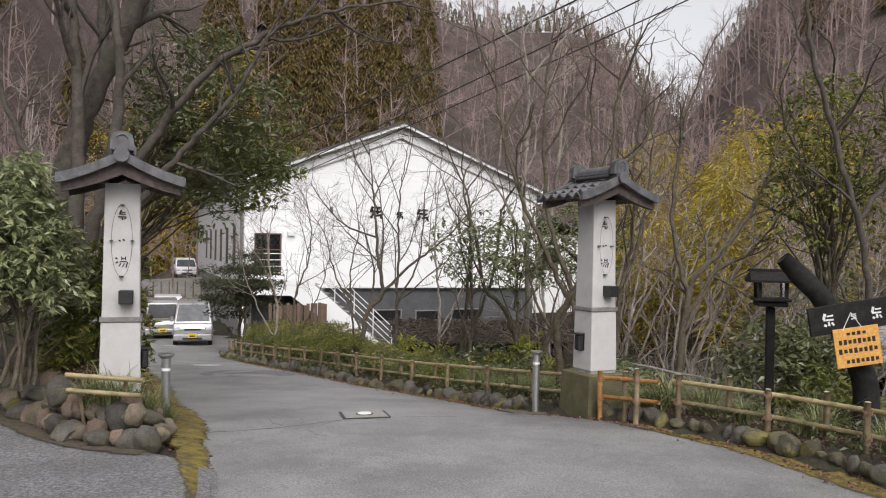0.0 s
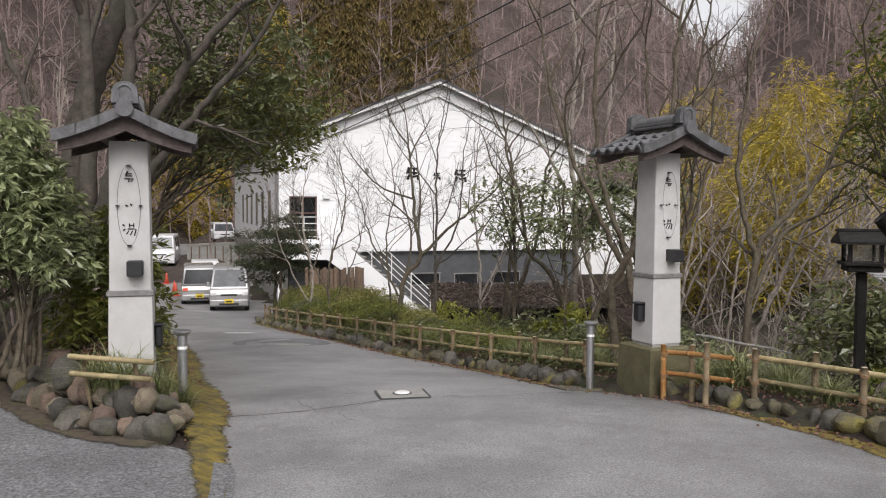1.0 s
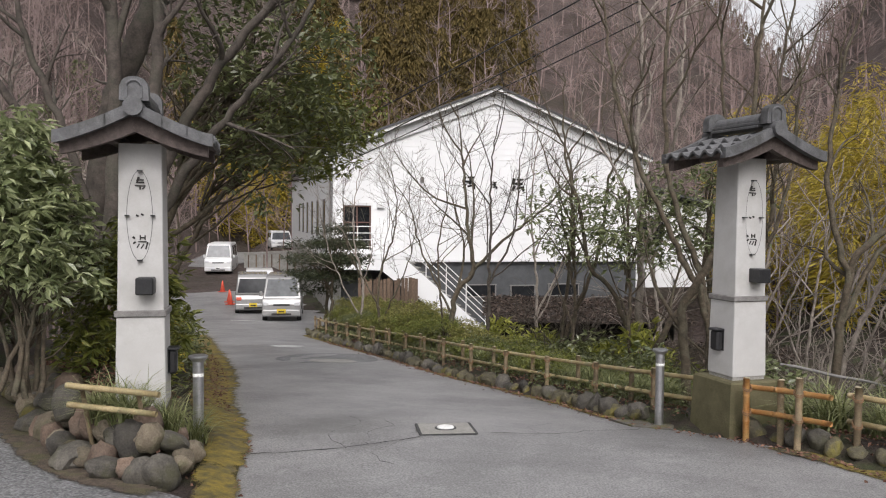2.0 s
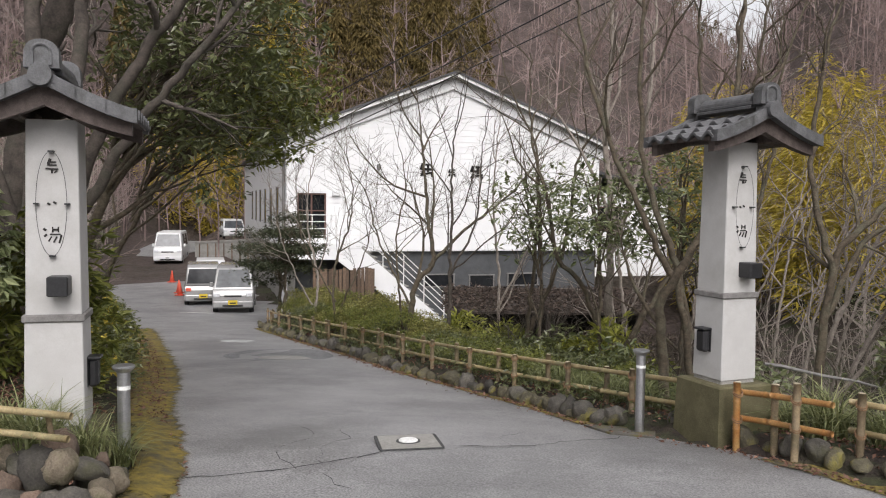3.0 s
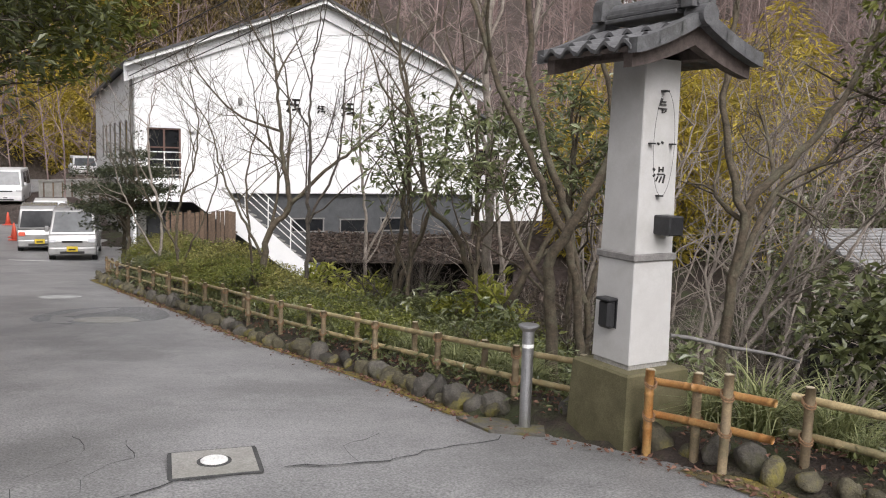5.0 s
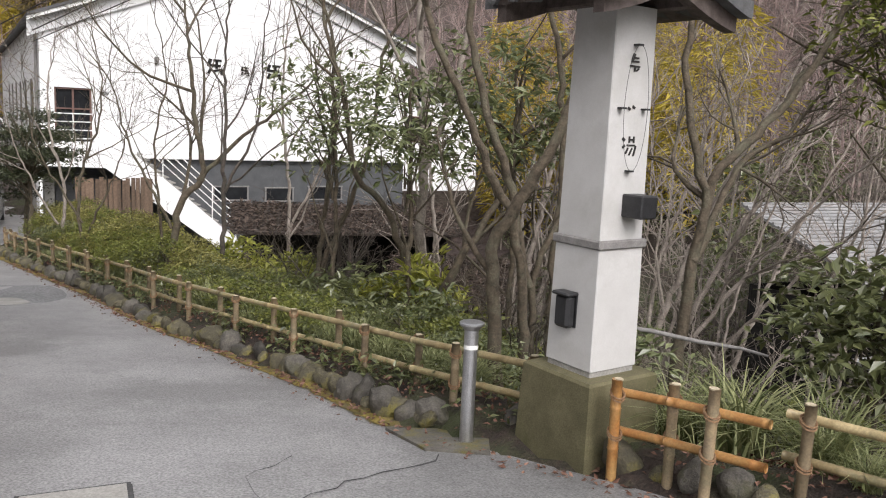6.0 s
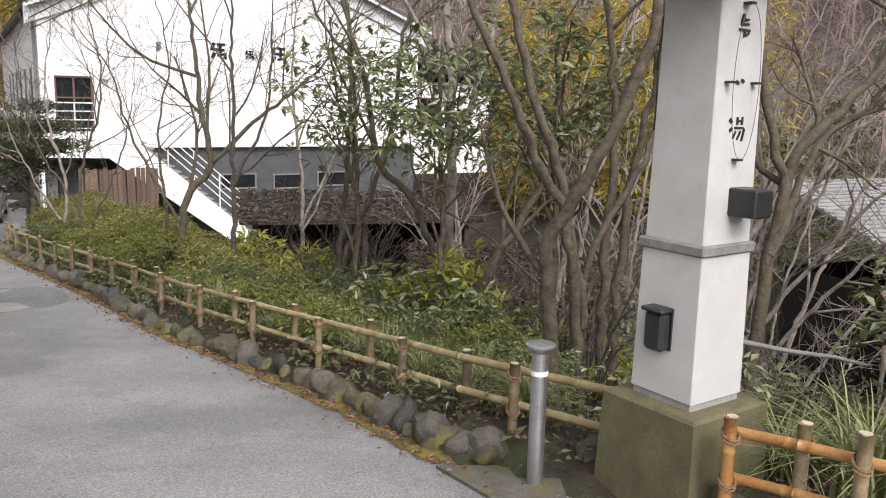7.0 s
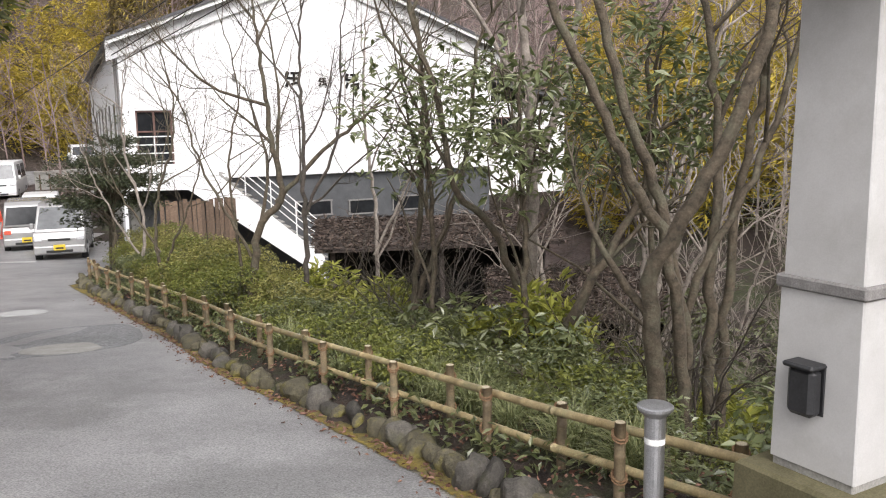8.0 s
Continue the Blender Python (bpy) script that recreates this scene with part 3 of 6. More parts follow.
def gable_wall(shape, y, holes=()):
    thick = 0.25
    pts = [(0, BASE), (W, BASE), (W, EAVE), (W / 2, PEAK), (0, EAVE)]
    if not holes:
        return shape.prism(pts, y, y + thick)
    (x0, z0, x1, z1), = holes
    shape.prism([(0, BASE), (x0, BASE), (x0, EAVE + (PEAK - EAVE) * x0 / (W / 2)), (0, EAVE)], y, y + thick)
    shape.prism([(x0, BASE), (x1, BASE), (x1, z0), (x0, z0)], y, y + thick)
    shape.prism([(x0, z1), (x1, z1), (x1, EAVE + (PEAK - EAVE) * x1 / (W / 2)), (x0, EAVE + (PEAK - EAVE) * x0 / (W / 2))], y, y + thick)
    shape.prism([(x1, BASE), (W, BASE), (W, EAVE), (W / 2, PEAK), (x1, EAVE + (PEAK - EAVE) * x1 / (W / 2))], y, y + thick)
    return shape


DOOR = (0.42, 0.2, 1.58, 2.0)
front = gable_wall(Shape(), 0, [DOOR])
me = front.mesh("wall", SIDING)
heal(me)
part("wall", me, SIDING, house, "white clapboard gable wall")
boards = 30
for k in range(boards):
    z = BASE + 0.03 + k * 0.24
    lo, hi = 0.0, W
    if z > EAVE - 0.25:
        lo = (z + 0.25 - EAVE) / (PEAK - EAVE) * W / 2
        hi = W - lo
    if hi - lo < 0.6 or z + 0.24 > PEAK - 0.2:
        continue
    spans = [(lo, hi)] if z > DOOR[3] + 0.02 or z + 0.24 < DOOR[1] else [(lo, DOOR[0] - 0.06), (DOOR[2] + 0.06, hi)]
    s = Shape()
    for a, b in spans:
        s.add([(a, -0.003, z), (b, -0.003, z), (b, -0.022, z), (a, -0.022, z), (a, -0.003, z + 0.235), (b, -0.003, z + 0.235), (b, -0.008, z + 0.235), (a, -0.008, z + 0.235)],
              [(0, 1, 2, 3), (4, 7, 6, 5), (3, 2, 6, 7), (0, 3, 7, 4), (1, 5, 6, 2), (0, 4, 5, 1)])
    part("siding_board", s, SIDING, house)
side = Shape()
n_win, w0 = 6, 3.2
cuts = [(w0 + 3.2 * k, w0 + 3.2 * k + 1.2) for k in range(n_win)]
edges = [0.25] + [c for q in cuts for c in q] + [LONG]
for k in range(0, len(edges), 2):
    side.box((0.125, (edges[k] + edges[k + 1]) / 2, (BASE + EAVE) / 2), (0.25, edges[k + 1] - edges[k], EAVE - BASE))
for a, b in cuts:
    side.box((0.125, (a + b) / 2, (BASE + 0.55) / 2), (0.25, b - a, 0.55 - BASE))
    side.box((0.125, (a + b) / 2, (2.3 + EAVE) / 2), (0.25, b - a, EAVE - 2.3))
part("wall", side, SIDING, house, "white long side wall")
for a, b in cuts:
    win = part("window", Shape().box((0.035, (a + b) / 2, 1.425), (0.03, b - a, 1.74)), GLASS_DARK, house, "tall narrow dark window")
    fr = Shape()
    for y in (a + 0.03, b - 0.03):
        fr.box((0.02, y, 1.425), (0.05, 0.05, 1.74))
    fr.box((0.015, (a + b) / 2, 2.27), (0.05, b - a, 0.06)).box((0.01, (a + b) / 2, 0.58), (0.07, b - a, 0.06))
    part("frame", fr, BANDWOOD, win)
rest = Shape().box((W - 0.125, LONG / 2, (BASE + EAVE) / 2), (0.25, LONG - 0.5, EAVE - BASE))
part("wall", rest, SIDING, house)
back = gable_wall(Shape(), LONG - 0.25)
me = back.mesh("wall", SIDING)
heal(me)
part("wall", me, SIDING, house)
for s in (0, 1):
    roof = Shape()
    over, front_over, slope = 0.35, 0.45, (PEAK - EAVE) / (W / 2)
    xa, xb = (-over, W / 2) if s == 0 else (W / 2, W + over)
    za, zb = (EAVE - over * slope, PEAK) if s == 0 else (PEAK, EAVE - over * slope)
    roof.prism([(xa, za + 0.07), (xb, zb + 0.07), (xb, zb + 0.17), (xa, za + 0.17)], -front_over - 0.10, LONG + 0.4)
    me = roof.mesh("roof", ROOFSHEET)
    heal(me)
    r = part("roof", me, ROOFSHEET, house, "dark sheet roof slope")
    fascia = Shape().prism([(xa, za - 0.55), (xb, zb - 0.55), (xb, zb + 0.066), (xa, za + 0.066)], -0.14, -0.03)
    me = fascia.mesh("fascia", SOFFIT)
    heal(me)
    part("fascia", me, SOFFIT, r, "grey band under the eaves")
    verge = Shape().prism([(xa, za - 0.06), (xb, zb - 0.06), (xb, zb + 0.066), (xa, za + 0.066)], -front_over - 0.05, -front_over - 0.004)
    me = verge.mesh("verge_board", WHITEPAINT)
    heal(me)
    part("verge_board", me, WHITEPAINT, r, "white verge board")
base = Shape().box((W / 2 + 0.2, 0.35, (BASE - 5.2) / 2), (W - 0.4, 0.3, 5.2 + BASE - 0.004))
part("basement_wall", base, DARKCLAD, house, "dark clad basement wall")
part("basement_wall", Shape().box((0.2, LONG / 2, (BASE - 5.2) / 2), (0.3, LONG, 5.2 + BASE - 0.004)), CONCRETE, house)
part("sill_beam", Shape().box((W / 2 + 1.5, 0.18, BASE - 0.07), (W - 3.0, 0.05, 0.1)), DARKCLAD, house)
for x, z, w in ((6.4, -1.6, 1.3), (8.3, -1.65, 1.1), (10.2, -1.6, 1.4)):
    bw = part("window", Shape().box((x, 0.18, z), (w, 0.03, 0.5)), GLASS_DARK, house, "low basement window")
    fr = Shape().box((x, 0.16, z + 0.26), (w + 0.1, 0.06, 0.05)).box((x, 0.16, z - 0.26), (w + 0.1, 0.06, 0.05)).box((x - w / 2, 0.16, z), (0.05, 0.06, 0.5)).box((x + w / 2, 0.16, z), (0.05, 0.06, 0.5))
    part("frame", fr, BANDWOOD, bw)
door = part("window", Shape().box(((DOOR[0] + DOOR[2]) / 2, 0.14, 1.1), (1.16, 0.03, 1.8)), GLASS_DARK, house, "dark glazed stair door with red-brown timber")
fr = Shape()
for x in (DOOR[0] + 0.03, 1.0, DOOR[2] - 0.03):
    fr.box((x, 0.1, 1.1), (0.06, 0.1, 1.8))
fr.box((1.0, 0.1, 1.97), (1.16, 0.1, 0.06)).box((1.0, 0.1, 1.3), (1.16, 0.08, 0.05))
part("frame", fr, REDBROWN, door)
# outside stair: landing, flight, railings
part("landing", Shape().box((1.3, -0.65, -0.05), (3.0, 1.2, 0.22), bevel=0.01), SIDING, house)
part("stair_wall", Shape().prism([(-0.1, -0.17), (-0.1, -0.55), (1.8, -0.6), (6.3, -4.0), (6.3, -3.2), (2.8, -0.17)], -1.25, -1.13), SIDING, house, "white sloping stair wall")
part("stair_wall", Shape().box((-0.15, -0.62, -1.2), (0.1, 1.22, 2.1)), SIDING, house)
flight = part("flight", Shape().prism([(2.8, -0.05), (2.8, -0.35), (6.5, -3.75), (6.5, -3.45)], -1.12, -0.2), CONCRETE, house)
for k in range(17):
    part("step", Shape().box((2.9 + k * 0.215, -0.66, -0.13 - k * 0.195), (0.25, 0.9, 0.04)), CONCRETE, flight)
rail = Shape()
for z in (0.35, 0.62, 0.89, 1.15):
    rail.tube([(-0.1, -1.22, z), (2.8, -1.22, z), (6.4, -1.22, z - 3.3)], 0.022, 6)
part("railing", rail, WHITEPAINT, house, "white tubular stair railing")
for k in range(4):
    part("railing_post", Shape().tube([(-0.1 + 0.95 * k, -1.22, 0.05), (-0.1 + 0.95 * k, -1.22, 1.15)], 0.022, 6), WHITEPAINT, house)
for k in range(1, 5):
    part("railing_post", Shape().tube([(2.8 + 0.85 * k, -1.22, -0.15 - 0.78 * k), (2.8 + 0.85 * k, -1.22, 1.15 - 0.78 * k)], 0.022, 6), WHITEPAINT, house)
# sign shapes on the gable
for x, z, s in ((5.75, 3.05, 1.0), (6.85, 2.95, 0.55), (7.95, 3.0, 1.0)):
    for dx, dz, w, h, a in ((-0.2, 0.15, 0.12, 0.2, 20), (0.08, 0.2, 0.3, 0.08, 0), (-0.05, 0.02, 0.5, 0.09, 3), (0.1, -0.15, 0.34, 0.08, -12), (-0.2, -0.18, 0.1, 0.22, 25), (0.22, -0.2, 0.09, 0.22, -12), (0.05, 0.05, 0.09, 0.3, 0)):
        part("sign_stroke", Shape().box((0, 0, 0), (w * s, 0.03, h * s)), CHAR, house, "dark brush stroke of a sign", at=pose(x + dx * s, -0.035, z + dz * s, 0, a, 0))
for x, z in ((3.7, 3.1), (10.2, 2.9)):
    part("wall_lamp", Shape().box((x, -0.09, z), (0.14, 0.16, 0.24), bevel=0.03), BANDWOOD, house)
part("downpipe", Shape().tube([(-0.07, 0.5, EAVE - 0.2), (-0.07, 0.5, BASE - 2)], 0.05, 8), BANDWOOD, house)
part("vent_box", Shape().box((1.95, -0.1, 2.0), (0.3, 0.18, 0.2), bevel=0.02), SOFFIT, house)

# ---- tools for trees and plants ----
def fast_mesh(name, verts, tris, material, smooth=False):
    me = bpy.data.meshes.new(name)
    verts, tris = np.ascontiguousarray(verts, np.float32), np.ascontiguousarray(tris, np.int32)
    k = tris.shape[1]
    me.vertices.add(len(verts))
    me.vertices.foreach_set("co", verts.ravel())
    me.loops.add(tris.size)
    me.loops.foreach_set("vertex_index", tris.ravel())
    me.polygons.add(len(tris))
    me.polygons.foreach_set("loop_start", np.arange(0, tris.size, k, dtype=np.int32))
    me.polygons.foreach_set("use_smooth", np.full(len(tris), smooth))
    me.materials.append(material)
    me.update(calc_edges=True)
    return me


class Wood:
    """Tapered limbs gathered as quads."""

    def __init__(self, seed):
        self.r, self.cheap = random.Random(seed), False
        self.v, self.f, self.n, self.tips, self.mains = [], [], 0, [], []

    def limb(self, pts, r0, r1, sides):
        pts = np.asarray(pts, float)
        n = len(pts)
        tan = np.gradient(pts, axis=0)
        tan /= np.maximum(np.linalg.norm(tan, axis=1), 1e-9)[:, None]
        ref = np.array((0.31, 0.17, 0.93)) if abs(tan[0][2]) < 0.8 else np.array((0.93, 0.31, 0.1))
        u = np.cross(tan, ref)
        u /= np.maximum(np.linalg.norm(u, axis=1), 1e-9)[:, None]
        w = np.cross(u, tan)
        rad = np.linspace(r0, r1, n)
        a = np.arange(sides) * 2 * np.pi / sides
        ring = pts[:, None, :] + rad[:, None, None] * (np.cos(a)[None, :, None] * u[:, None, :] + np.sin(a)[None, :, None] * w[:, None, :])
        i, j = np.meshgrid(np.arange(n - 1), np.arange(sides), indexing="ij")
        q = np.stack([i * sides + j, i * sides + (j + 1) % sides, (i + 1) * sides + (j + 1) % sides, (i + 1) * sides + j], -1).reshape(-1, 4)
        self.v.append(ring.reshape(-1, 3))
        self.f.append(q + self.n)
        self.n += n * sides

    def branch(self, p, d, length, r, level, forks, lift=0.15, wander=0.22, spread_a=0.75, thin=0.55):
        """A limb that wanders from p along d and bears finer ones."""
        rr = self.r
        n = 6 if level > 1 else 4
        if self.cheap:
            n = 3 if level > 1 else 2
        pts, d = [np.array(p, float)], np.array(d, float)
        d /= np.linalg.norm(d)
        for k in range(n):
            d = d + np.array((rr.gauss(0, wander), rr.gauss(0, wander), rr.gauss(0, wander * 0.7) + lift * 0.35))
            d /= np.linalg.norm(d)
            pts.append(pts[-1] + d * length / n)
        self.limb(pts, r, max(r * 0.35, 0.0018), 7 if r > 0.05 else (5 if r > 0.015 else 3))
        self.twigs(pts, length, r, level, forks, lift, wander, spread_a, thin)

    def twigs(self, pts, length, r, level, forks, lift=0.15, wander=0.22, spread_a=0.75, thin=0.55, start=0.25):
        rr = self.r
        pts = np.asarray(pts, float)
        if level <= 0:
            self.tips.append((pts[-1], pts[-1] - pts[-2]))
            return
        for k in range(forks):
            s = start + (1 - start) * (k + rr.random()) / forks
            x = s * (len(pts) - 1)
            i = min(int(x), len(pts) - 2)
            q = pts[i] + (pts[i + 1] - pts[i]) * (x - i)
            t = pts[i + 1] - pts[i]
            t /= max(np.linalg.norm(t), 1e-9)
            side = np.cross(t, (rr.gauss(0, 1), rr.gauss(0, 1), rr.gauss(0, 1)))
            side /= max(np.linalg.norm(side), 1e-9)
            a = spread_a * rr.uniform(0.6, 1.3)
            self.branch(q, t * math.cos(a) + side * math.sin(a), length * rr.uniform(0.4, 0.7) * (1.1 - 0.5 * s), max(r * thin * (1 - 0.5 * s), 0.0025), level - 1, max(forks - 1, 2), lift, wander, spread_a, thin)

    def stem(self, ctrl, r0, r1, level, forks, start=0.3, reach=1.0, **k):
        """A main stem along a smooth line through ctrl, with twigs."""
        pts = spline(ctrl, 0.14)
        jit = np.array([[self.r.gauss(0, 0.012) for _ in range(3)] for _ in pts])
        pts = pts + jit
        keep = (self.v, self.f, self.n)
        self.v, self.f, self.n = [], [], 0
        self.limb(pts[::5] if self.cheap else pts, r0, r1, 4 if self.cheap else (9 if r0 > 0.04 else 6))
        self.mains.append((self.v[0], self.f[0]))
        self.v, self.f, self.n = keep
        length = float(np.linalg.norm(pts[-1] - pts[0]))
        self.twigs(pts, length * 0.75 * reach, r0, level, forks, start=start, **k)

    def raise_on(self, parent, material, main="stem", fine="twig_crown"):
        """Each main stem a part, the fine twigs one more."""
        for v, f in self.mains:
            part(main, fast_mesh(main, v, f, material, True), material, parent)
        part(fine, self.mesh(fine, material), material, parent)

    def mesh(self, name, material):
        return fast_mesh(name, np.concatenate(self.v), np.concatenate(self.f), material, True)


def leaves(points, dirs, length, width, r, droop=0.3, fold=0.18):
    """Folded leaves at points, pointing along dirs: arrays of vertices and triangles."""
    g = np.random.RandomState(r)
    n = len(points)
    d = dirs + g.normal(0, 0.35, (n, 3)) + np.array((0, 0, -droop))
    d /= np.maximum(np.linalg.norm(d, axis=1), 1e-9)[:, None]
    side = np.cross(d, np.array((0, 0, 1.0)) + g.normal(0, 0.45, (n, 3)))
    side /= np.maximum(np.linalg.norm(side, axis=1), 1e-9)[:, None]
    up = np.cross(side, d)
    s = g.uniform(0.65, 1.25, (n, 1))
    L, Wd = length * s, width * s
    v = np.stack([points, points + d * L * 0.45 + side * Wd * 0.5 + up * Wd * fold, points + d * L - up * L * 0.12, points + d * L * 0.45 - side * Wd * 0.5 + up * Wd * fold], 1)
    base = np.arange(n)[:, None] * 4
    t = np.concatenate([base + np.array((0, 1, 2)), base + np.array((0, 2, 3))], 0)
    return v.reshape(-1, 3), t


def whorls(centres, per, length, width, r, droop=0.2, spread_r=0.03, up=0.35):
    """Leaves in rosettes round each centre."""
    g = np.random.RandomState(r)
    c = np.repeat(centres, per, 0)
    a = g.uniform(0, 2 * np.pi, len(c))
    d = np.stack([np.cos(a), np.sin(a), g.uniform(-0.3, 2 * up, len(c))], 1)
    return leaves(c + d * spread_r, d, length, width, r + 1, droop)


def blob_points(n, radii, r, hollow=0.55, gaps=0.35, low=-1.0):
    """Points in an uneven ellipsoid, thinner inside and with gaps."""
    g = np.random.RandomState(r)
    out = []
    while len(out) < n:
        p = g.normal(size=3)
        p /= np.linalg.norm(p)
        k = noise.noise(Vector(p * 1.8) + Vector((r * 1.3, 0, 0)))
        if p[2] < low or noise.noise(Vector(p * 4.1) + Vector((0, r * 0.7, 0))) < -gaps:
            continue
        rad = (hollow + (1 - hollow) * g.uniform() ** 0.6) * (1 + 0.45 * k)
        out.append(p * rad * np.array(radii))
    return np.array(out)


def shrub(x, y, radii, count, per, leaf, material, label, seed, name="shrub", group="", z=None, stems=5, bark=None, droop=0.2, hollow=0.5, low=-0.7, up=0.35):
    gz = float(ground_z(x, y)) if z is None else z
    t = thing(name, pose(x, y, gz), label, "shrub", group)
    pts = blob_points(count, radii, seed, hollow, low=low)
    pts[:, 2] += radii[2] * 0.95
    pts[:, 2] = np.maximum(pts[:, 2], 0.04)
    w = Wood(seed)
    for k in range(stems):
        tip = pts[w.r.randrange(len(pts))]
        b = (w.r.uniform(-0.12, 0.12), w.r.uniform(-0.12, 0.12), -0.08)
        mid = (b[0] + (tip[0] - b[0]) * 0.35, b[1] + (tip[1] - b[1]) * 0.35, tip[2] * 0.5)
        w.stem([b, mid, tuple(tip)], 0.012 + 0.012 * radii[2], 0.004, 1, 5)
    w.raise_on(t, bark or BARK)
    v, f = whorls(pts, per, leaf[0], leaf[1], seed, droop, up=up)
    part("foliage", fast_mesh("foliage", v, f, material), material, t)
    return t


def grass_clump_mesh(seed, blades, length):
    g = np.random.RandomState(seed)
    vs, fs, n = [], [], 0
    for k in range(blades):
        a, lean = g.uniform(0, 2 * np.pi), g.uniform(0.45, 1.2)
        L, w = length * g.uniform(0.6, 1.15), g.uniform(0.004, 0.008)
        o = np.array((g.normal(0, 0.05), g.normal(0, 0.05), 0))
        dirv, sidev = np.array((np.cos(a), np.sin(a), 0)), np.array((-np.sin(a), np.cos(a), 0))
        for i in range(5):
            s = i / 4
            c = o + dirv * L * lean * (0.25 * s + 0.6 * s * s) + np.array((0, 0, L * (s * 1.05 - 0.62 * lean * s * s)))
            ww = w * (1 - 0.85 * s)
            vs += [c - sidev * ww, c + sidev * ww]
            if i:
                fs.append((n + 2 * i - 2, n + 2 * i - 1, n + 2 * i + 1, n + 2 * i))
        n += 10
    return fast_mesh("tuft", np.array(vs), np.array(fs), GRASS, True)


def tree(x, y, label, stems, seed, bark, name="bare_tree", group="", leafage=None, level=2, forks=6, **k):
    """A tree from its main stems: (control points, base radius, tip radius)."""
    z = float(ground_z(x, y))
    t = thing(name, pose(x, y, z), label, "tree", group)
    w = Wood(seed)
    for ctrl, r0, r1 in stems:
        w.stem([(a - x, b - y, c - z) for a, b, c in ctrl], r0, r1, level, forks, **k)
    w.raise_on(t, bark, "trunk")
    if leafage:
        count, per, leaf, material = leafage
        tips = np.array([p for p, _ in w.tips])
        g = np.random.RandomState(seed)
        pts = tips[g.randint(0, len(tips), count)] + g.normal(0, 0.05, (count, 3))
        v, f = whorls(pts, per, leaf[0], leaf[1], seed + 5)
        part("crown", fast_mesh("crown", v, f, material), material, t)
    return t

# ---- trees behind the fence ----
tree(1.95, 11.9, "dark bare tree with forked leaning stems behind the bamboo fence", [
    ([(2.15, 12.0, -0.9), (1.99, 12.0, 0.47), (1.64, 12.0, 1.23), (1.41, 12.0, 1.73), (1.1, 12.0, 2.4), (0.8, 12.2, 3.6), (0.7, 12.4, 5.0)], 0.05, 0.01),
    ([(2.12, 12.1, 0.1), (1.87, 12.1, 1.12), (1.67, 12.1, 1.63), (1.5, 12.1, 2.4), (1.45, 12.0, 3.6), (1.6, 12.0, 5.2)], 0.046, 0.01)], 11, BARK, level=2, forks=7, start=0.5, reach=0.75)
tree(1.66, 11.25, "brown bare tree leaning over the fence beside the pillar", [
    ([(1.7, 11.2, -0.7), (1.57, 11.2, 0.49), (1.72, 11.2, 0.85), (2.0, 11.2, 1.4), (2.25, 11.2, 2.2), (2.35, 11.3, 3.4), (2.6, 11.6, 4.8)], 0.06, 0.01),
    ([(1.62, 11.2, 0.3), (1.3, 11.5, 0.9), (1.15, 11.7, 1.5)], 0.03, 0.006)], 12, BARK, level=2, forks=6, start=0.5, reach=0.7)
tree(2.5, 12.6, "pale-barked bare tree with several upright stems", [
    ([(2.56, 12.6, -1.2), (2.5, 12.6, 0.35), (2.55, 12.6, 0.96), (2.48, 12.6, 1.86), (2.3, 12.6, 2.7), (2.2, 12.7, 4.5)], 0.052, 0.01),
    ([(2.7, 12.8, -1.2), (2.75, 12.8, 0.6), (2.95, 12.8, 1.8), (3.0, 12.9, 3.2), (3.3, 13.0, 5.0)], 0.047, 0.01),
    ([(2.35, 12.5, -1.2), (2.3, 12.4, 0.2), (2.7, 12.4, 1.0), (3.1, 12.5, 2.2), (3.2, 12.6, 4.0)], 0.04, 0.01)], 13, BARK, level=2, forks=7, start=0.45, reach=0.7)
tree(1.48, 14.6, "slim pale bare tree behind evergreen shrubs", [
    ([(1.44, 14.6, -1.4), (1.52, 14.6, 0.01), (1.5, 14.6, 1.72), (1.42, 14.6, 2.53), (1.5, 14.7, 4.2), (1.3, 14.8, 6.0)], 0.07, 0.012),
    ([(1.5, 14.6, 0.8), (1.9, 14.7, 2.0), (2.1, 14.8, 3.6), (2.2, 15, 5.4)], 0.045, 0.01)], 14, BARK_PALE, level=2, forks=7, start=0.35, reach=0.7)
tree(1.4, 14.1, "crooked bare tree with grey-brown stems", [
    ([(1.55, 14.2, -1.3), (1.35, 14.2, -0.2), (1.06, 14.2, 0.52), (0.71, 14.2, 0.93), (0.6, 14.2, 1.62), (0.35, 14.3, 2.6), (0.3, 14.3, 3.8)], 0.05, 0.008),
    ([(1.51, 13.6, -0.9), (1.65, 13.3, -0.1), (1.92, 13.2, 0.44), (2.18, 13.2, 0.92), (2.3, 13.2, 2.0)], 0.06, 0.01)], 15, BARK, level=2, forks=6, start=0.35, reach=0.7)
MAPLES = dict(group="maples before the house", level=3, start=0.28, wander=0.15, thin=0.5)
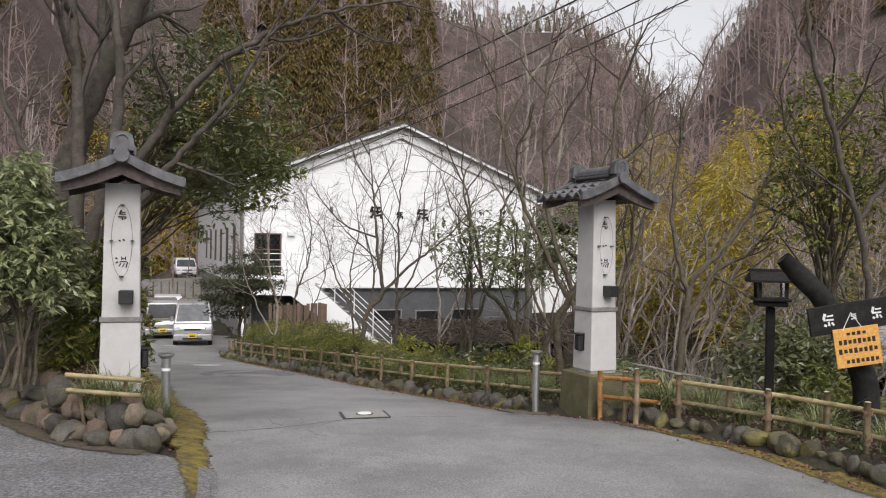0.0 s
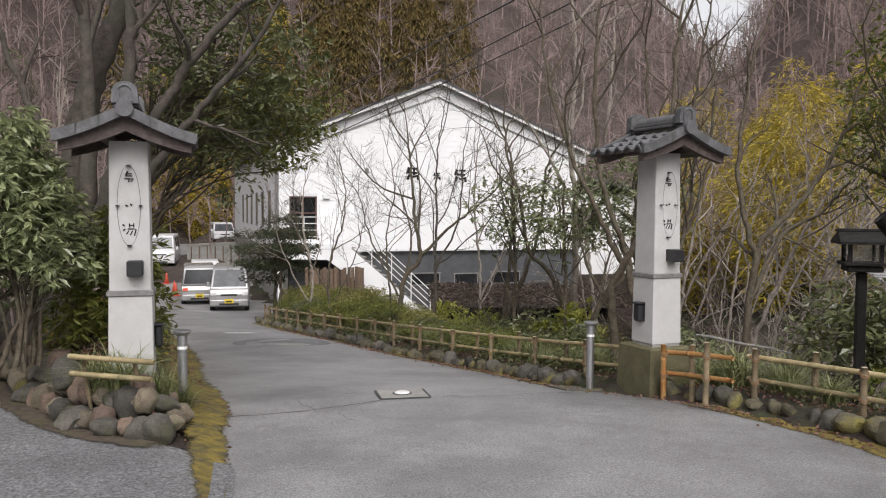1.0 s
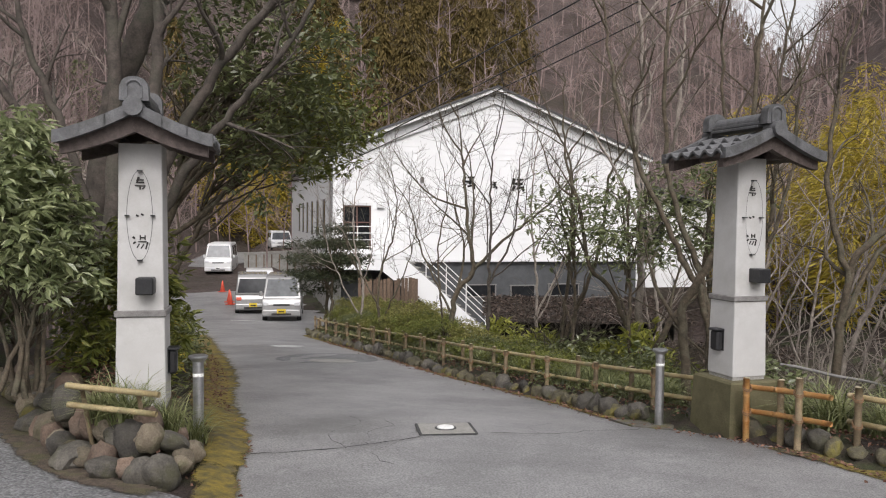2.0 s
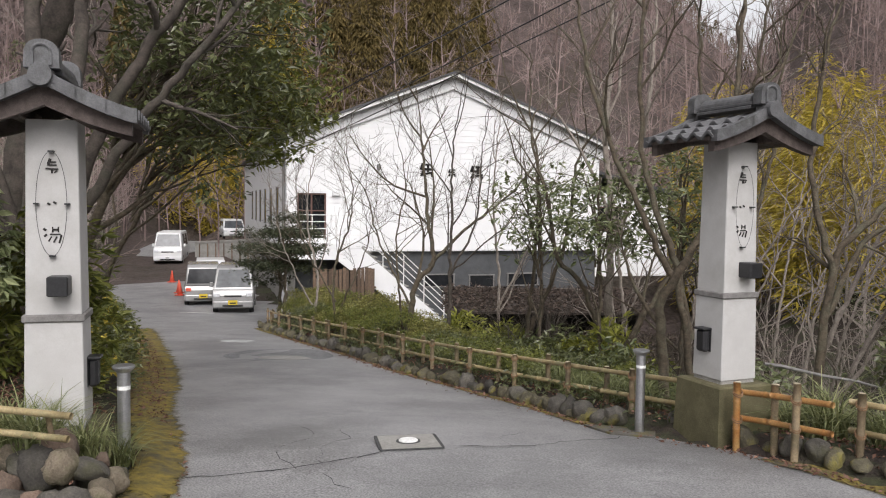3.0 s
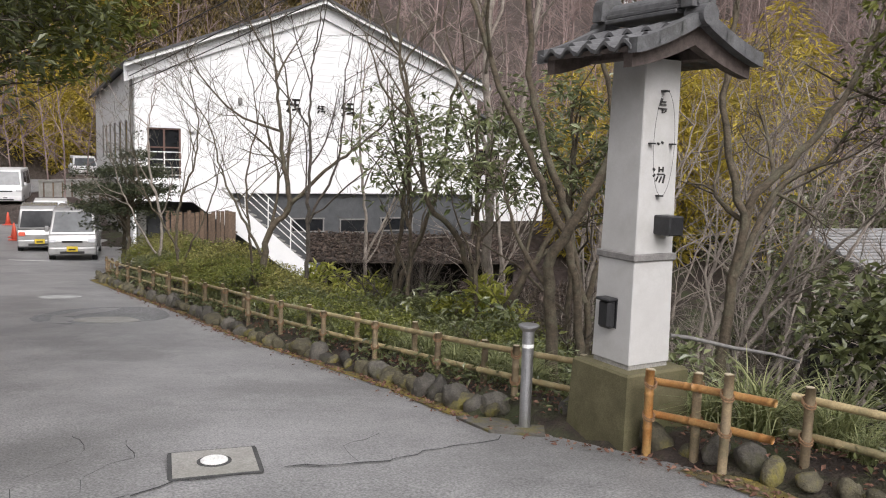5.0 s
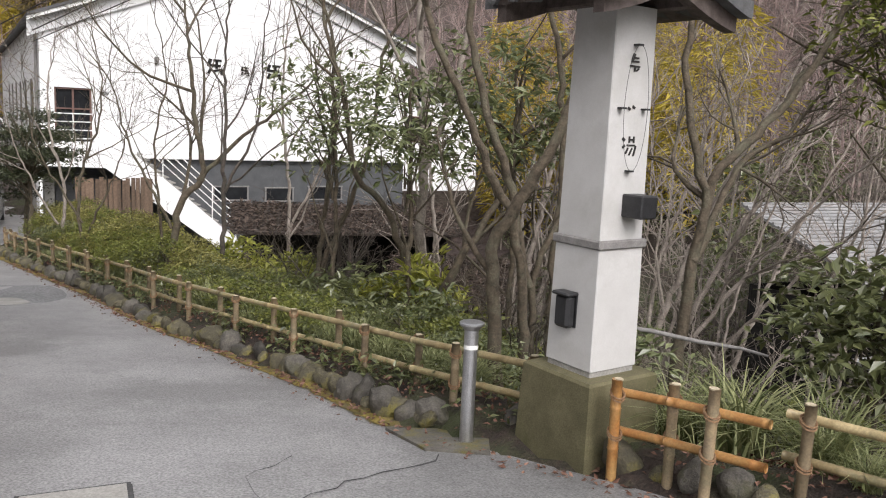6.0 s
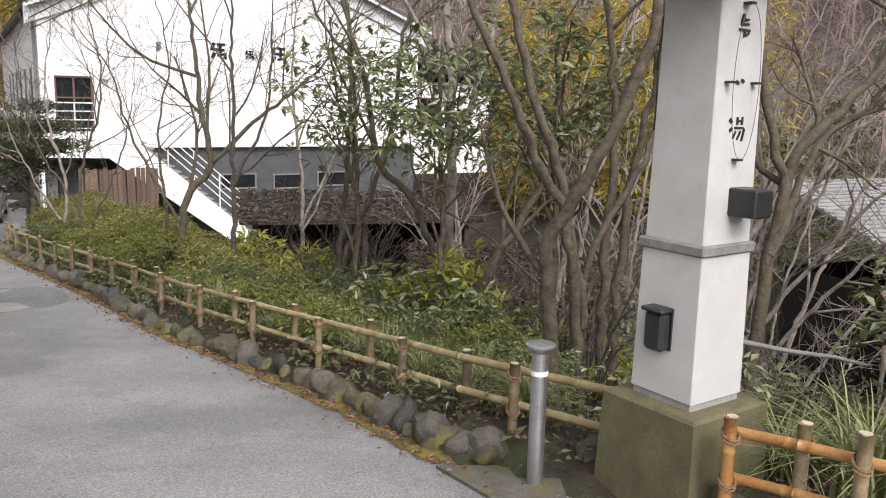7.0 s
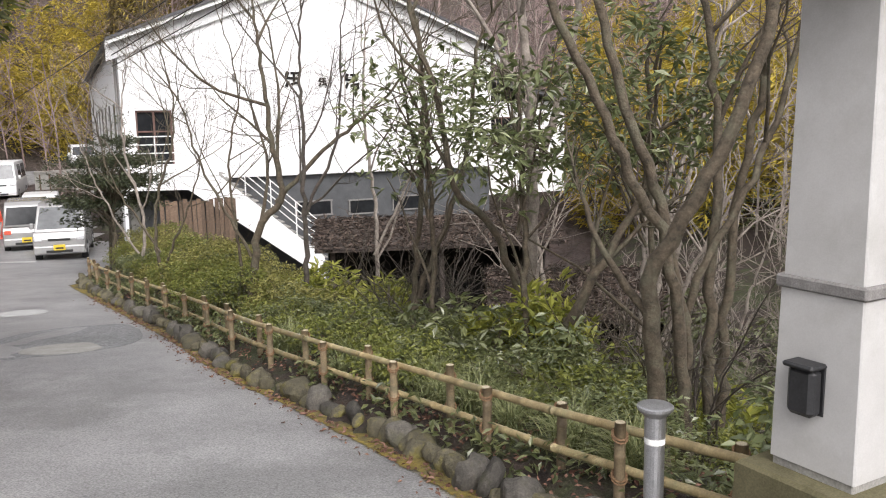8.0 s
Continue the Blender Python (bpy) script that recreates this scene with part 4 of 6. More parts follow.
tree(-1.7, 18.0, "spreading bare maple with a crooked low fork", [
    ([(-1.8, 18.0, -1.5), (-1.66, 18.0, 0.0), (-1.31, 18.0, 0.52), (-1.42, 18.0, 1.31), (-1.5, 18.0, 2.4), (-1.7, 18.2, 3.9)], 0.07, 0.007),
    ([(-1.4, 18.0, 0.42), (-0.77, 18.0, 1.07), (-0.15, 18.0, 1.58), (0.43, 18.0, 2.16), (1.0, 18.1, 3.2)], 0.036, 0.005),
    ([(-1.75, 18.0, -0.3), (-2.33, 18.0, 0.88), (-2.63, 18.0, 1.84), (-3.3, 18.0, 2.8)], 0.026, 0.004),
    ([(-1.85, 18.2, -1.3), (-2.05, 18.3, 0.85), (-1.9, 18.4, 2.0), (-2.2, 18.4, 3.4)], 0.028, 0.004)], 16, BARK, forks=7, reach=1.0, **MAPLES)
tree(-0.97, 17.5, "upright bare maple with a dark slender stem", [
    ([(-1.0, 17.5, -1.6), (-0.97, 17.5, -0.21), (-0.95, 17.5, 0.88), (-0.93, 17.5, 2.56), (-0.7, 17.5, 4.1)], 0.045, 0.005),
    ([(-0.97, 17.5, 0.3), (-0.5, 17.4, 1.3), (-0.4, 17.3, 2.6), (-0.2, 17.2, 3.6)], 0.024, 0.004)], 17, BARK_DARK, forks=7, reach=0.9, **MAPLES)
tree(-3.6, 20.5, "slender bare maple in the hedge", [
    ([(-3.6, 20.5, -1.9), (-3.7, 20.5, 0.0), (-3.3, 20.5, 1.5), (-3.5, 20.6, 3.2)], 0.04, 0.005),
    ([(-3.65, 20.5, -0.6), (-4.4, 20.5, 0.8), (-4.6, 20.5, 2.4)], 0.024, 0.004),
    ([(-3.62, 20.5, -0.9), (-3.0, 20.4, 0.5), (-2.7, 20.4, 2.0)], 0.022, 0.004)], 18, BARK, forks=7, reach=1.0, **MAPLES)
tree(-4.9, 23.0, "slender pale bare maple beside the stair", [
    ([(-4.9, 23.0, -2.2), (-4.6, 23.0, -0.4), (-4.9, 23.0, 1.2), (-4.7, 23.1, 3.2)], 0.045, 0.005),
    ([(-4.75, 23.0, -1.0), (-5.5, 22.9, 0.6), (-5.9, 22.9, 2.4)], 0.026, 0.004)], 118, BARK_PALE, forks=6, reach=0.9, **MAPLES)
tree(-0.1, 19.6, "thin pale bare maple among the azaleas", [
    ([(-0.1, 19.6, -2.6), (-0.05, 19.6, 0.0), (-0.2, 19.6, 1.8), (0.0, 19.7, 4.2)], 0.045, 0.005),
    ([(-0.1, 19.6, -0.6), (0.6, 19.5, 1.0), (0.8, 19.5, 3.0)], 0.026, 0.004)], 119, BARK_PALE, forks=6, reach=0.9, **MAPLES)
tree(0.36, 15.5, "tall bare tree with two stems reaching over the house front", [
    ([(0.3, 15.5, -1.4), (0.36, 15.5, -0.5), (0.5, 15.5, 0.99), (0.48, 15.5, 2.48), (0.15, 15.5, 3.2), (-0.3, 15.6, 4.6)], 0.04, 0.006),
    ([(0.36, 15.5, -0.6), (0.94, 15.5, 1.0), (1.13, 15.5, 2.3), (1.53, 15.5, 3.16), (1.6, 15.6, 5.0)], 0.036, 0.006)], 19, BARK, level=3, forks=6, start=0.35, reach=0.8, wander=0.16, thin=0.5)
tree(3.4, 11.6, "leaning bare tree with a mossy brown stem", [
    ([(3.3, 11.6, -1.0), (3.45, 11.6, 0.69), (3.63, 11.6, 1.28), (4.06, 11.6, 1.69), (4.5, 11.6, 2.47), (5.0, 11.8, 3.8)], 0.062, 0.01),
    ([(3.42, 11.6, 0.4), (3.9, 11.9, 1.2), (4.6, 12.2, 1.6), (5.4, 12.6, 2.4)], 0.04, 0.007),
    ([(3.5, 11.6, 0.9), (3.3, 11.8, 2.0), (3.5, 12.0, 3.4), (4.0, 12.2, 4.8)], 0.04, 0.007)], 20, BARK, level=3, forks=6, start=0.3, reach=0.7)
for k, (x, y, lean, h) in enumerate(((3.9, 13.5, 0.9, 5.0), (4.6, 14.5, 1.2, 5.5), (2.9, 15.5, 0.6, 6.0), (5.6, 13.0, 0.8, 4.6), (3.6, 17.0, 0.5, 6.5), (6.2, 16.0, 1.0, 6.0), (5.0, 18.5, 0.4, 7.0), (7.5, 13.5, 0.6, 5.0), (8.5, 16.5, 0.2, 6.5), (2.6, 19.5, -0.3, 7.0))):
    z = float(ground_z(x, y))
    tree(x, y, "thin bare tree with a haze of fine grey twigs", [([(x, y, z - 0.2), (x + 0.1, y, z + 1.2), (x + lean * 0.9, y, z + h * 0.6), (x + lean * 2.3, y + 0.2, z + h)], 0.05, 0.008),
         ([(x, y, z + 0.5), (x + lean * 1.3, y - 0.3, z + h * 0.45), (x + lean * 3.4, y - 0.4, z + h * 0.8)], 0.035, 0.006),
         ([(x, y, z + 0.9), (x + lean * 0.4, y + 0.3, z + h * 0.5), (x + lean * 1.6, y + 0.5, z + h * 0.95)], 0.03, 0.006)], 30 + k, BARK_PALE, group="bare trees on the slope", level=2, forks=7, start=0.25, reach=0.8)

# ---- trees by the near edges ----
tree(-4.75, 10.4, "big old bare tree with a thick mossy trunk and many limbs", [
    ([(-5.2, 10.6, 0.0), (-4.95, 10.5, 1.54), (-4.72, 10.5, 2.85), (-4.33, 10.5, 3.79), (-3.91, 10.5, 4.67), (-3.4, 10.6, 6.2)], 0.24, 0.05),
    ([(-4.7, 10.2, 0.9), (-4.48, 10.0, 1.62), (-4.46, 10.0, 3.13), (-4.56, 10.0, 4.51), (-4.7, 10.0, 6.5)], 0.11, 0.02),
    ([(-4.4, 10.0, 1.2), (-3.99, 9.8, 2.43), (-3.87, 9.8, 3.51), (-3.95, 9.8, 4.6), (-3.8, 9.8, 6.2)], 0.09, 0.02),
    ([(-4.3, 10.4, 1.6), (-3.92, 10.4, 2.49), (-3.28, 10.4, 3.43), (-2.65, 10.4, 4.0), (-1.7, 10.4, 4.45), (-0.5, 10.4, 4.7)], 0.075, 0.012),
    ([(-4.2, 10.4, 1.5), (-3.7, 10.3, 2.2), (-3.0, 10.2, 2.95), (-2.5, 10.2, 3.6), (-2.0, 10.2, 4.6)], 0.06, 0.012),
    ([(-4.9, 10.4, 1.3), (-5.6, 10.2, 2.6), (-6.4, 10.0, 3.7), (-7.2, 10.0, 4.8)], 0.07, 0.012),
    ([(-4.6, 10.1, 1.0), (-4.9, 9.8, 2.4), (-5.3, 9.7, 3.5), (-5.5, 9.7, 5.0)], 0.06, 0.012)], 41, BARK_DARK, level=2, forks=7, start=0.35, reach=0.6, wander=0.16)
tree(4.5, 8.6, "dark twisted bare tree beside the lantern post", [
    ([(4.55, 8.7, -0.4), (4.5, 8.6, 0.68), (4.42, 8.6, 1.63), (4.23, 8.6, 2.28), (3.99, 8.6, 3.16), (3.85, 8.6, 3.6), (3.78, 8.6, 4.3), (3.9, 8.6, 5.4)], 0.046, 0.016),
    ([(4.35, 8.6, 1.9), (4.75, 8.6, 2.6), (4.6, 8.6, 3.3), (4.9, 8.6, 4.4)], 0.03, 0.008)], 42, BARK_DARK, level=2, forks=6, start=0.4, reach=0.5, wander=0.3)


def evergreen(x, y, lean, crown_z, radii, count, per, leaf, material, label, seed, trunk=0.06, tiers=0.0, droop=0.45):
    """A broadleaf evergreen: trunk and limbs, and a ragged crown of leaf clusters."""
    z = float(ground_z(x, y))
    t = thing("evergreen_tree", pose(x, y, z), label, "tree")
    w = Wood(seed)
    pts = blob_points(count, radii, seed, 0.25, 0.28)
    if tiers:
        pts[:, 2] = np.round(pts[:, 2] / tiers + 0.4 * np.sin(pts[:, 0] * 2 + pts[:, 1])) * tiers + np.random.RandomState(seed).normal(0, 0.085, len(pts))
    pts[:, 2] += crown_z - z
    pts[:, 0] += lean
    top = [(0, 0, -0.2), (0.05 + lean * 0.3, 0.03, (crown_z - z) * 0.5), (lean * 0.8, 0.05, crown_z - z), (lean, 0, crown_z - z + radii[2] * 0.7)]
    w.stem(top, trunk, 0.015, 1, 6)
    for k in range(26 if trunk > 0.04 else 11):
        tip = pts[w.r.randrange(len(pts))]
        s = w.r.uniform(0.55, 0.95)
        a = (lean * 0.6 * s, 0.04, (crown_z - z) * s)
        w.stem([a, tuple((np.array(a) + tip) / 2 + np.array((0, 0, 0.12))), tuple(tip)], trunk * 0.4, 0.004, 1, 4)
    w.raise_on(t, BARK, "limb")
    v, f = whorls(pts, per, leaf[0], leaf[1], seed, droop, 0.05, 0.45)
    part("crown", fast_mesh("crown", v, f, material), material, t)
    return t


evergreen(-5.5, 11.9, 2.0, 3.2, (1.35, 1.1, 1.6), 720, 7, (0.12, 0.048), LEAF_DARK, "dark evergreen tree with drooping glossy leaves over the lane", 51, 0.09)
evergreen(-6.0, 13.4, 2.6, 2.85, (1.15, 1.0, 0.8), 560, 7, (0.115, 0.046), LEAF_MID, "evergreen tree with yellowing leaves by the lane", 52, 0.05)
evergreen(5.5, 11.6, 0, 2.85, (1.2, 1.0, 1.5), 600, 6, (0.10, 0.045), LEAF_MID, "dark camellia tree with a high loose crown", 54, 0.07)
evergreen(6.9, 10.4, 0, 2.5, (1.3, 1.3, 2.0), 900, 6, (0.10, 0.045), LEAF_DARK, "tall dark camellia tree behind the lantern", 55, 0.07)
evergreen(1.2, 13.4, 0, 1.5, (0.8, 0.7, 0.78), 200, 7, (0.11, 0.038), LEAF_SILVER, "evergreen shrub tree with long pale green leaves", 56, 0.035)
evergreen(0.5, 14.6, 0, 1.5, (0.85, 0.7, 0.8), 150, 7, (0.11, 0.038), LEAF_SILVER, "evergreen shrub tree with long leaves before the house", 57, 0.035)
evergreen(2.25, 13.3, 0, 1.65, (0.85, 0.75, 0.85), 230, 7, (0.115, 0.04), LEAF_SILVER, "bushy evergreen with long green leaves", 58, 0.04)
evergreen(4.5, 10.6, 0, 0.12, (0.95, 0.7, 0.62), 330, 6, (0.12, 0.06), LEAF_DARK, "low glossy camellia bush behind the fence", 59, 0.035)
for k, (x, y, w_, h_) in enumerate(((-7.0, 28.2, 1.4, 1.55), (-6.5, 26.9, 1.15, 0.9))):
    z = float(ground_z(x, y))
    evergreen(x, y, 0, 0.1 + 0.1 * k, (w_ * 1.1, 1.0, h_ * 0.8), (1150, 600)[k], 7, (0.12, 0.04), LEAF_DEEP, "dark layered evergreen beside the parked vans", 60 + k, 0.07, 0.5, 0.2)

# ---- shrubs, hedges and grass ----
under = random.Random(77)
for k in range(26):
    y = under.uniform(12.0, 20.5)
    x = float(edge_x(RIGHT_EDGE, y)) + under.uniform(1.0, 2.4)
    shrub(x, y, (0.5, 0.5, under.uniform(0.16, 0.28)), 170, 6, (0.055, 0.024), (LEAF_MID, LEAF_AZALEA, LEAF_DARK, LEAF_SILVER)[k % 4], "tangled azalea with small olive-green leaves", 600 + k, name="azalea", group="azaleas along the fence", stems=7, hollow=0.5, low=-0.4)
for k in range(15):
    y = under.uniform(13.5, 21)
    x = float(edge_x(RIGHT_EDGE, y)) + under.uniform(2.2, 4.2)
    shrub(x, y, (0.42, 0.42, under.uniform(0.34, 0.55)), 70, 8, (0.15, 0.045), (LEAF_BRIGHT, LEAF_MID, LEAF_BRIGHT)[k % 3], "loose shrub with upright long yellow-green leaves", 640 + k, group="undergrowth", stems=8, up=0.6, droop=0.0)
for k in range(24):
    x, y = under.uniform(4.4, 9.5), under.uniform(12.0, 21.0)
    shrub(x, y, (0.8, 0.7, under.uniform(0.5, 0.9)), 130, 7, (0.12, 0.05), (LEAF_DARK, LEAF_MID, LEAF_SILVER)[k % 3], "straggling shrub on the shaded slope", 700 + k, group="hollow shrubs", stems=9)
for k in range(7):
    x, y = under.uniform(0.6, 3.4), under.uniform(15.0, 20.0)
    shrub(x, y, (0.6, 0.5, under.uniform(0.25, 0.45)), 70, 7, (0.13, 0.05), (LEAF_MID, LEAF_DARK)[k % 2], "straggling shrub in the dark hollow", 670 + k, group="hollow shrubs", stems=9)
shrub(-3.85, 7.5, (0.52, 0.5, 1.0), 800, 7, (0.105, 0.038), LEAF_PALE_SHEEN, "tall shrub with pale drooping leaves", 71, name="rhododendron", stems=9, z=0.3, droop=0.45, low=-0.3)
shrub(-4.75, 8.2, (0.75, 0.6, 0.98), 900, 7, (0.105, 0.038), LEAF_PALE_SHEEN, "tall shrub with long pale green leaves", 72, name="rhododendron", stems=8, z=0.3, droop=0.45, low=-0.3)
shrub(-3.5, 8.4, (0.5, 0.5, 0.8), 420, 8, (0.11, 0.036), LEAF_MID, "leafy green shrub behind the pillar", 73, name="rhododendron", stems=6, z=0.0)
shrub(-6.2, 9.6, (0.9, 0.8, 1.1), 620, 8, (0.115, 0.036), LEAF_SILVER, "tall shrub with long pale green leaves", 74, name="rhododendron", stems=7, droop=0.45)
hedge_rng = random.Random(5)
for k in range(34):
    y = 11.6 + k * 0.48
    off = hedge_rng.uniform(0.75, 1.7)
    x = float(edge_x(RIGHT_EDGE, y)) + off + 0.02 * k
    big = hedge_rng.uniform(0.8, 1.25) * (1.4 if y > 17 else 1.0)
    close = y < 16.5
    kind = (LEAF_SILVER, LEAF_MID, LEAF_DARK, LEAF_MID, LEAF_DARK)[k % 5] if close else (LEAF_AZALEA, LEAF_MID, LEAF_AZALEA, LEAF_MID, LEAF_DARK)[k % 5]
    shrub(x, y, (0.42 * big, 0.42 * big, (0.17 if close else 0.22) * big), int((170 if close else 380) * big), 6, (0.05, 0.022), kind, "low clipped azalea mound with small green leaves", 100 + k, name="azalea", group="azaleas along the fence", stems=4, hollow=0.75, low=-0.3)
for k in range(16):
    y = 20 + k * 0.75
    x = float(edge_x(RIGHT_EDGE, y)) + hedge_rng.uniform(1.2, 3.6)
    shrub(x, y, (0.85, 0.8, 0.5), 620, 6, (0.06, 0.026), (LEAF_AZALEA, LEAF_AZALEA, LEAF_MID)[k % 3], "yellow-green azalea hedge with small leaves", 140 + k, name="azalea", group="azaleas along the fence", stems=4, hollow=0.75, low=-0.3)
for k in range(9):
    y = hedge_rng.uniform(12.5, 19)
    x = float(edge_x(RIGHT_EDGE, y)) + hedge_rng.uniform(1.6, 4.2)
    shrub(x, y, (0.4, 0.4, 0.34), 80, 7, (0.11, 0.04), (LEAF_MID, LEAF_DARK, LEAF_SILVER)[k % 3], "loose green undergrowth shrub", 160 + k, group="undergrowth", stems=5)
for k in range(28):
    y = hedge_rng.uniform(6.5, 11.8)
    x = float(edge_x(RIGHT_EDGE, y)) + hedge_rng.uniform(1.2, 7.0)
    shrub(x, y, (0.55, 0.55, 0.55), 150, 6, (0.10, 0.045), (LEAF_DARK, LEAF_SILVER, LEAF_DARK, LEAF_MID)[k % 4], "loose dark undergrowth shrub", 190 + k, group="undergrowth", stems=6)
for k in range(22):
    y = 9.3 + k * 0.85
    x = float(edge_x(LEFT_EDGE, y)) - hedge_rng.uniform(0.75, 1.3)
    shrub(x, y, (0.5, 0.55, 0.42), 230, 6, (0.075, 0.03), (LEAF_MID, LEAF_YELLOW, LEAF_DARK, LEAF_MID)[k % 4], "loose green hedge shrub on the bank", 220 + k, group="bank hedge", stems=6)
for k in range(16):
    y = 11 + k * 2.2
    x = float(edge_x(LEFT_EDGE, y)) - hedge_rng.uniform(2.2, 4.5)
    shrub(x, y, (1.1, 1.1, 0.9), 260, 6, (0.13, 0.05), (LEAF_DARK, LEAF_MID, LEAF_DARK)[k % 3], "dark green leafy shrub on the bank", 250 + k, group="bank shrubs", stems=6)

def bare_bush(x, y, h, n, seed, bark):
    t = thing("bare_bush", pose(x, y, float(ground_z(x, y)) - 0.05), "bare tangled bush of fine pale stems", "shrub", "bare bushes")
    w = Wood(seed)
    for k in range(n):
        a, r = w.r.uniform(0, 6.3), w.r.uniform(0.2, 0.75) * h
        w.stem([(0.05 * math.cos(a), 0.05 * math.sin(a), 0), (r * 0.35 * math.cos(a), r * 0.35 * math.sin(a), h * 0.5), (r * math.cos(a), r * math.sin(a), h * w.r.uniform(0.7, 1.1))], 0.011, 0.003, 2, 5, start=0.25, reach=0.7)
    w.raise_on(t, bark)


for k in range(40):
    y = hedge_rng.uniform(6.0, 17.5)
    x = float(edge_x(RIGHT_EDGE, y)) + hedge_rng.uniform(2.4, 7.5)
    bare_bush(x, y, hedge_rng.uniform(0.9, 1.9), 6, 400 + k, (BARK_PALE, BARK_DARK, BARK)[k % 3])
for k in range(10):
    y = hedge_rng.uniform(15.0, 25)
    x = float(edge_x(RIGHT_EDGE, y)) + hedge_rng.uniform(2.0, 6.5)
    bare_bush(x, y, hedge_rng.uniform(1.0, 2.0), 7, 440 + k, (BARK, BARK_DARK)[k % 2])
for k in range(14):
    y = 10 + k * 1.6
    x = float(edge_x(LEFT_EDGE, y)) - hedge_rng.uniform(1.2, 3.5)
    bare_bush(x, y, hedge_rng.uniform(1.2, 2.4), 6, 460 + k, (TWIG_RED, BARK)[k % 2])

for k in range(10):
    bare_bush(hedge_rng.uniform(0.2, 4.2), hedge_rng.uniform(14.5, 21.5), hedge_rng.uniform(1.0, 2.2), 6, 480 + k, (BARK_DARK, BARK, BARK_DARK)[k % 3])

clumps = [grass_clump_mesh(s, 170, 0.48) for s in (1, 2, 3)]


def grass(x, y, size, turn, k, z=None):
    z = float(ground_z(x, y)) if z is None else z
    t = thing("grass_clump", pose(x, y, z, 0, 0, turn), "arching clump of narrow pale green grass", "grass", "grass clumps")
    ob = part("tuft", clumps[k % 3], GRASS, t)
    ob.scale = (size, size, size)


grass(2.55, 9.2, 1.5, 20, 0)
grass(2.9, 8.95, 1.4, 80, 1)
grass(2.35, 9.55, 1.2, 140, 2)
grass(-2.82, 7.18, 1.05, 10, 1, 0.12)
grass(-2.62, 7.35, 0.85, 70, 2, 0.02)
grass(-3.05, 7.22, 0.9, 120, 0, 0.12)
grass(-2.6, 7.75, 0.8, 200, 0, -0.15)
for k in range(30):
    y = 10.4 + k * 0.42 + hedge_rng.uniform(-0.1, 0.1)
    if y < 10.3:
        continue
    x = float(edge_x(RIGHT_EDGE, y)) + hedge_rng.uniform(0.6, 1.5)
    grass(x, y, hedge_rng.uniform(0.5, 0.85), hedge_rng.uniform(0, 360), k)
for k, (y, off) in enumerate(((10.8, 0.8), (11.5, 1.0), (12.2, 0.8), (12.6, 1.25), (13.3, 0.85), (14.1, 1.0), (15.0, 0.8), (16.2, 0.9))):
    grass(float(edge_x(RIGHT_EDGE, y)) + off, y, 0.95, 47 * k, k)
for k in range(10):
    y = hedge_rng.uniform(11.5, 17)
    grass(float(edge_x(RIGHT_EDGE, y)) + hedge_rng.uniform(0.8, 2.0), y, hedge_rng.uniform(0.7, 1.0), hedge_rng.uniform(0, 360), k)
for k in range(14):
    y = 4.2 + k * 0.36
    x = float(edge_x(RIGHT_EDGE, y)) + hedge_rng.uniform(0.5, 1.1)
    grass(x, y, hedge_rng.uniform(0.6, 1.1), hedge_rng.uniform(0, 360), k)

# ---- woods on the hills ----
def woods(name, label, proto_seeds, spots, material, height, twig, forks=9):
    protos = []
    for s in proto_seeds:
        w = Wood(s)
        w.cheap = True
        a = w.r.uniform(-0.12, 0.12)
        w.stem([(0, 0, -0.3), (a * height * 0.3, 0.02, height * 0.4), (a * height, w.r.uniform(-0.1, 0.1) * height, height)], twig * 3, twig, 2, forks + 3, start=0.18, reach=0.8, wander=0.24, spread_a=0.85, lift=0.3)
        for v, f in w.mains:
            w.v.append(v)
            w.f.append(f + w.n)
            w.n += len(v)
        protos.append((np.concatenate(w.v), np.concatenate(w.f)))
    vs, fs, n = [], [], 0
    for k, (x, y, s, a) in enumerate(spots):
        v, f = protos[k % len(protos)]
        c, d = math.cos(a), math.sin(a)
        q = v * s
        q = np.stack([q[:, 0] * c - q[:, 1] * d + x, q[:, 0] * d + q[:, 1] * c + y, q[:, 2] + float(ground_z(x, y))], 1)
        vs.append(q)
        fs.append(f + n)
        n += len(q)
    tagged(new(name, fast_mesh(name, np.concatenate(vs), np.concatenate(fs), material, False)), label, "trees", kind="stuff")


def scatter(seed, count, az, dist, keep=None):
    g = random.Random(seed)
    out = []
    while len(out) < count:
        a, d = math.radians(g.uniform(*az)), math.sqrt(g.uniform(dist[0] ** 2, dist[1] ** 2))
        x, y = d * math.sin(a), d * math.cos(a)
        if keep and not keep(x, y):
            continue
        out.append((x, y, g.uniform(0.7, 1.25), g.uniform(0, 6.3)))
    return out


def off_house(x, y):
    u = HOUSE.inverted() @ Vector((x, y, 0))
    return not (-2 < u.x < W + 7 and -8 < u.y < LONG + 2) and not (edge_x(LEFT_EDGE, y) - 1.5 < x < edge_x(RIGHT_EDGE, y) + 1.5)


woods("woods_near", "bare reddish-brown trees behind the house", (301, 302, 303), scatter(1, 190, (-45, 42), (36, 75), off_house) + scatter(21, 90, (-42, -14), (40, 80), off_house), TWIG_RED, 8.0, 0.02)
woods("woods_far", "bare reddish-brown winter woods on the hillside", (304, 305), scatter(2, 400, (-38, 40), (75, 150)) + scatter(22, 90, (17, 42), (60, 140)), TWIG_RED, 9.0, 0.034, 7)
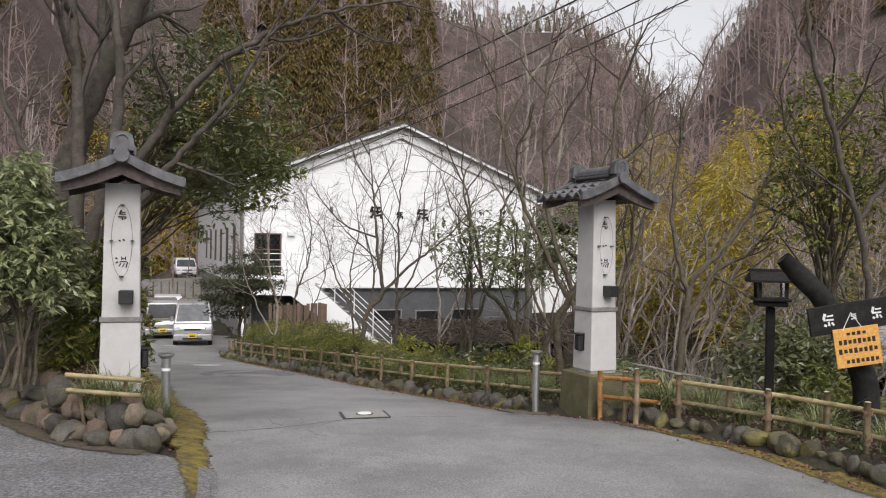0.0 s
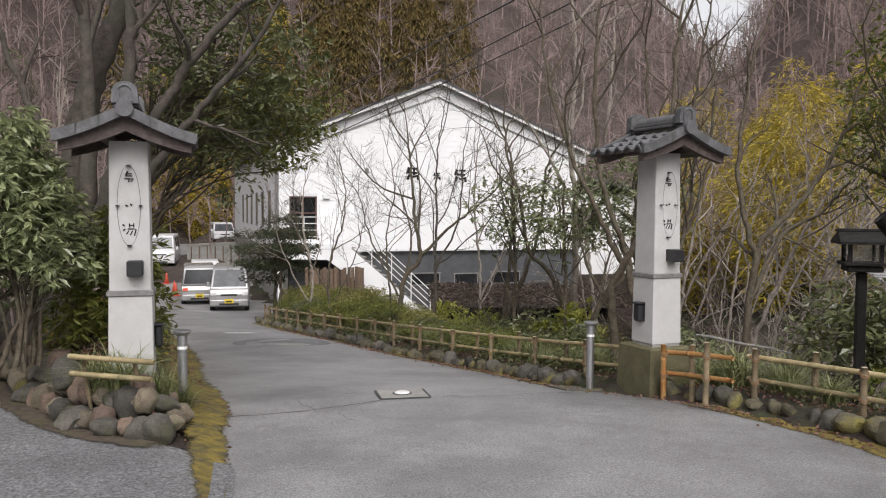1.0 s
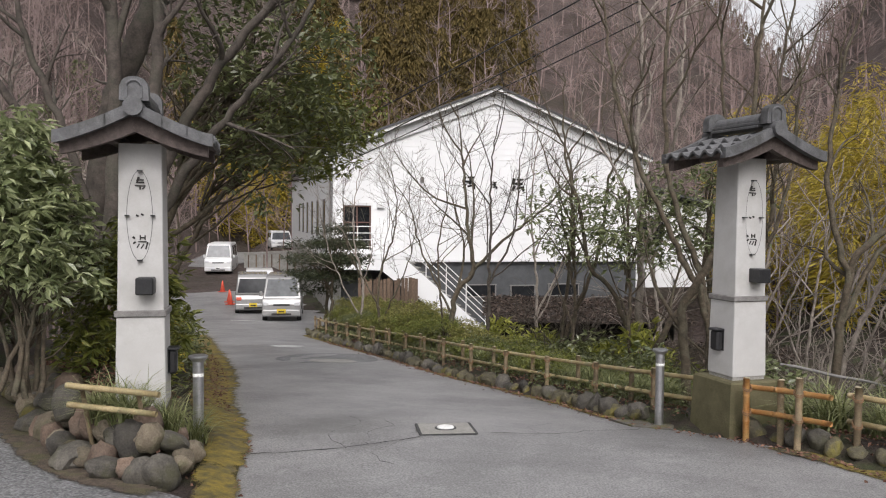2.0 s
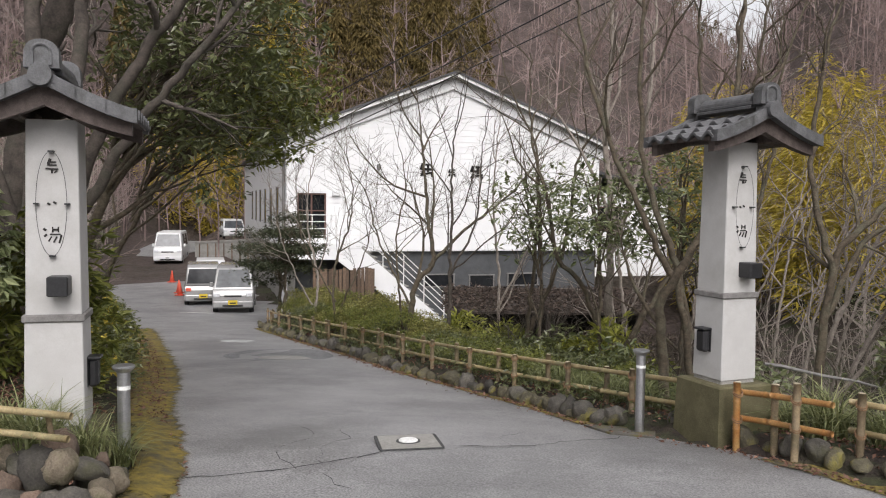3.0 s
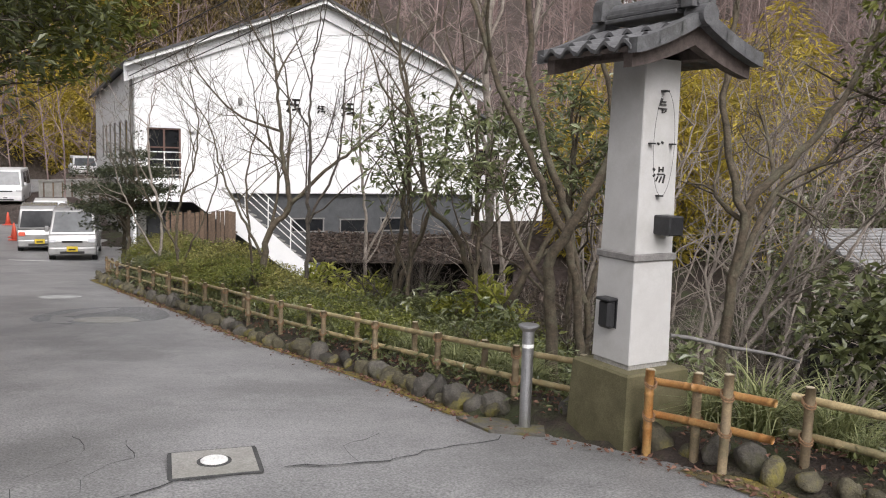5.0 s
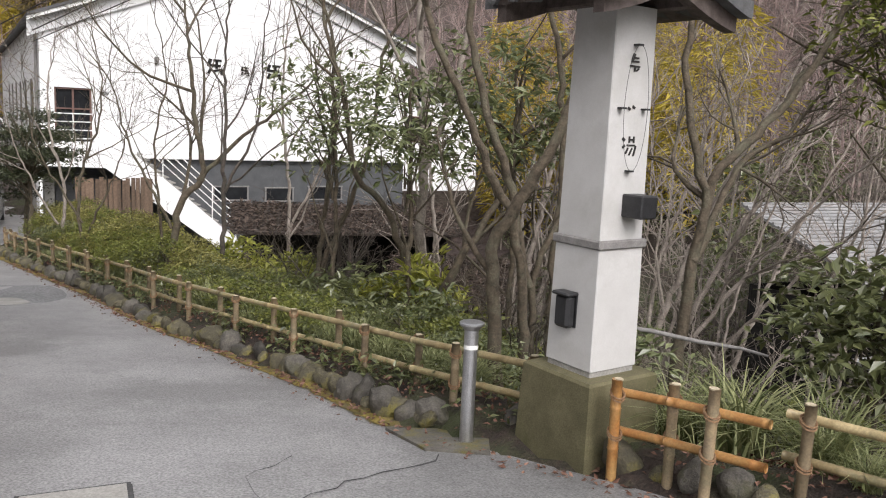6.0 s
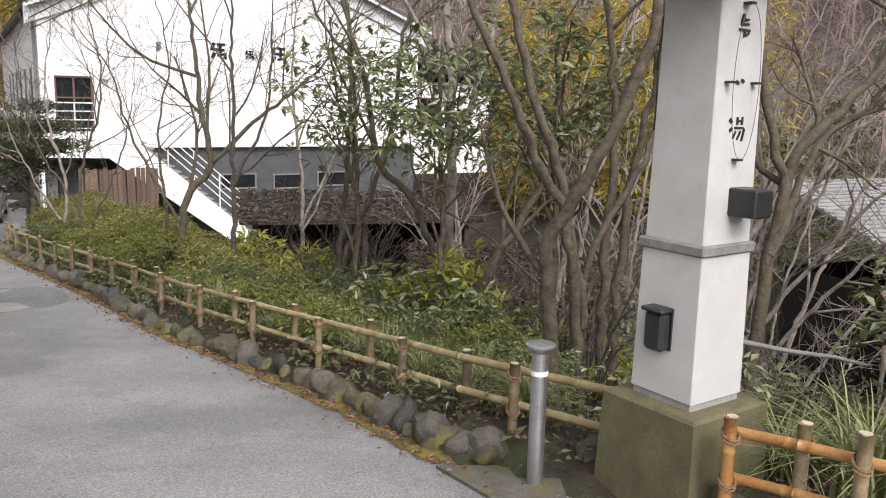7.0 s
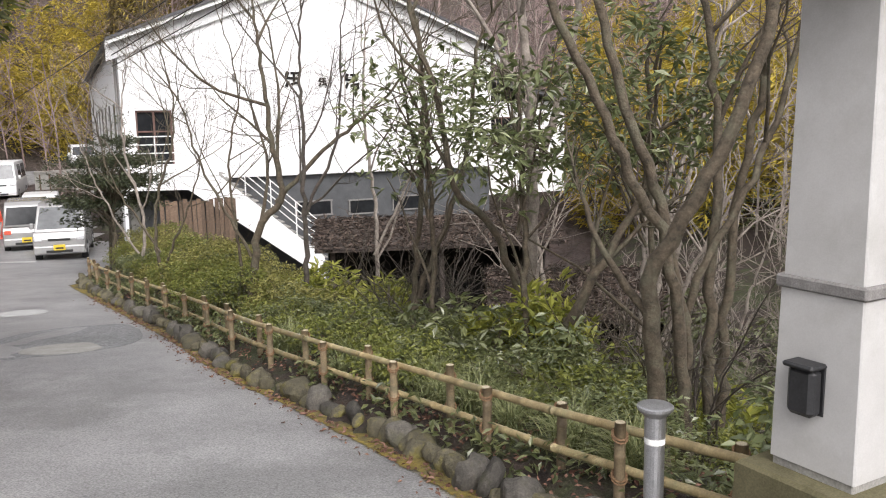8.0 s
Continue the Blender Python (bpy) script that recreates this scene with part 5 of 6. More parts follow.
woods("woods_pale", "pale grey bare trees on the valley slopes", (306, 307), scatter(3, 46, (12, 50), (22, 60), off_house) + scatter(4, 60, (-50, -16), (24, 66), off_house), BARK_PALE, 6.5, 0.016)


def foliage_cloud(name, label, material, spots, leaf, per, height, shape):
    vs, fs, n = [], [], 0
    for k, (x, y, s, a) in enumerate(spots):
        g = np.random.RandomState(900 + k)
        z = float(ground_z(x, y))
        h = height * s
        t = g.uniform(0, 1, per)
        if shape == "cone":
            t = t ** 1.35
            tier = 1 + 0.22 * np.sin(t * 60 + g.uniform(0, 6))
            rad = (0.18 * h * (1 - t) ** 0.85 * tier + 0.05) * (0.5 + 0.5 * g.uniform(0, 1, per) ** 0.5)
        else:
            rad = 0.30 * h * np.sin(np.pi * np.clip(t * 0.85 + 0.1, 0, 1)) * g.uniform(0.2, 1, per)
        b = g.uniform(0, 2 * np.pi, per)
        p = np.stack([x + rad * np.cos(b), y + rad * np.sin(b), z + h * (0.06 + 0.94 * t)], 1)
        d = np.stack([np.cos(b), np.sin(b), np.full(per, -0.8 if shape == "cone" else 0.1)], 1)
        v, f = leaves(p, d, leaf[0], leaf[1], 700 + k, 0.35)
        vs.append(v)
        fs.append(f + n)
        n += len(v)
    tagged(new(name, fast_mesh(name, np.concatenate(vs), np.concatenate(fs), material)), label, "trees", kind="stuff")


ridge = [(152 * math.sin(math.radians(a)), 152 * math.cos(math.radians(a)), random.Random(int(a * 100)).uniform(0.2, 0.42), 0) for a in np.arange(-9, 27, 0.34)]
foliage_cloud("ridge_trees", "small dark conifers along the skyline", CEDAR, ridge, (0.32, 0.13), 420, 12.5, "cone")
rows = [(d * math.sin(math.radians(a + q)), d * math.cos(math.radians(a + q)), h, 0) for d in (81, 93, 107, 122, 138) for a in np.arange(-15.5, -1.2, 1.25) for q, h in ((random.Random(int(a * 50 + d)).uniform(-0.8, 0.8), random.Random(int(a * 70 + d)).uniform(0.65, 1.15)),)]
foliage_cloud("cedar_woods", "olive-brown cedars on the hillside", CEDAR, rows + scatter(7, 10, (-36, -24), (80, 120)) + scatter(8, 9, (24, 36), (95, 140)), (0.6, 0.19), 2000, 11.0, "cone")
foliage_cloud("bamboo_grove", "yellow-green bamboo grove on the slope", LEAF_YELLOW, scatter(9, 52, (12.5, 23), (50, 74)) + scatter(13, 20, (17, 26), (34, 48), off_house) + scatter(10, 40, (-23, -13.5), (80, 91)) , (0.5, 0.1), 700, 7.5, "plume")
foliage_cloud("hill_evergreens", "dark green evergreen trees among bare woods", LEAF_DARK, scatter(11, 14, (20, 50), (26, 60), off_house) + scatter(14, 14, (-48, -18), (34, 70), off_house), (0.3, 0.15), 700, 5.0, "plume")

woods("slope_scrub", "pale bare scrub covering the slopes", (308, 309, 310), scatter(31, 190, (9, 52), (15, 46), off_house) + scatter(32, 110, (-50, -17), (26, 62), off_house), BARK_PALE, 2.3, 0.010, 6)
foliage_cloud("slope_shrubs", "low dark and green shrubs on the slopes", LEAF_DARK, scatter(33, 90, (11, 52), (15, 46), off_house) + scatter(34, 90, (-50, -17), (26, 62), off_house), (0.16, 0.07), 260, 1.9, "plume")

# ---- bamboo fences ----
def culm(shape, a, b, r, rr):
    """A bamboo pole from a to b, with rings at its joints."""
    a, b = np.array(a, float), np.array(b, float)
    L = float(np.linalg.norm(b - a))
    n = max(int(L / 0.22), 1)
    pts, rad = [], []
    s0 = rr.uniform(0, 0.1)
    marks = [0.0]
    for k in range(n + 1):
        s = (s0 + k * 0.22) / L
        if 0.03 < s < 0.97:
            pts_s = [s - 0.008 / L, s, s + 0.008 / L]
            marks += [(q, r * (1.0 if i != 1 else 1.13)) for i, q in enumerate(pts_s)]
    pts = [a] + [a + (b - a) * m[0] for m in marks[1:]] + [b]
    rad = [r] + [m[1] for m in marks[1:]] + [r]
    shape.tube(pts, rad, 9)
    # open end
    shape.tube([b + (b - a) / L * 0.001, b + (b - a) / L * 0.002], [r * 0.55, r * 0.55], 9)


def fence_z(x, y):
    return road_z(y) + 0.07


def fence(line, label, post_h, step, seed, fresh=0, alternate=True, rails=(0.40, 0.19), over=(0.12, 0.12)):
    rr = random.Random(seed)
    x0, y0 = line[0][:2]
    f = thing("bamboo_fence", pose(x0, y0, fence_z(x0, y0)), label, "fence", "bamboo fences")
    org = np.array((x0, y0, fence_z(x0, y0)))
    pts = spline(line, step)
    for k, (x, y) in enumerate(pts):
        z = fence_z(x, y)
        i = min(k, len(pts) - 2)
        t = (pts[i + 1] - pts[i]) / np.linalg.norm(pts[i + 1] - pts[i])
        nrm = np.array((-t[1], t[0]))
        off = 0.055 if k % 2 and alternate else -0.055
        p = np.array((x, y)) + nrm * off
        h = post_h * rr.uniform(0.94, 1.06)
        s = Shape()
        culm(s, np.array((*p, z - 0.15)) - org, np.array((p[0] + rr.uniform(-0.01, 0.01), p[1], z + h)) - org, 0.028, rr)
        m = BAMBOO_NEW if k < fresh else BAMBOO_POST
        post = part("post", s, m, f, "fresh orange bamboo post" if k < fresh else "", smooth=True)
        part("cut_end", Shape().tube([(p[0] - org[0], p[1] - org[1], z + h - org[2] - 0.004), (p[0] - org[0], p[1] - org[1], z + h - org[2] + 0.003)], 0.024, 9), CUT_END, post)
        for rh in rails:
            knot = Shape()
            for q in (-0.008, 0.008):
                knot.tube([(p[0] - org[0] + 0.036 * math.cos(w), p[1] - org[1] + 0.036 * math.sin(w), z + rh + q + 0.02 * math.sin(w) - org[2]) for w in np.linspace(0, 2 * math.pi, 12)], 0.006, 4, False)
            part("rope_tie", knot, ROPE, post)
    span = max(int(2.4 / step), 1)
    for rh in rails:
        for a in range(0, len(pts) - 1, span):
            b = min(a + span, len(pts) - 1)
            s = Shape()
            pa, pb = pts[a], pts[b]
            mid = (pa + pb) / 2
            d = (pb - pa) / np.linalg.norm(pb - pa)
            if b - a > 1:
                m_i = pts[(a + b) // 2]
                chain = [pa - d * over[0], m_i, pb + d * over[1]]
            else:
                chain = [pa - d * over[0], pb + d * over[1]]
            for q in range(len(chain) - 1):
                qa, qb = chain[q], chain[q + 1]
                culm(s, np.array((*qa, fence_z(*qa) + rh)) - org, np.array((*qb, fence_z(*qb) + rh)) - org, 0.024 - 0.002 * (a // span % 2), rr)
            m = BAMBOO_NEW if fresh and a < fresh else BAMBOO
            part("rail", s, m, f, "", smooth=True)
    return f


def beside(y, off):
    return (float(edge_x(RIGHT_EDGE, y)) + off, y)


fence([(1.55, 9.95), (1.25, 10.35), beside(11.0, 0.42), beside(12.0, 0.38), beside(13.5, 0.35), beside(15, 0.34), beside(17, 0.32), beside(19, 0.3), beside(22, 0.3), beside(24, 0.3), beside(25.4, 0.35)], "weathered two-rail bamboo fence along the lane, bound with rope", 0.46, 0.56, 3)
fence([(1.83, 9.14), (1.98, 8.93), (2.13, 8.70)], "short fresh orange bamboo fence beside the pillar", 0.50, 0.262, 4, fresh=1, over=(0.03, 0.26))
fence([(2.52, 8.55), (2.75, 8.25), (3.0, 7.9), (3.4, 7.2), (3.75, 6.3), (4.15, 5.2), (4.7, 3.6), (5.4, 1.8)], "weathered two-rail bamboo fence bound with rope", 0.48, 0.52, 5)

# the low bamboo rails in the bed before the other pillar
low = thing("bamboo_rails", pose(-2.9, 6.95, -0.05), "two short horizontal bamboo rails over the stone bed", "fence")
for z, a, b in ((0.47, -0.33, 0.36), (0.34, -0.32, 0.34)):
    s = Shape()
    culm(s, (a + 0.06, 0.02, z + 0.01), (b + 0.06, -0.05, z - 0.015), 0.021, random.Random(int(z * 100)))
    part("rail", s, BAMBOO, low, smooth=True)
for x in (-0.18, 0.22):
    s = Shape()
    culm(s, (x, 0.22, -0.1), (x, 0.06, 0.44), 0.016, random.Random(3))
    part("post", s, BAMBOO_POST, low, smooth=True)

# ---- stones ----
SIZES = ((0.30, 0.24, 0.24), (0.36, 0.28, 0.22), (0.26, 0.24, 0.26), (0.42, 0.30, 0.20), (0.24, 0.20, 0.22), (0.32, 0.26, 0.26), (0.28, 0.20, 0.34), (0.34, 0.24, 0.28))
ROCKS = [rock_mesh("stone", (STONE, STONE_MOSS, STONE_RED, STONE, STONE_MOSS, STONE_TAN, STONE, STONE_TAN)[k], k, s) for k, s in enumerate(SIZES)]


def edging(label, spots, seed, size):
    rr = random.Random(seed)
    x0, y0, z0 = spots[0]
    t = thing("stone_edging", pose(x0, y0, z0), label, "edging", "stone edgings")
    for x, y, z in spots:
        k = rr.choice((0, 1, 4, 4, 1, 6, 4, 6)) if seed != 23 else rr.choice((0, 1, 2, 2, 3, 5, 5, 7))
        s = size * rr.choice((rr.uniform(0.6, 0.9), rr.uniform(0.85, 1.15), rr.uniform(1.05, 1.4)))
        m = Matrix.LocRotScale((x - x0, y - y0, z - z0), Euler((rr.uniform(-0.3, 0.3), rr.uniform(-0.3, 0.3), rr.uniform(0, 6.3))), (s, s, s * rr.uniform(0.85, 1.25)))
        part("stone", ROCKS[k], STONE, t, at=m)
    return t


rr = random.Random(8)
spots = []
y = 10.15
while y < 26:
    spots.append((float(edge_x(RIGHT_EDGE, y)) + 0.11 + rr.uniform(-0.04, 0.04), y, road_z(y) + 0.045 + rr.uniform(-0.02, 0.03)))
    y += rr.uniform(0.10, 0.19)
edging("row of mossy rounded stones edging the lane", spots, 21, 0.72)
spots = []
y = 9.15
while y > 1.5:
    spots.append((float(edge_x(RIGHT_EDGE, y)) + 0.2 + rr.uniform(-0.05, 0.05), y, road_z(y) + 0.07 + rr.uniform(-0.02, 0.03)))
    y -= rr.uniform(0.13, 0.2)
edging("row of dark mossy stones below the bamboo fence", spots, 22, 0.72)
spots = []
for k, (x, y) in enumerate(spline([(-6.4, 10.1), (-4.9, 8.95), (-3.95, 7.85), (-3.2, 7.1), (-2.45, 6.75), (-2.34, 7.05), (-2.48, 7.4)], 0.14)):
    spots.append((x + rr.uniform(-0.03, 0.03), y + rr.uniform(-0.03, 0.03), -0.07 + rr.uniform(-0.02, 0.03)))
for k, (x, y) in enumerate(spline([(-4.9, 9.1), (-3.9, 8.0), (-3.15, 7.28), (-2.55, 6.95), (-2.45, 7.3)], 0.16)):
    spots.append((x, y, 0.07 + rr.uniform(-0.03, 0.03)))
for k, (x, y) in enumerate(spline([(-4.3, 8.55), (-3.5, 7.7), (-3.1, 7.36), (-2.62, 7.08)], 0.2)):
    spots.append((x, y, 0.15 + rr.uniform(-0.03, 0.03)))
edging("low dry wall of grey and reddish boulders round the planted bed", spots, 23, 0.68)
for x, y, z, s in ((-3.42, 7.4, 0.2, 0.95), (-2.72, 7.0, 0.06, 0.9), (1.5, 9.98, -0.36, 0.9), (1.02, 10.3, -0.4, 1.0), (0.75, 10.62, -0.43, 1.0), (1.92, 9.2, -0.3, 0.5)):
    b = new("boulder", ROCKS[(0, 1, 3, 4, 6)[int(s * 10) % 5]])
    b.matrix_basis = Matrix.LocRotScale((x, y, z), Euler((0.1, 0.2, x)), (s, s, s))
    tagged(b, "dark rounded boulder in the bed", "stone", "boulders")

# the raised soil of the bed
bed = Shape()
bp = [(-2.5, 6.95), (-2.66, 7.45), (-3.0, 8.4), (-3.8, 9.4), (-5.2, 10.0), (-4.9, 9.1), (-3.9, 8.0), (-3.15, 7.25)]
bv = [(x, y, 0.0) for x, y in bp] + [(x, y, -0.4) for x, y in bp] + [(-3.5, 8.1, 0.34)]
nb = len(bp)
bed.add(bv, [(i, (i + 1) % nb, 2 * nb) for i in range(nb)] + [(i, i + nb, (i + 1) % nb + nb, (i + 1) % nb) for i in range(nb)])
me = bed.mesh("bed", SOIL_SHADED)
heal(me)
tagged(new("soil_bed", me), "raised bed of dark soil and red-brown leaves", "soil", kind="structure")

# ---- moss and litter on the ground ----
def patchy(m):
    """Lets a ground growth thin out towards its rim, in ragged patches."""
    nt = m.node_tree
    at = nt.nodes.new("ShaderNodeAttribute")
    at.attribute_name = "thick"
    co = nt.nodes.new("ShaderNodeTexCoord")
    n = nt.nodes.new("ShaderNodeTexNoise")
    n.inputs["Scale"].default_value, n.inputs["Detail"].default_value, n.inputs["Roughness"].default_value = 5.0, 8, 0.75
    nt.links.new(co.outputs["Object"], n.inputs["Vector"])
    s1 = nt.nodes.new("ShaderNodeMath")
    s1.operation = "ADD"
    nt.links.new(at.outputs["Fac"], s1.inputs[0])
    nt.links.new(n.outputs["Fac"], s1.inputs[1])
    r = nt.nodes.new("ShaderNodeMapRange")
    r.inputs[1].default_value, r.inputs[2].default_value = 0.80, 1.0
    nt.links.new(s1.outputs[0], r.inputs[0])
    tr = nt.nodes.new("ShaderNodeBsdfTransparent")
    ms = nt.nodes.new("ShaderNodeMixShader")
    nt.links.new(r.outputs[0], ms.inputs[0])
    nt.links.new(tr.outputs[0], ms.inputs[1])
    nt.links.new(nt.nodes["Principled BSDF"].outputs[0], ms.inputs[2])
    nt.links.new(ms.outputs[0], nt.nodes["Material Output"].inputs["Surface"])
    return m


MOSS_PATCH = patchy(mat("patchy_moss", (0.10, 0.085, 0.035), (0.36, 0.265, 0.045), 11, 0.95, 1.0, fine=150, c=(0.09, 0.08, 0.06), cscale=2.4, camount=0.8, bumpd=0.02))
LITTER_PATCH = patchy(mat("patchy_litter", (0.06, 0.045, 0.035), (0.15, 0.115, 0.085), 14, 0.95, 1.0, fine=90, c=(0.10, 0.10, 0.04), cscale=3, camount=0.7, bumpd=0.02))


def ribbon(name, label, material, line, widths, seed, kind="structure", z_off=0.007):
    s, vs, th = Shape(), [], []
    pts = spline(line, 0.1)
    n = len(pts)
    K = 9
    for i, (x, y) in enumerate(pts):
        t = pts[min(i + 1, n - 1)] - pts[max(i - 1, 0)]
        t /= np.linalg.norm(t)
        nrm = np.array((-t[1], t[0]))
        w = np.interp(i / (n - 1), np.linspace(0, 1, len(widths)), widths) * 1.5
        for k in range(K):
            q = (k / (K - 1) - 0.5) * w
            p = (x + nrm[0] * q, y + nrm[1] * q)
            z = max(lane_z(*p), float(ground_z(*p)), float(ground_z(*p)) + 0.045 if p[0] < edge_x(LEFT_EDGE, p[1]) and p[1] < 9.6 else -9)
            vs.append((*p, z + z_off))
            th.append(min(1 - abs(2 * k / (K - 1) - 1), 0.62) * min(1, i / 4, (n - 1 - i) / 4))
    s.add(vs, [(i * K + j, i * K + j + 1, (i + 1) * K + j + 1, (i + 1) * K + j) for i in range(n - 1) for j in range(K - 1)])
    me = s.mesh(name, material, True)
    me.attributes.new("thick", "FLOAT", "POINT").data.foreach_set("value", th)
    return tagged(new(name, me), label, "moss", kind=kind)


def shifted(line, off, y0, y1, step=0.5):
    return [(float(edge_x(line, y)) + off, y) for y in np.arange(y0, y1, step)]


ribbon("moss_strip", "yellow-brown moss along the lane's edge", MOSS_PATCH, [(-1.4, 4.6), (-1.62, 5.6), (-1.95, 6.5)] + shifted(LEFT_EDGE, -0.18, 7.2, 24), (0.14, 0.32, 0.5, 0.66, 0.75, 0.8, 0.9, 0.9), 1)
ribbon("moss_strip", "yellow-brown moss below the fence", MOSS_PATCH, shifted(RIGHT_EDGE, -0.04, 1.5, 9.1), (0.34, 0.38, 0.36, 0.22), 2)
ribbon("moss_strip", "thin moss below the stone edging", MOSS_PATCH, shifted(RIGHT_EDGE, -0.02, 10.0, 25.5), (0.26, 0.16, 0.14, 0.22, 0.2, 0.34), 3)
ribbon("moss_strip", "brown litter along the gravel", LITTER_PATCH, [(-5.4, 9.3), (-4.0, 7.65), (-3.2, 6.93), (-2.4, 6.55), (-1.95, 6.45)], (0.25, 0.28, 0.25, 0.2), 4, z_off=0.012)

g = np.random.RandomState(3)
lp = []
for k in range(11000):
    q = g.uniform()
    if q < 0.45:
        y = g.uniform(4, 22)
        x = float(edge_x(RIGHT_EDGE, y)) + g.uniform(0.12, 1.5)
    elif q < 0.6:
        y = g.uniform(2, 22)
        x = float(edge_x(RIGHT_EDGE, y)) - abs(g.normal(0, 0.12))
    elif q < 0.88:
        i = g.randint(nb)
        u, w = sorted(g.uniform(0, 1, 2))
        tri = np.array((bv[2 * nb], bv[i], bv[(i + 1) % nb]))
        x, y, top = tri[0] * u + tri[1] * (w - u) + tri[2] * (1 - w)
    else:
        y = g.uniform(6, 20)
        x = float(edge_x(LEFT_EDGE, y)) - abs(g.normal(0, 0.3))
    z = max(lane_z(x, y), float(ground_z(x, y)))
    if q >= 0.6 and q < 0.88:
        z = max(z, top)
    lp.append((x, y, z + 0.016))
v, f = leaves(np.array(lp), np.random.RandomState(4).normal(0, 1, (len(lp), 3)) * np.array((1, 1, 0.1)), 0.042, 0.024, 5, 0.0)
tagged(new("fallen_leaves", fast_mesh("fallen_leaves", v, f, DRYLEAF)), "scattered red-brown fallen leaves", "leaves", kind="stuff")

cover = []
for k in range(21000):
    if k % 3:
        y = g.uniform(10.2, 25)
        x = float(edge_x(RIGHT_EDGE, y)) + 0.2 + 3.4 * g.uniform() ** 1.5
    else:
        y = g.uniform(3, 10)
        x = float(edge_x(RIGHT_EDGE, y)) + 0.35 + 5.5 * g.uniform() ** 1.2
        if math.hypot(x - PILLAR_R[0], y - PILLAR_R[1]) < 0.45:
            continue
    if noise.noise((x * 1.1, y * 1.1, 4)) < -0.12:
        continue
    cover.append((x, y, float(ground_z(x, y)) + 0.02 + 0.16 * g.uniform() ** 2))
v, f = leaves(np.array(cover), np.random.RandomState(6).normal(0, 1, (len(cover), 3)) * np.array((1, 1, 0.6)), 0.075, 0.032, 8, 0.05)
tagged(new("ground_cover", fast_mesh("ground_cover", v, f, LEAF_DARK)), "low green creeping leaves among the shrubs", "plants", kind="stuff")

# ---- marks on the lane ----
def slab(shape, pts, z0=0.006, h=0.004):
    n = len(pts)
    v = [(x, y, lane_z(x, y) + z0) for x, y in pts] + [(x, y, lane_z(x, y) + z0 + h) for x, y in pts]
    return shape.add(v, [tuple(range(n))[::-1], tuple(range(n, 2 * n))] + [(i, (i + 1) % n, (i + 1) % n + n, i + n) for i in range(n)])


mc = (-0.80, 8.80)
man = thing("manhole", pose(mc[0], mc[1], lane_z(*mc) + 0.018, -2.5, 0, 14), "square concrete manhole with a round steel lid in the asphalt", "manhole")
part("surround", Shape().box((0, 0, 0), (0.45, 0.42, 0.012), bevel=0.002), CONCRETE, man)
joint = Shape()
for sx, sy, w, h in ((0, 0.21, 0.49, 0.03), (0, -0.21, 0.49, 0.03), (0.235, 0, 0.03, 0.40), (-0.235, 0, 0.03, 0.40)):
    joint.box((sx, sy, -0.001), (w, h, 0.008))
part("joint", joint, CRACK, man)
lid = part("lid", Shape().lathe([(0.075, 0.0), (0.075, 0.016), (0.066, 0.022)], 24), WHITEPAINT, man, "round pale lid")
part("rim", Shape().lathe([(0.095, 0.0), (0.095, 0.010)], 24), CRACK, man)


def wobble(cx, cy, rx, ry, seed, n=26):
    return [(cx + rx * math.cos(a) * (1 + 0.25 * noise.noise((math.cos(a), math.sin(a), seed))), cy + ry * math.sin(a) * (1 + 0.25 * noise.noise((math.cos(a) * 2, math.sin(a) * 2, seed)))) for a in np.linspace(0, 2 * math.pi, n, endpoint=False)]


for cx, cy, rx, ry, m, label in ((-5.68, 19.85, 0.36, 0.42, PATCH, "pale concrete patch in the asphalt"), (-3.67, 16.2, 0.42, 0.40, CONCRETE, "worn round patch in the asphalt"), (-3.9, 16.9, 0.9, 1.3, GRAVEL, "crazed rough patch of asphalt")):
    s = slab(Shape(), wobble(cx, cy, rx, ry, cx), 0.005 if m is not GRAVEL else 0.001)
    tagged(new("road_patch", s.mesh("road_patch", m)), label, "road patch", "road patches")


def crack(line, width, seed):
    rr2 = random.Random(seed)
    pts = spline(line, 0.12)
    left, right = [], []
    for x, y in pts:
        x, y = x + rr2.gauss(0, 0.018), y + rr2.gauss(0, 0.018)
        w = width * rr2.uniform(0.3, 1.2)
        left.append((x, y + w))
        right.append((x, y - w))
    n = len(pts)
    v = [(x, y, lane_z(x, y) + 0.0075) for x, y in left] + [(x, y, lane_z(x, y) + 0.0075) for x, y in right]
    s = Shape().add(v, [(i, i + 1, n + i + 1, n + i) for i in range(n - 1)])
    tagged(new("asphalt_crack", s.mesh("asphalt_crack", CRACK)), "thin dark crack across the asphalt", "crack", "asphalt cracks")


slab_pts = [(0.70, 10.15), (0.88, 9.66), (1.24, 9.56), (1.30, 9.86), (1.02, 10.12)]
foot = slab(Shape(), slab_pts, 0.0, 0.02)
tagged(new("bollard_footing", foot.mesh("bollard_footing", FOOTING)), "mossy concrete footing round the bollard", "footing", kind="structure")
crack([(-2.2, 7.75), (-1.5, 8.05), (-1.1, 8.35)], 0.012, 1)
crack([(-0.45, 8.75), (0.1, 8.85), (0.6, 9.25), (1.05, 9.6)], 0.013, 2)
crack([(-1.35, 8.15), (-1.45, 8.6), (-1.3, 9.0), (-1.5, 9.5)], 0.007, 3)
crack([(0.0, 8.85), (-0.1, 9.2), (0.15, 9.6)], 0.007, 4)
crack([(-1.1, 8.35), (-0.95, 8.55), (-0.75, 8.56), (-0.45, 8.75)], 0.010, 5)
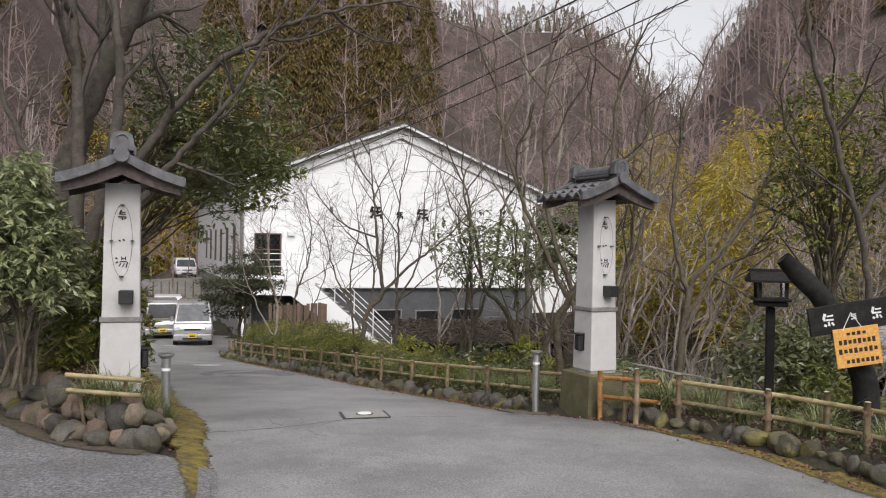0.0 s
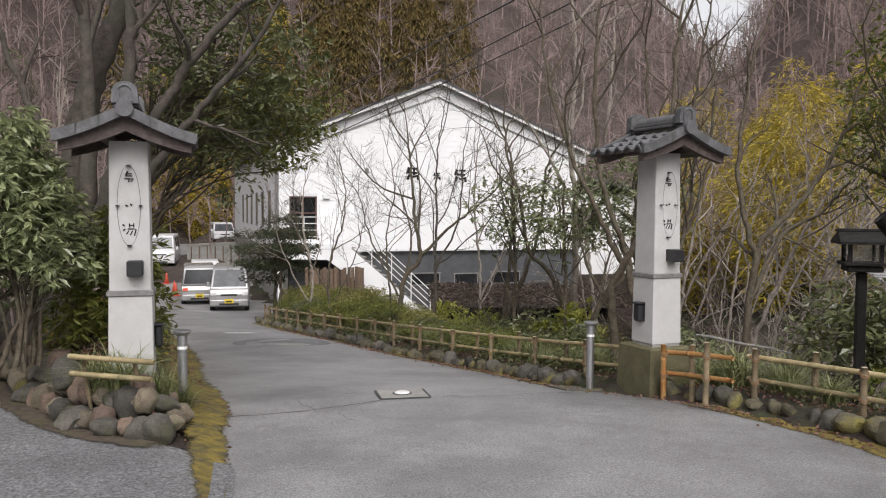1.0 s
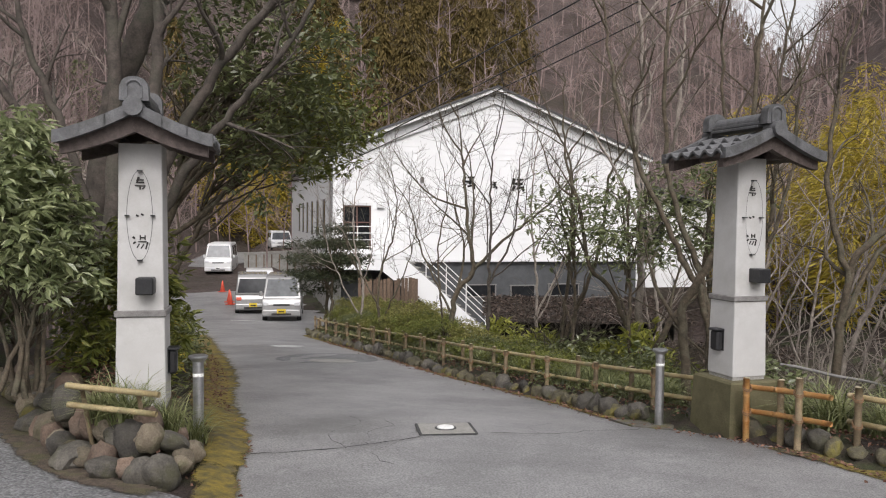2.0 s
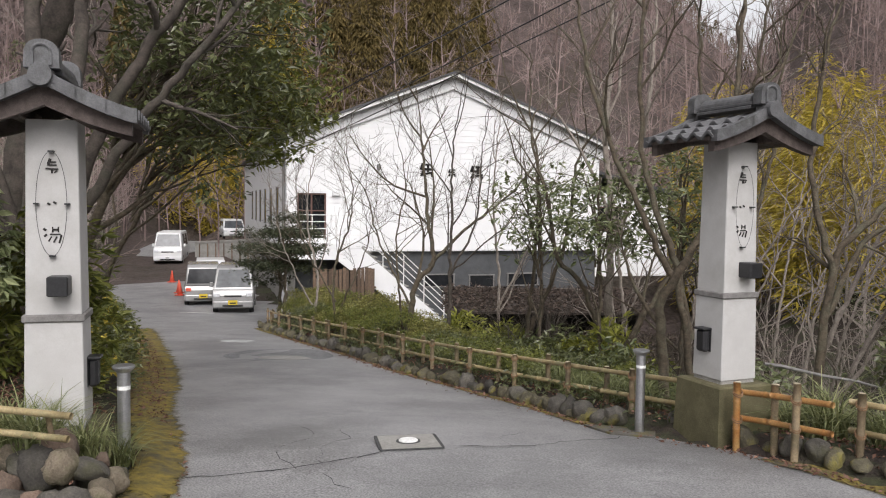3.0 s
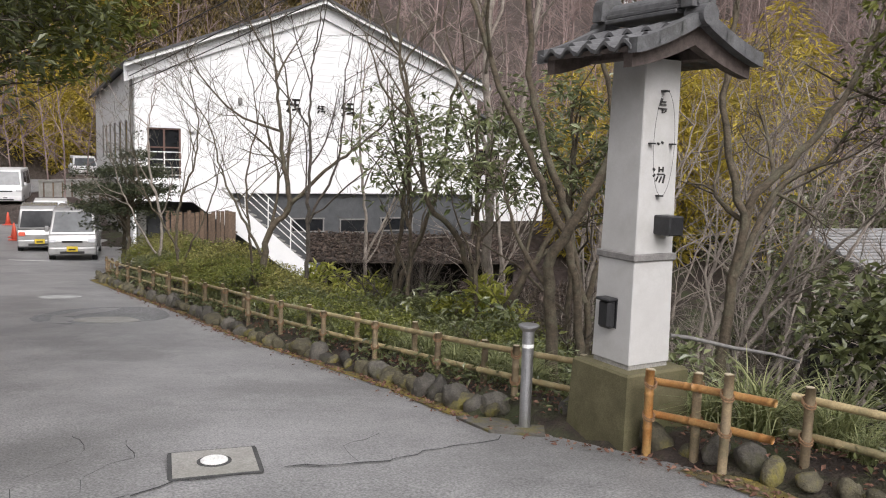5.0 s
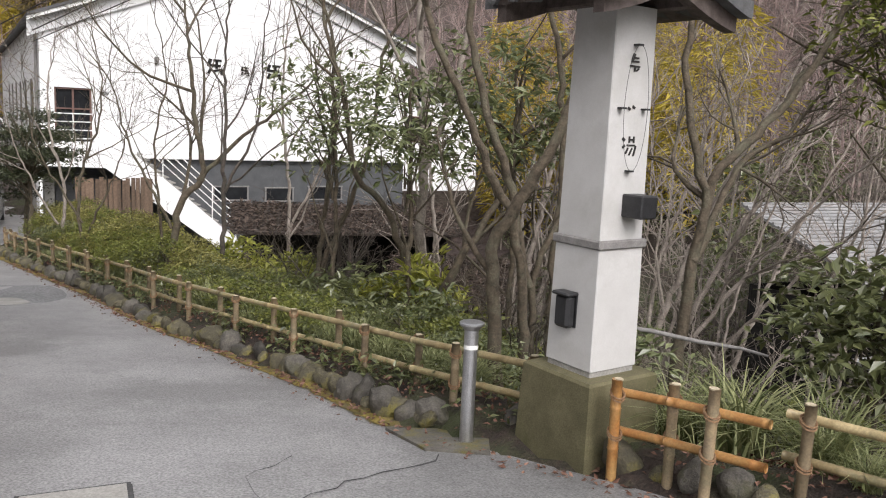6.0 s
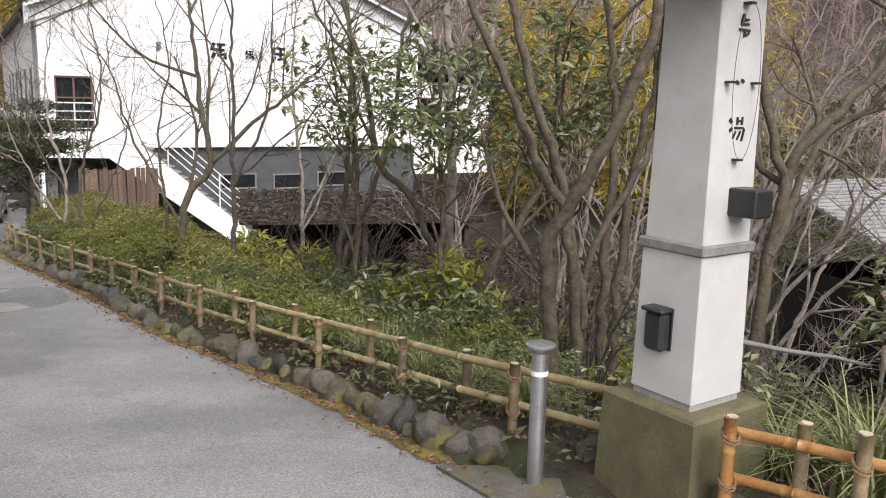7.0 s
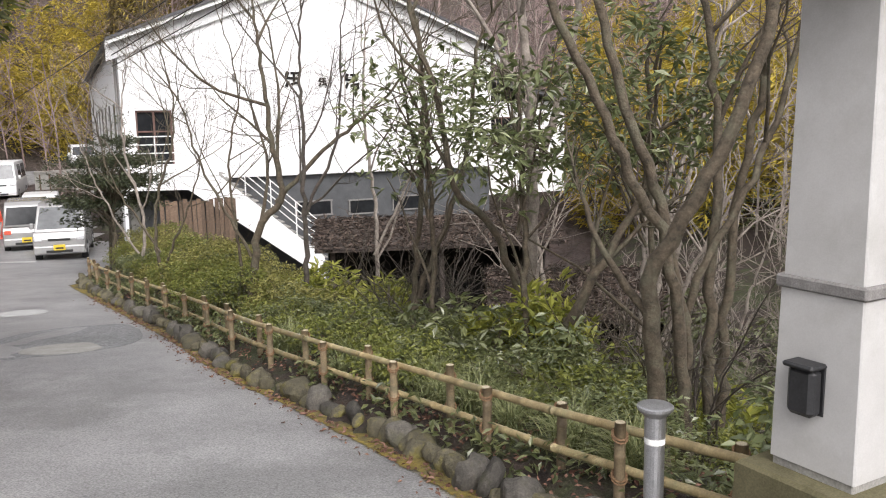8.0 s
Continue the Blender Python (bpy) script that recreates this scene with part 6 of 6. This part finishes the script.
crack([(-1.5, 8.05), (-1.75, 8.5), (-1.6, 9.1), (-1.85, 9.6)], 0.006, 6)
crack([(-1.1, 8.35), (-1.25, 7.9), (-1.0, 7.5)], 0.005, 7)

# ---- lantern, signboard ----
PANE = mat("clear_pane", (0.8, 0.8, 0.8), (0.85, 0.85, 0.85), 2, 0.05, 0)
PANE.node_tree.nodes["Principled BSDF"].inputs["Transmission Weight"].default_value = 1.0
lan = thing("lantern_post", pose(3.45, 8.6, -0.25, 0, 0, -12), "dark wooden lantern on a post behind the fence", "lantern")
part("post", Shape().box((0, 0, 0.45), (0.085, 0.085, 1.6), bevel=0.01), CHAR, lan)
cage = part("cage", Shape().box((0, 0, 1.285), (0.30, 0.30, 0.05), bevel=0.008), CHAR, lan)
part("tray", Shape().box((0, 0, 1.33), (0.36, 0.36, 0.03), bevel=0.006), CHAR, cage)
for x in (-0.13, 0.13):
    for y in (-0.13, 0.13):
        part("corner_post", Shape().box((x, y, 1.425), (0.035, 0.035, 0.17)), CHAR, cage)
for x, y, w, d in ((0, -0.125, 0.22, 0.008), (0, 0.125, 0.22, 0.008), (-0.125, 0, 0.008, 0.22), (0.125, 0, 0.008, 0.22)):
    part("pane", Shape().box((x, y, 1.425), (w, d, 0.155)), PANE, cage)
roofs = Shape()
roofs.add([(-0.23, -0.22, 1.51), (0.23, -0.22, 1.51), (0.23, 0.22, 1.51), (-0.23, 0.22, 1.51), (-0.23, -0.22, 1.535), (0.23, -0.22, 1.535), (0.23, 0.22, 1.535), (-0.23, 0.22, 1.535), (-0.21, 0, 1.63), (0.21, 0, 1.63)],
          [(3, 2, 1, 0), (0, 1, 5, 4), (1, 2, 6, 5), (2, 3, 7, 6), (3, 0, 4, 7), (4, 5, 9, 8), (6, 7, 8, 9), (5, 6, 9), (7, 4, 8)])
part("roof", roofs, CHAR, lan, "pitched dark wooden roof")
part("ridge", Shape().box((0, 0, 1.635), (0.46, 0.05, 0.03), bevel=0.006), CHAR, lan)

log = Shape().tube([(3.30, 7.95, 1.52), (3.45, 7.93, 1.36), (3.62, 7.92, 1.2), (3.95, 7.95, 0.8), (4.15, 8.0, 0.3), (4.2, 8.0, -0.6)], [0.075, 0.1, 0.1, 0.11, 0.12, 0.13], 12)
log_ob = new("sign_trunk", log.mesh("sign_trunk", CHAR, True))
tagged(log_ob, "leaning dark sawn trunk that carries a signboard", "tree trunk")
board = thing("signboard", pose(3.88, 7.78, 0.98, 0, -10, 0), "slanting dark wooden signboard with white brush marks", "sign")
part("board", Shape().box((0, 0, 0), (0.80, 0.035, 0.27), bevel=0.006), CHAR, board)
for cx, s in ((-0.22, 1.2), (0.02, 0.6), (0.24, 1.1)):
    for dx, dz, w, h, a in ((-0.03, 0.03, 0.02, 0.05, 20), (0.015, 0.03, 0.05, 0.012, 0), (0, 0.0, 0.08, 0.014, 3), (0.0, -0.03, 0.015, 0.035, 0), (0.03, -0.035, 0.015, 0.03, -30), (-0.03, -0.04, 0.02, 0.02, 30)):
        part("brush_stroke", Shape().box((cx + dx * s, -0.020, dz * s), (w * s, 0.006, h * s), pose(0, 0, 0, 0, a, 0)), WHITEPAINT, board)
note = thing("notice_board", pose(3.93, 7.735, 0.70, 0, -9, 0), "orange paper notice hung by string from the signboard", "notice")
part("sheet", Shape().box((0, 0, 0), (0.43, 0.012, 0.37), bevel=0.003), PAPER, note)
for k, (dx, dz, w, h) in enumerate(((0.0, 0.13, 0.20, 0.035), (0.0, 0.055, 0.36, 0.05), (0.0, -0.03, 0.38, 0.05), (0.03, -0.13, 0.32, 0.045))):
    n = int(w / 0.045)
    for i in range(n):
        part("writing_bar", Shape().box((dx - w / 2 + (i + 0.5) * w / n, -0.008, dz), (w / n * 0.62, 0.004, h * (0.7 + 0.3 * ((i * 7 + k) % 3) / 2))), INK, note)
st = Shape().tube([(-0.12, -0.005, 0.17), (-0.03, -0.02, 0.33), (0.06, -0.005, 0.18)], 0.005, 5)
part("string", st, WHITEPAINT, note)

# ---- parked vehicles ----
def soften(me, width):
    """Rounds the outer edges of a pressed-steel shell."""
    bm = bmesh.new()
    bm.from_mesh(me)
    bmesh.ops.remove_doubles(bm, verts=bm.verts, dist=0.002)
    edges = [e for e in bm.edges if len(e.link_faces) == 2 and e.calc_face_angle(0) > 0.35]
    bmesh.ops.bevel(bm, geom=edges, offset=width, offset_type="OFFSET", segments=3, profile=0.5, affect="EDGES", clamp_overlap=True)
    for f in bm.faces:
        f.smooth = True
    bm.to_mesh(me)
    bm.free()
    me.set_sharp_from_angle(angle=0.7)


def vehicle(name, x, y, z, turn, L, Wd, H, paint, label, rear=False, bonnet=0.55, plate=YELLOW, group="parked vehicles"):
    """A boxy van: the front (or, with rear, the tail) faces its -y."""
    v = thing(name, pose(x, y, z, 0, 0, turn), label, "car", group)
    hw = Wd / 2
    y0, y1 = -L / 2, L / 2
    low = 0.22
    belt = H * 0.52
    prof_body = [(y0 + 0.05, low), (y0, low + 0.12), (y0, belt * 0.78), (y0 + 0.10, belt), (y1 - 0.03, belt), (y1, belt * 0.8), (y1, low + 0.1), (y1 - 0.05, low)]
    if rear:
        prof_cab = [(y0 + 0.04, belt), (y0 + 0.16, H - 0.12), (y0 + 0.3, H), (y1 - 1.1, H), (y1 - 0.55, belt)]
    else:
        prof_cab = [(y0 + 0.12 + bonnet * 0.35, belt), (y0 + 0.42 + bonnet * 0.75, H - 0.08), (y0 + 0.75 + bonnet * 0.75, H), (y1 - 0.25, H), (y1 - 0.06, H - 0.14), (y1 - 0.03, belt)]

    def hull(profile, w0, w1, z0, z1):
        """The side outline drawn across the width, narrowing with height."""
        n = len(profile)
        ring = []
        for sx in (-1, -0.96, 0.96, 1):
            for py, pz in profile:
                k = (pz - z0) / max(z1 - z0, 1e-6)
                wv = (w0 + (w1 - w0) * k) * sx
                c = 0 if abs(sx) < 1 else 0.04
                my, mz = (y0 + y1) / 2, (z0 + z1) / 2
                ring.append((wv, py + (my - py) * c * 0.6, pz + (mz - pz) * c))
        f = [tuple(range(n)), tuple(range(3 * n, 4 * n))[::-1]]
        for s in range(3):
            f += [(s * n + i, s * n + (i + 1) % n, (s + 1) * n + (i + 1) % n, (s + 1) * n + i) for i in range(n)]
        return Shape().add(ring, f)
    for nm, pr, w0, w1, z0, z1 in (("body", prof_body, hw * 0.98, hw, low, belt), ("cabin", prof_cab, hw * 0.97, hw * 0.84, belt, H)):
        me = hull(pr, w0, w1, z0, z1).mesh(nm, paint)
        heal(me)
        soften(me, 0.07)
        b = part(nm, me, paint, v)
    (ya, za), (yb, zb) = prof_cab[0], prof_cab[1]
    for a0, a1, inset, nm in ((0.10, 0.94, 0.015, "rear_window" if rear else "windscreen"),):
        p0, p1 = (ya + (yb - ya) * a0, za + (zb - za) * a0), (ya + (yb - ya) * a1, za + (zb - za) * a1)
        wa, wb = hw * 0.86, hw * 0.74
        s = Shape().add([(-wa, p0[0] - inset, p0[1]), (wa, p0[0] - inset, p0[1]), (wb, p1[0] - inset, p1[1]), (-wb, p1[0] - inset, p1[1]), (-wa, p0[0] + 0.02, p0[1]), (wa, p0[0] + 0.02, p0[1]), (wb, p1[0] + 0.02, p1[1]), (-wb, p1[0] + 0.02, p1[1])],
                        [(0, 1, 2, 3), (7, 6, 5, 4), (0, 4, 5, 1), (1, 5, 6, 2), (2, 6, 7, 3), (3, 7, 4, 0)])
        part(nm, s, GLASS_DARK if rear else CAR_GLASS, v)
    for sx in (-1, 1):
        zs0, zs1 = belt + 0.05, H - 0.16
        for q0, q1 in ((0.30, 0.56), (0.59, 0.92)):
            yy0, yy1 = y0 + L * q0, y0 + L * q1
            s = Shape()
            xa, xb = sx * (hw * 0.965 + 0.006), sx * (hw * 0.86 + 0.012)
            s.add([(xa, yy0, zs0), (xa, yy1, zs0), (xb, yy1 - 0.04, zs1), (xb, yy0 + 0.10, zs1), (xa - sx * 0.03, yy0, zs0), (xa - sx * 0.03, yy1, zs0), (xb - sx * 0.03, yy1 - 0.04, zs1), (xb - sx * 0.03, yy0 + 0.10, zs1)],
                  [(0, 1, 2, 3), (7, 6, 5, 4), (0, 4, 5, 1), (1, 5, 6, 2), (2, 6, 7, 3), (3, 7, 4, 0)])
            me = s.mesh("side_window", GLASS_DARK)
            heal(me)
            part("side_window", me, GLASS_DARK, v)
        part("tail_light" if rear else "headlight", Shape().box((sx * hw * 0.78, y0 + 0.02, belt * 0.80), (hw * 0.3, 0.09, 0.15), bevel=0.03), CONE if rear else CLEAR, v)
        if not rear:
            part("mirror", Shape().box((sx * (hw + 0.08), y0 + 0.75, belt + 0.14), (0.14, 0.09, 0.19), bevel=0.03), paint, v)
        for wy in (y0 + L * 0.17, y1 - L * 0.18):
            wheel = part("wheel", Shape().tube([(sx * (hw - 0.17), wy, 0.28), (sx * (hw - 0.005), wy, 0.28)], 0.28, 20), RUBBER, v)
            part("rim", Shape().tube([(sx * (hw - 0.02), wy, 0.28), (sx * (hw + 0.006), wy, 0.28)], 0.17, 14), STEEL, wheel)
    part("bumper", Shape().box((0, y0 - 0.01, 0.38), (Wd * 0.97, 0.12, 0.24), bevel=0.04), paint, v)
    part("air_intake", Shape().box((0, y0 - 0.065, 0.33), (Wd * 0.5, 0.03, 0.08), bevel=0.01), RUBBER, v)
    if not rear:
        part("grille", Shape().box((0, y0 - 0.008, belt * 0.76), (Wd * 0.42, 0.03, 0.07), bevel=0.01), RUBBER, v)
    plt = part("number_plate", Shape().box((0, y0 - 0.085, 0.45), (0.33, 0.02, 0.165)), plate, v)
    part("number_bar", Shape().box((0, y0 - 0.098, 0.43), (0.22, 0.006, 0.05)), INK, plt)
    return v


CAR_GLASS = mat("windscreen_glass", (0.05, 0.055, 0.06), (0.08, 0.085, 0.09), 1, 0.08, 0, fine=4)
vehicle("kei_van", -10.15, 33.6, road_z(32.6), 15, 3.4, 1.48, 1.72, SILVER, "silver boxy small van parked facing the lane")
vehicle("kei_car", -12.5, 36.6, road_z(36), 20, 3.4, 1.48, 1.70, SILVER, "silver small car parked with its tail to the lane", rear=True)
vehicle("kei_car", -13.6, 40.6, road_z(40), 20, 3.4, 1.48, 1.66, WHITECAR, "pale small car parked behind the silver one", rear=True)
vehicle("delivery_van", -21.0, 54.3, road_z(53), 16, 4.7, 1.72, 2.0, WHITECAR, "white delivery van standing on the lane", bonnet=0.3, plate=WHITEPAINT)
vehicle("car", -21.0, 66.5, -1.25, 24, 4.2, 1.7, 1.5, WHITECAR, "white car on the raised road", bonnet=1.1, plate=WHITEPAINT)


def cone(x, y):
    c = thing("traffic_cone", pose(x, y, lane_z(x, y) + 0.01), "orange-red plastic traffic cone", "traffic cone", "traffic cones")
    part("base", Shape().box((0, 0, 0.02), (0.38, 0.38, 0.035), bevel=0.01), CONE, c)
    part("cone", Shape().lathe([(0.13, 0.04), (0.03, 0.60), (0.02, 0.61)], 16), CONE, c, smooth=True)


cone(-17.0, 44.4)
cone(-14.9, 40.0)
cone(-14.5, 39.1)
line_ob = slab(Shape(), [(-11.6, 31.6), (-10.2, 31.3), (-10.2, 31.42), (-11.6, 31.72)])
tagged(new("parking_line", line_ob.mesh("parking_line", WHITEPAINT)), "worn white parking line on the asphalt", "road marking")

# ---- retaining wall with the raised road ----
wall = thing("retaining_wall", pose(-19.9, 55.5, -2.9, 0, 0, 6), "grey-brown ribbed retaining wall with a rail", "wall")
part("wall_face", Shape().prism([(0, 0), (6.5, 0), (6.5, 2.1), (0, 1.75)], 0, 0.35), CONCRETE, wall)
for k in range(12):
    part("wall_rib", Shape().box((0.3 + 0.53 * k, -0.03, 0.88 + 0.015 * k), (0.07, 0.06, 1.7)), PLANK, wall)
part("coping", Shape().prism([(0, 1.754), (6.5, 2.104), (6.5, 2.22), (0, 1.87)], -0.06, 0.4), CONCRETE, wall)

# ---- plank fence under the stair ----
pf = thing("plank_fence", pose(-6.95, 33.3, -2.8, 0, 0, 20.5), "weathered brown upright plank fence under the stair", "fence")
plank = Shape().box((0, 0, 0.95), (0.13, 0.025, 1.9), bevel=0.004).mesh("plank", PLANK)
pr = random.Random(2)
for k in range(17):
    part("plank", plank, PLANK, pf, at=pose(0.14 * k, pr.uniform(-0.01, 0.01), pr.uniform(-0.08, 0.05), 0, pr.uniform(-1, 1), 0))
for z in (0.35, 1.15):
    part("fence_rail", Shape().box((1.12, 0.03, z), (2.5, 0.035, 0.07)), PLANK, pf)

# ---- old sheds in the hollow ----
def shed(x, y, z, turn, w, d, h, roof_m, wall_m, label, pitch, ribs):
    s = thing("shed", pose(x, y, z, 0, 0, turn), label, "shed")
    for px in (-w / 2 + 0.1, 0, w / 2 - 0.1):
        for py in (-d / 2 + 0.1, d / 2 - 0.1):
            part("post", Shape().box((px, py, h / 2 - 0.6), (0.11, 0.11, h + 1.2)), OLDWOOD, s)
    part("back_wall", Shape().box((0, d / 2 - 0.05, h / 2 - 0.6), (w, 0.05, h + 1.2)), wall_m, s)
    for sx in (-1, 1):
        part("side_wall", Shape().box((sx * (w / 2 - 0.04), 0.15, h / 2 - 0.6), (0.05, d - 0.4, h + 1.2)), wall_m, s)
    roof = part("roof", Shape().prism([(-d / 2 - 0.3, h - 0.02), (d / 2 + 0.2, h + pitch), (d / 2 + 0.2, h + pitch + 0.05), (-d / 2 - 0.3, h + 0.04)], -w / 2 - 0.3, w / 2 + 0.3).mesh("roof", roof_m), roof_m, s, at=pose(0, 0, 0, 0, 0, 90) @ Matrix.Diagonal((1, -1, 1, 1)))
    run = math.hypot(d + 0.5, pitch)
    if roof_m is THATCH:
        g = np.random.RandomState(int(w * 10))
        q = g.uniform(0, 1, (5200, 2))
        at = np.stack([(q[:, 0] - 0.5) * (w + 0.7), -d / 2 - 0.36 + (d + 0.5) * q[:, 1], h + 0.05 + (pitch + 0.01) * q[:, 1] + 0.05 * g.uniform(0, 1, 5200)], 1)
        v, f = leaves(at, g.normal(0, 1, (5200, 3)) * np.array((1, 1, 0.25)), 0.16, 0.045, 9, 0.1)
        part("roof_litter", fast_mesh("roof_litter", v, f, ROOF_LITTER), ROOF_LITTER, s, "brown leaves and twigs on the roof")
    if ribs:
        a = math.degrees(math.atan2(pitch, d + 0.5))
        n = int(run / 0.16)
        rib = Shape().tube([(-w / 2 - 0.3, 0, 0), (w / 2 + 0.3, 0, 0)], 0.03, 6).mesh("roof_rib", roof_m)
        for k in range(n):
            q = (k + 0.5) / n
            part("roof_rib", rib, roof_m, s, at=pose(0, -d / 2 - 0.3 + (d + 0.5) * q, h + 0.05 + (pitch + 0.01) * q))
    return s


shed(1.3, 26.6, -3.95, 4, 5.2, 2.6, 2.6, THATCH, CHAR, "low dark open shed with a leaf-covered brown roof", 0.35, False)
shed(4.2, 22.6, -4.0, -8, 3.6, 1.8, 1.7, THATCH, CHAR, "low dark open shed with leaf litter on its roof", 0.6, False)
shed(13.5, 20.0, -4.05, 14, 6.5, 4.5, 2.35, PALEROOF, CHAR, "old hut with a pale corrugated sheet roof in the hollow", 1.7, True)
shed(11.6, 16.8, -4.45, 20, 3.0, 2.2, 1.75, PALEROOF, CHAR, "small outbuilding with a pale sheet roof", 0.45, True)

# ---- annex beside the house ----
an = thing("annex", HOUSE @ pose(W + 0.05, 4.0, 0), "low white annex with a dark roof beside the house", "house")
part("wall", Shape().box((3.0, 4.0, 0.2), (6.0, 8.0, 4.2)), SIDING, an)
part("roof", Shape().prism([(-0.05, 3.6), (6.6, 2.1), (6.6, 2.25), (-0.05, 3.75)], -0.6, 8.6), ROOFSHEET, an, "dark lean-to roof")
awin = part("window", Shape().box((2.6, -0.02, 1.0), (1.5, 0.03, 1.1)), GLASS_DARK, an)
part("frame", Shape().box((2.6, -0.04, 1.58), (1.6, 0.05, 0.06)).box((2.6, -0.04, 0.42), (1.6, 0.05, 0.06)).box((2.6, -0.04, 1.0), (0.05, 0.05, 1.1)), REDBROWN, awin)

# ---- a fallen pole on the slope ----
pole = Shape().tube([(2.5, 10.7, 0.08), (2.67, 10.71, 0.06), (3.05, 10.7, -0.02), (3.38, 10.68, -0.065), (3.6, 10.66, -0.12)], [0.016, 0.018, 0.016, 0.013, 0.01], 8)
tagged(new("fallen_pole", pole.mesh("fallen_pole", BANDWOOD, True)), "weathered grey pole lying across the undergrowth", "branch")

# ---- overhead cables ----
def cable(a, b, sag, r):
    pts = [(a[0] + (b[0] - a[0]) * s, a[1] + (b[1] - a[1]) * s, a[2] + (b[2] - a[2]) * s - sag * 4 * s * (1 - s)) for s in np.linspace(0, 1, 24)]
    tagged(new("overhead_cable", Shape().tube(pts, r, 5).mesh("overhead_cable", BLACK, True)), "thin black overhead cable running to the house", "cable", "overhead cables")


cable((-8.5, 34.35, 3.75), (15.8, 10.0, 11.6), 0.15, 0.02)
cable((-8.5, 34.35, 3.4), (15.8, 10.2, 10.9), 0.15, 0.018)
cable((-30.0, 75.0, 3.0), (10.0, 15.0, 10.0), 0.0, 0.03)
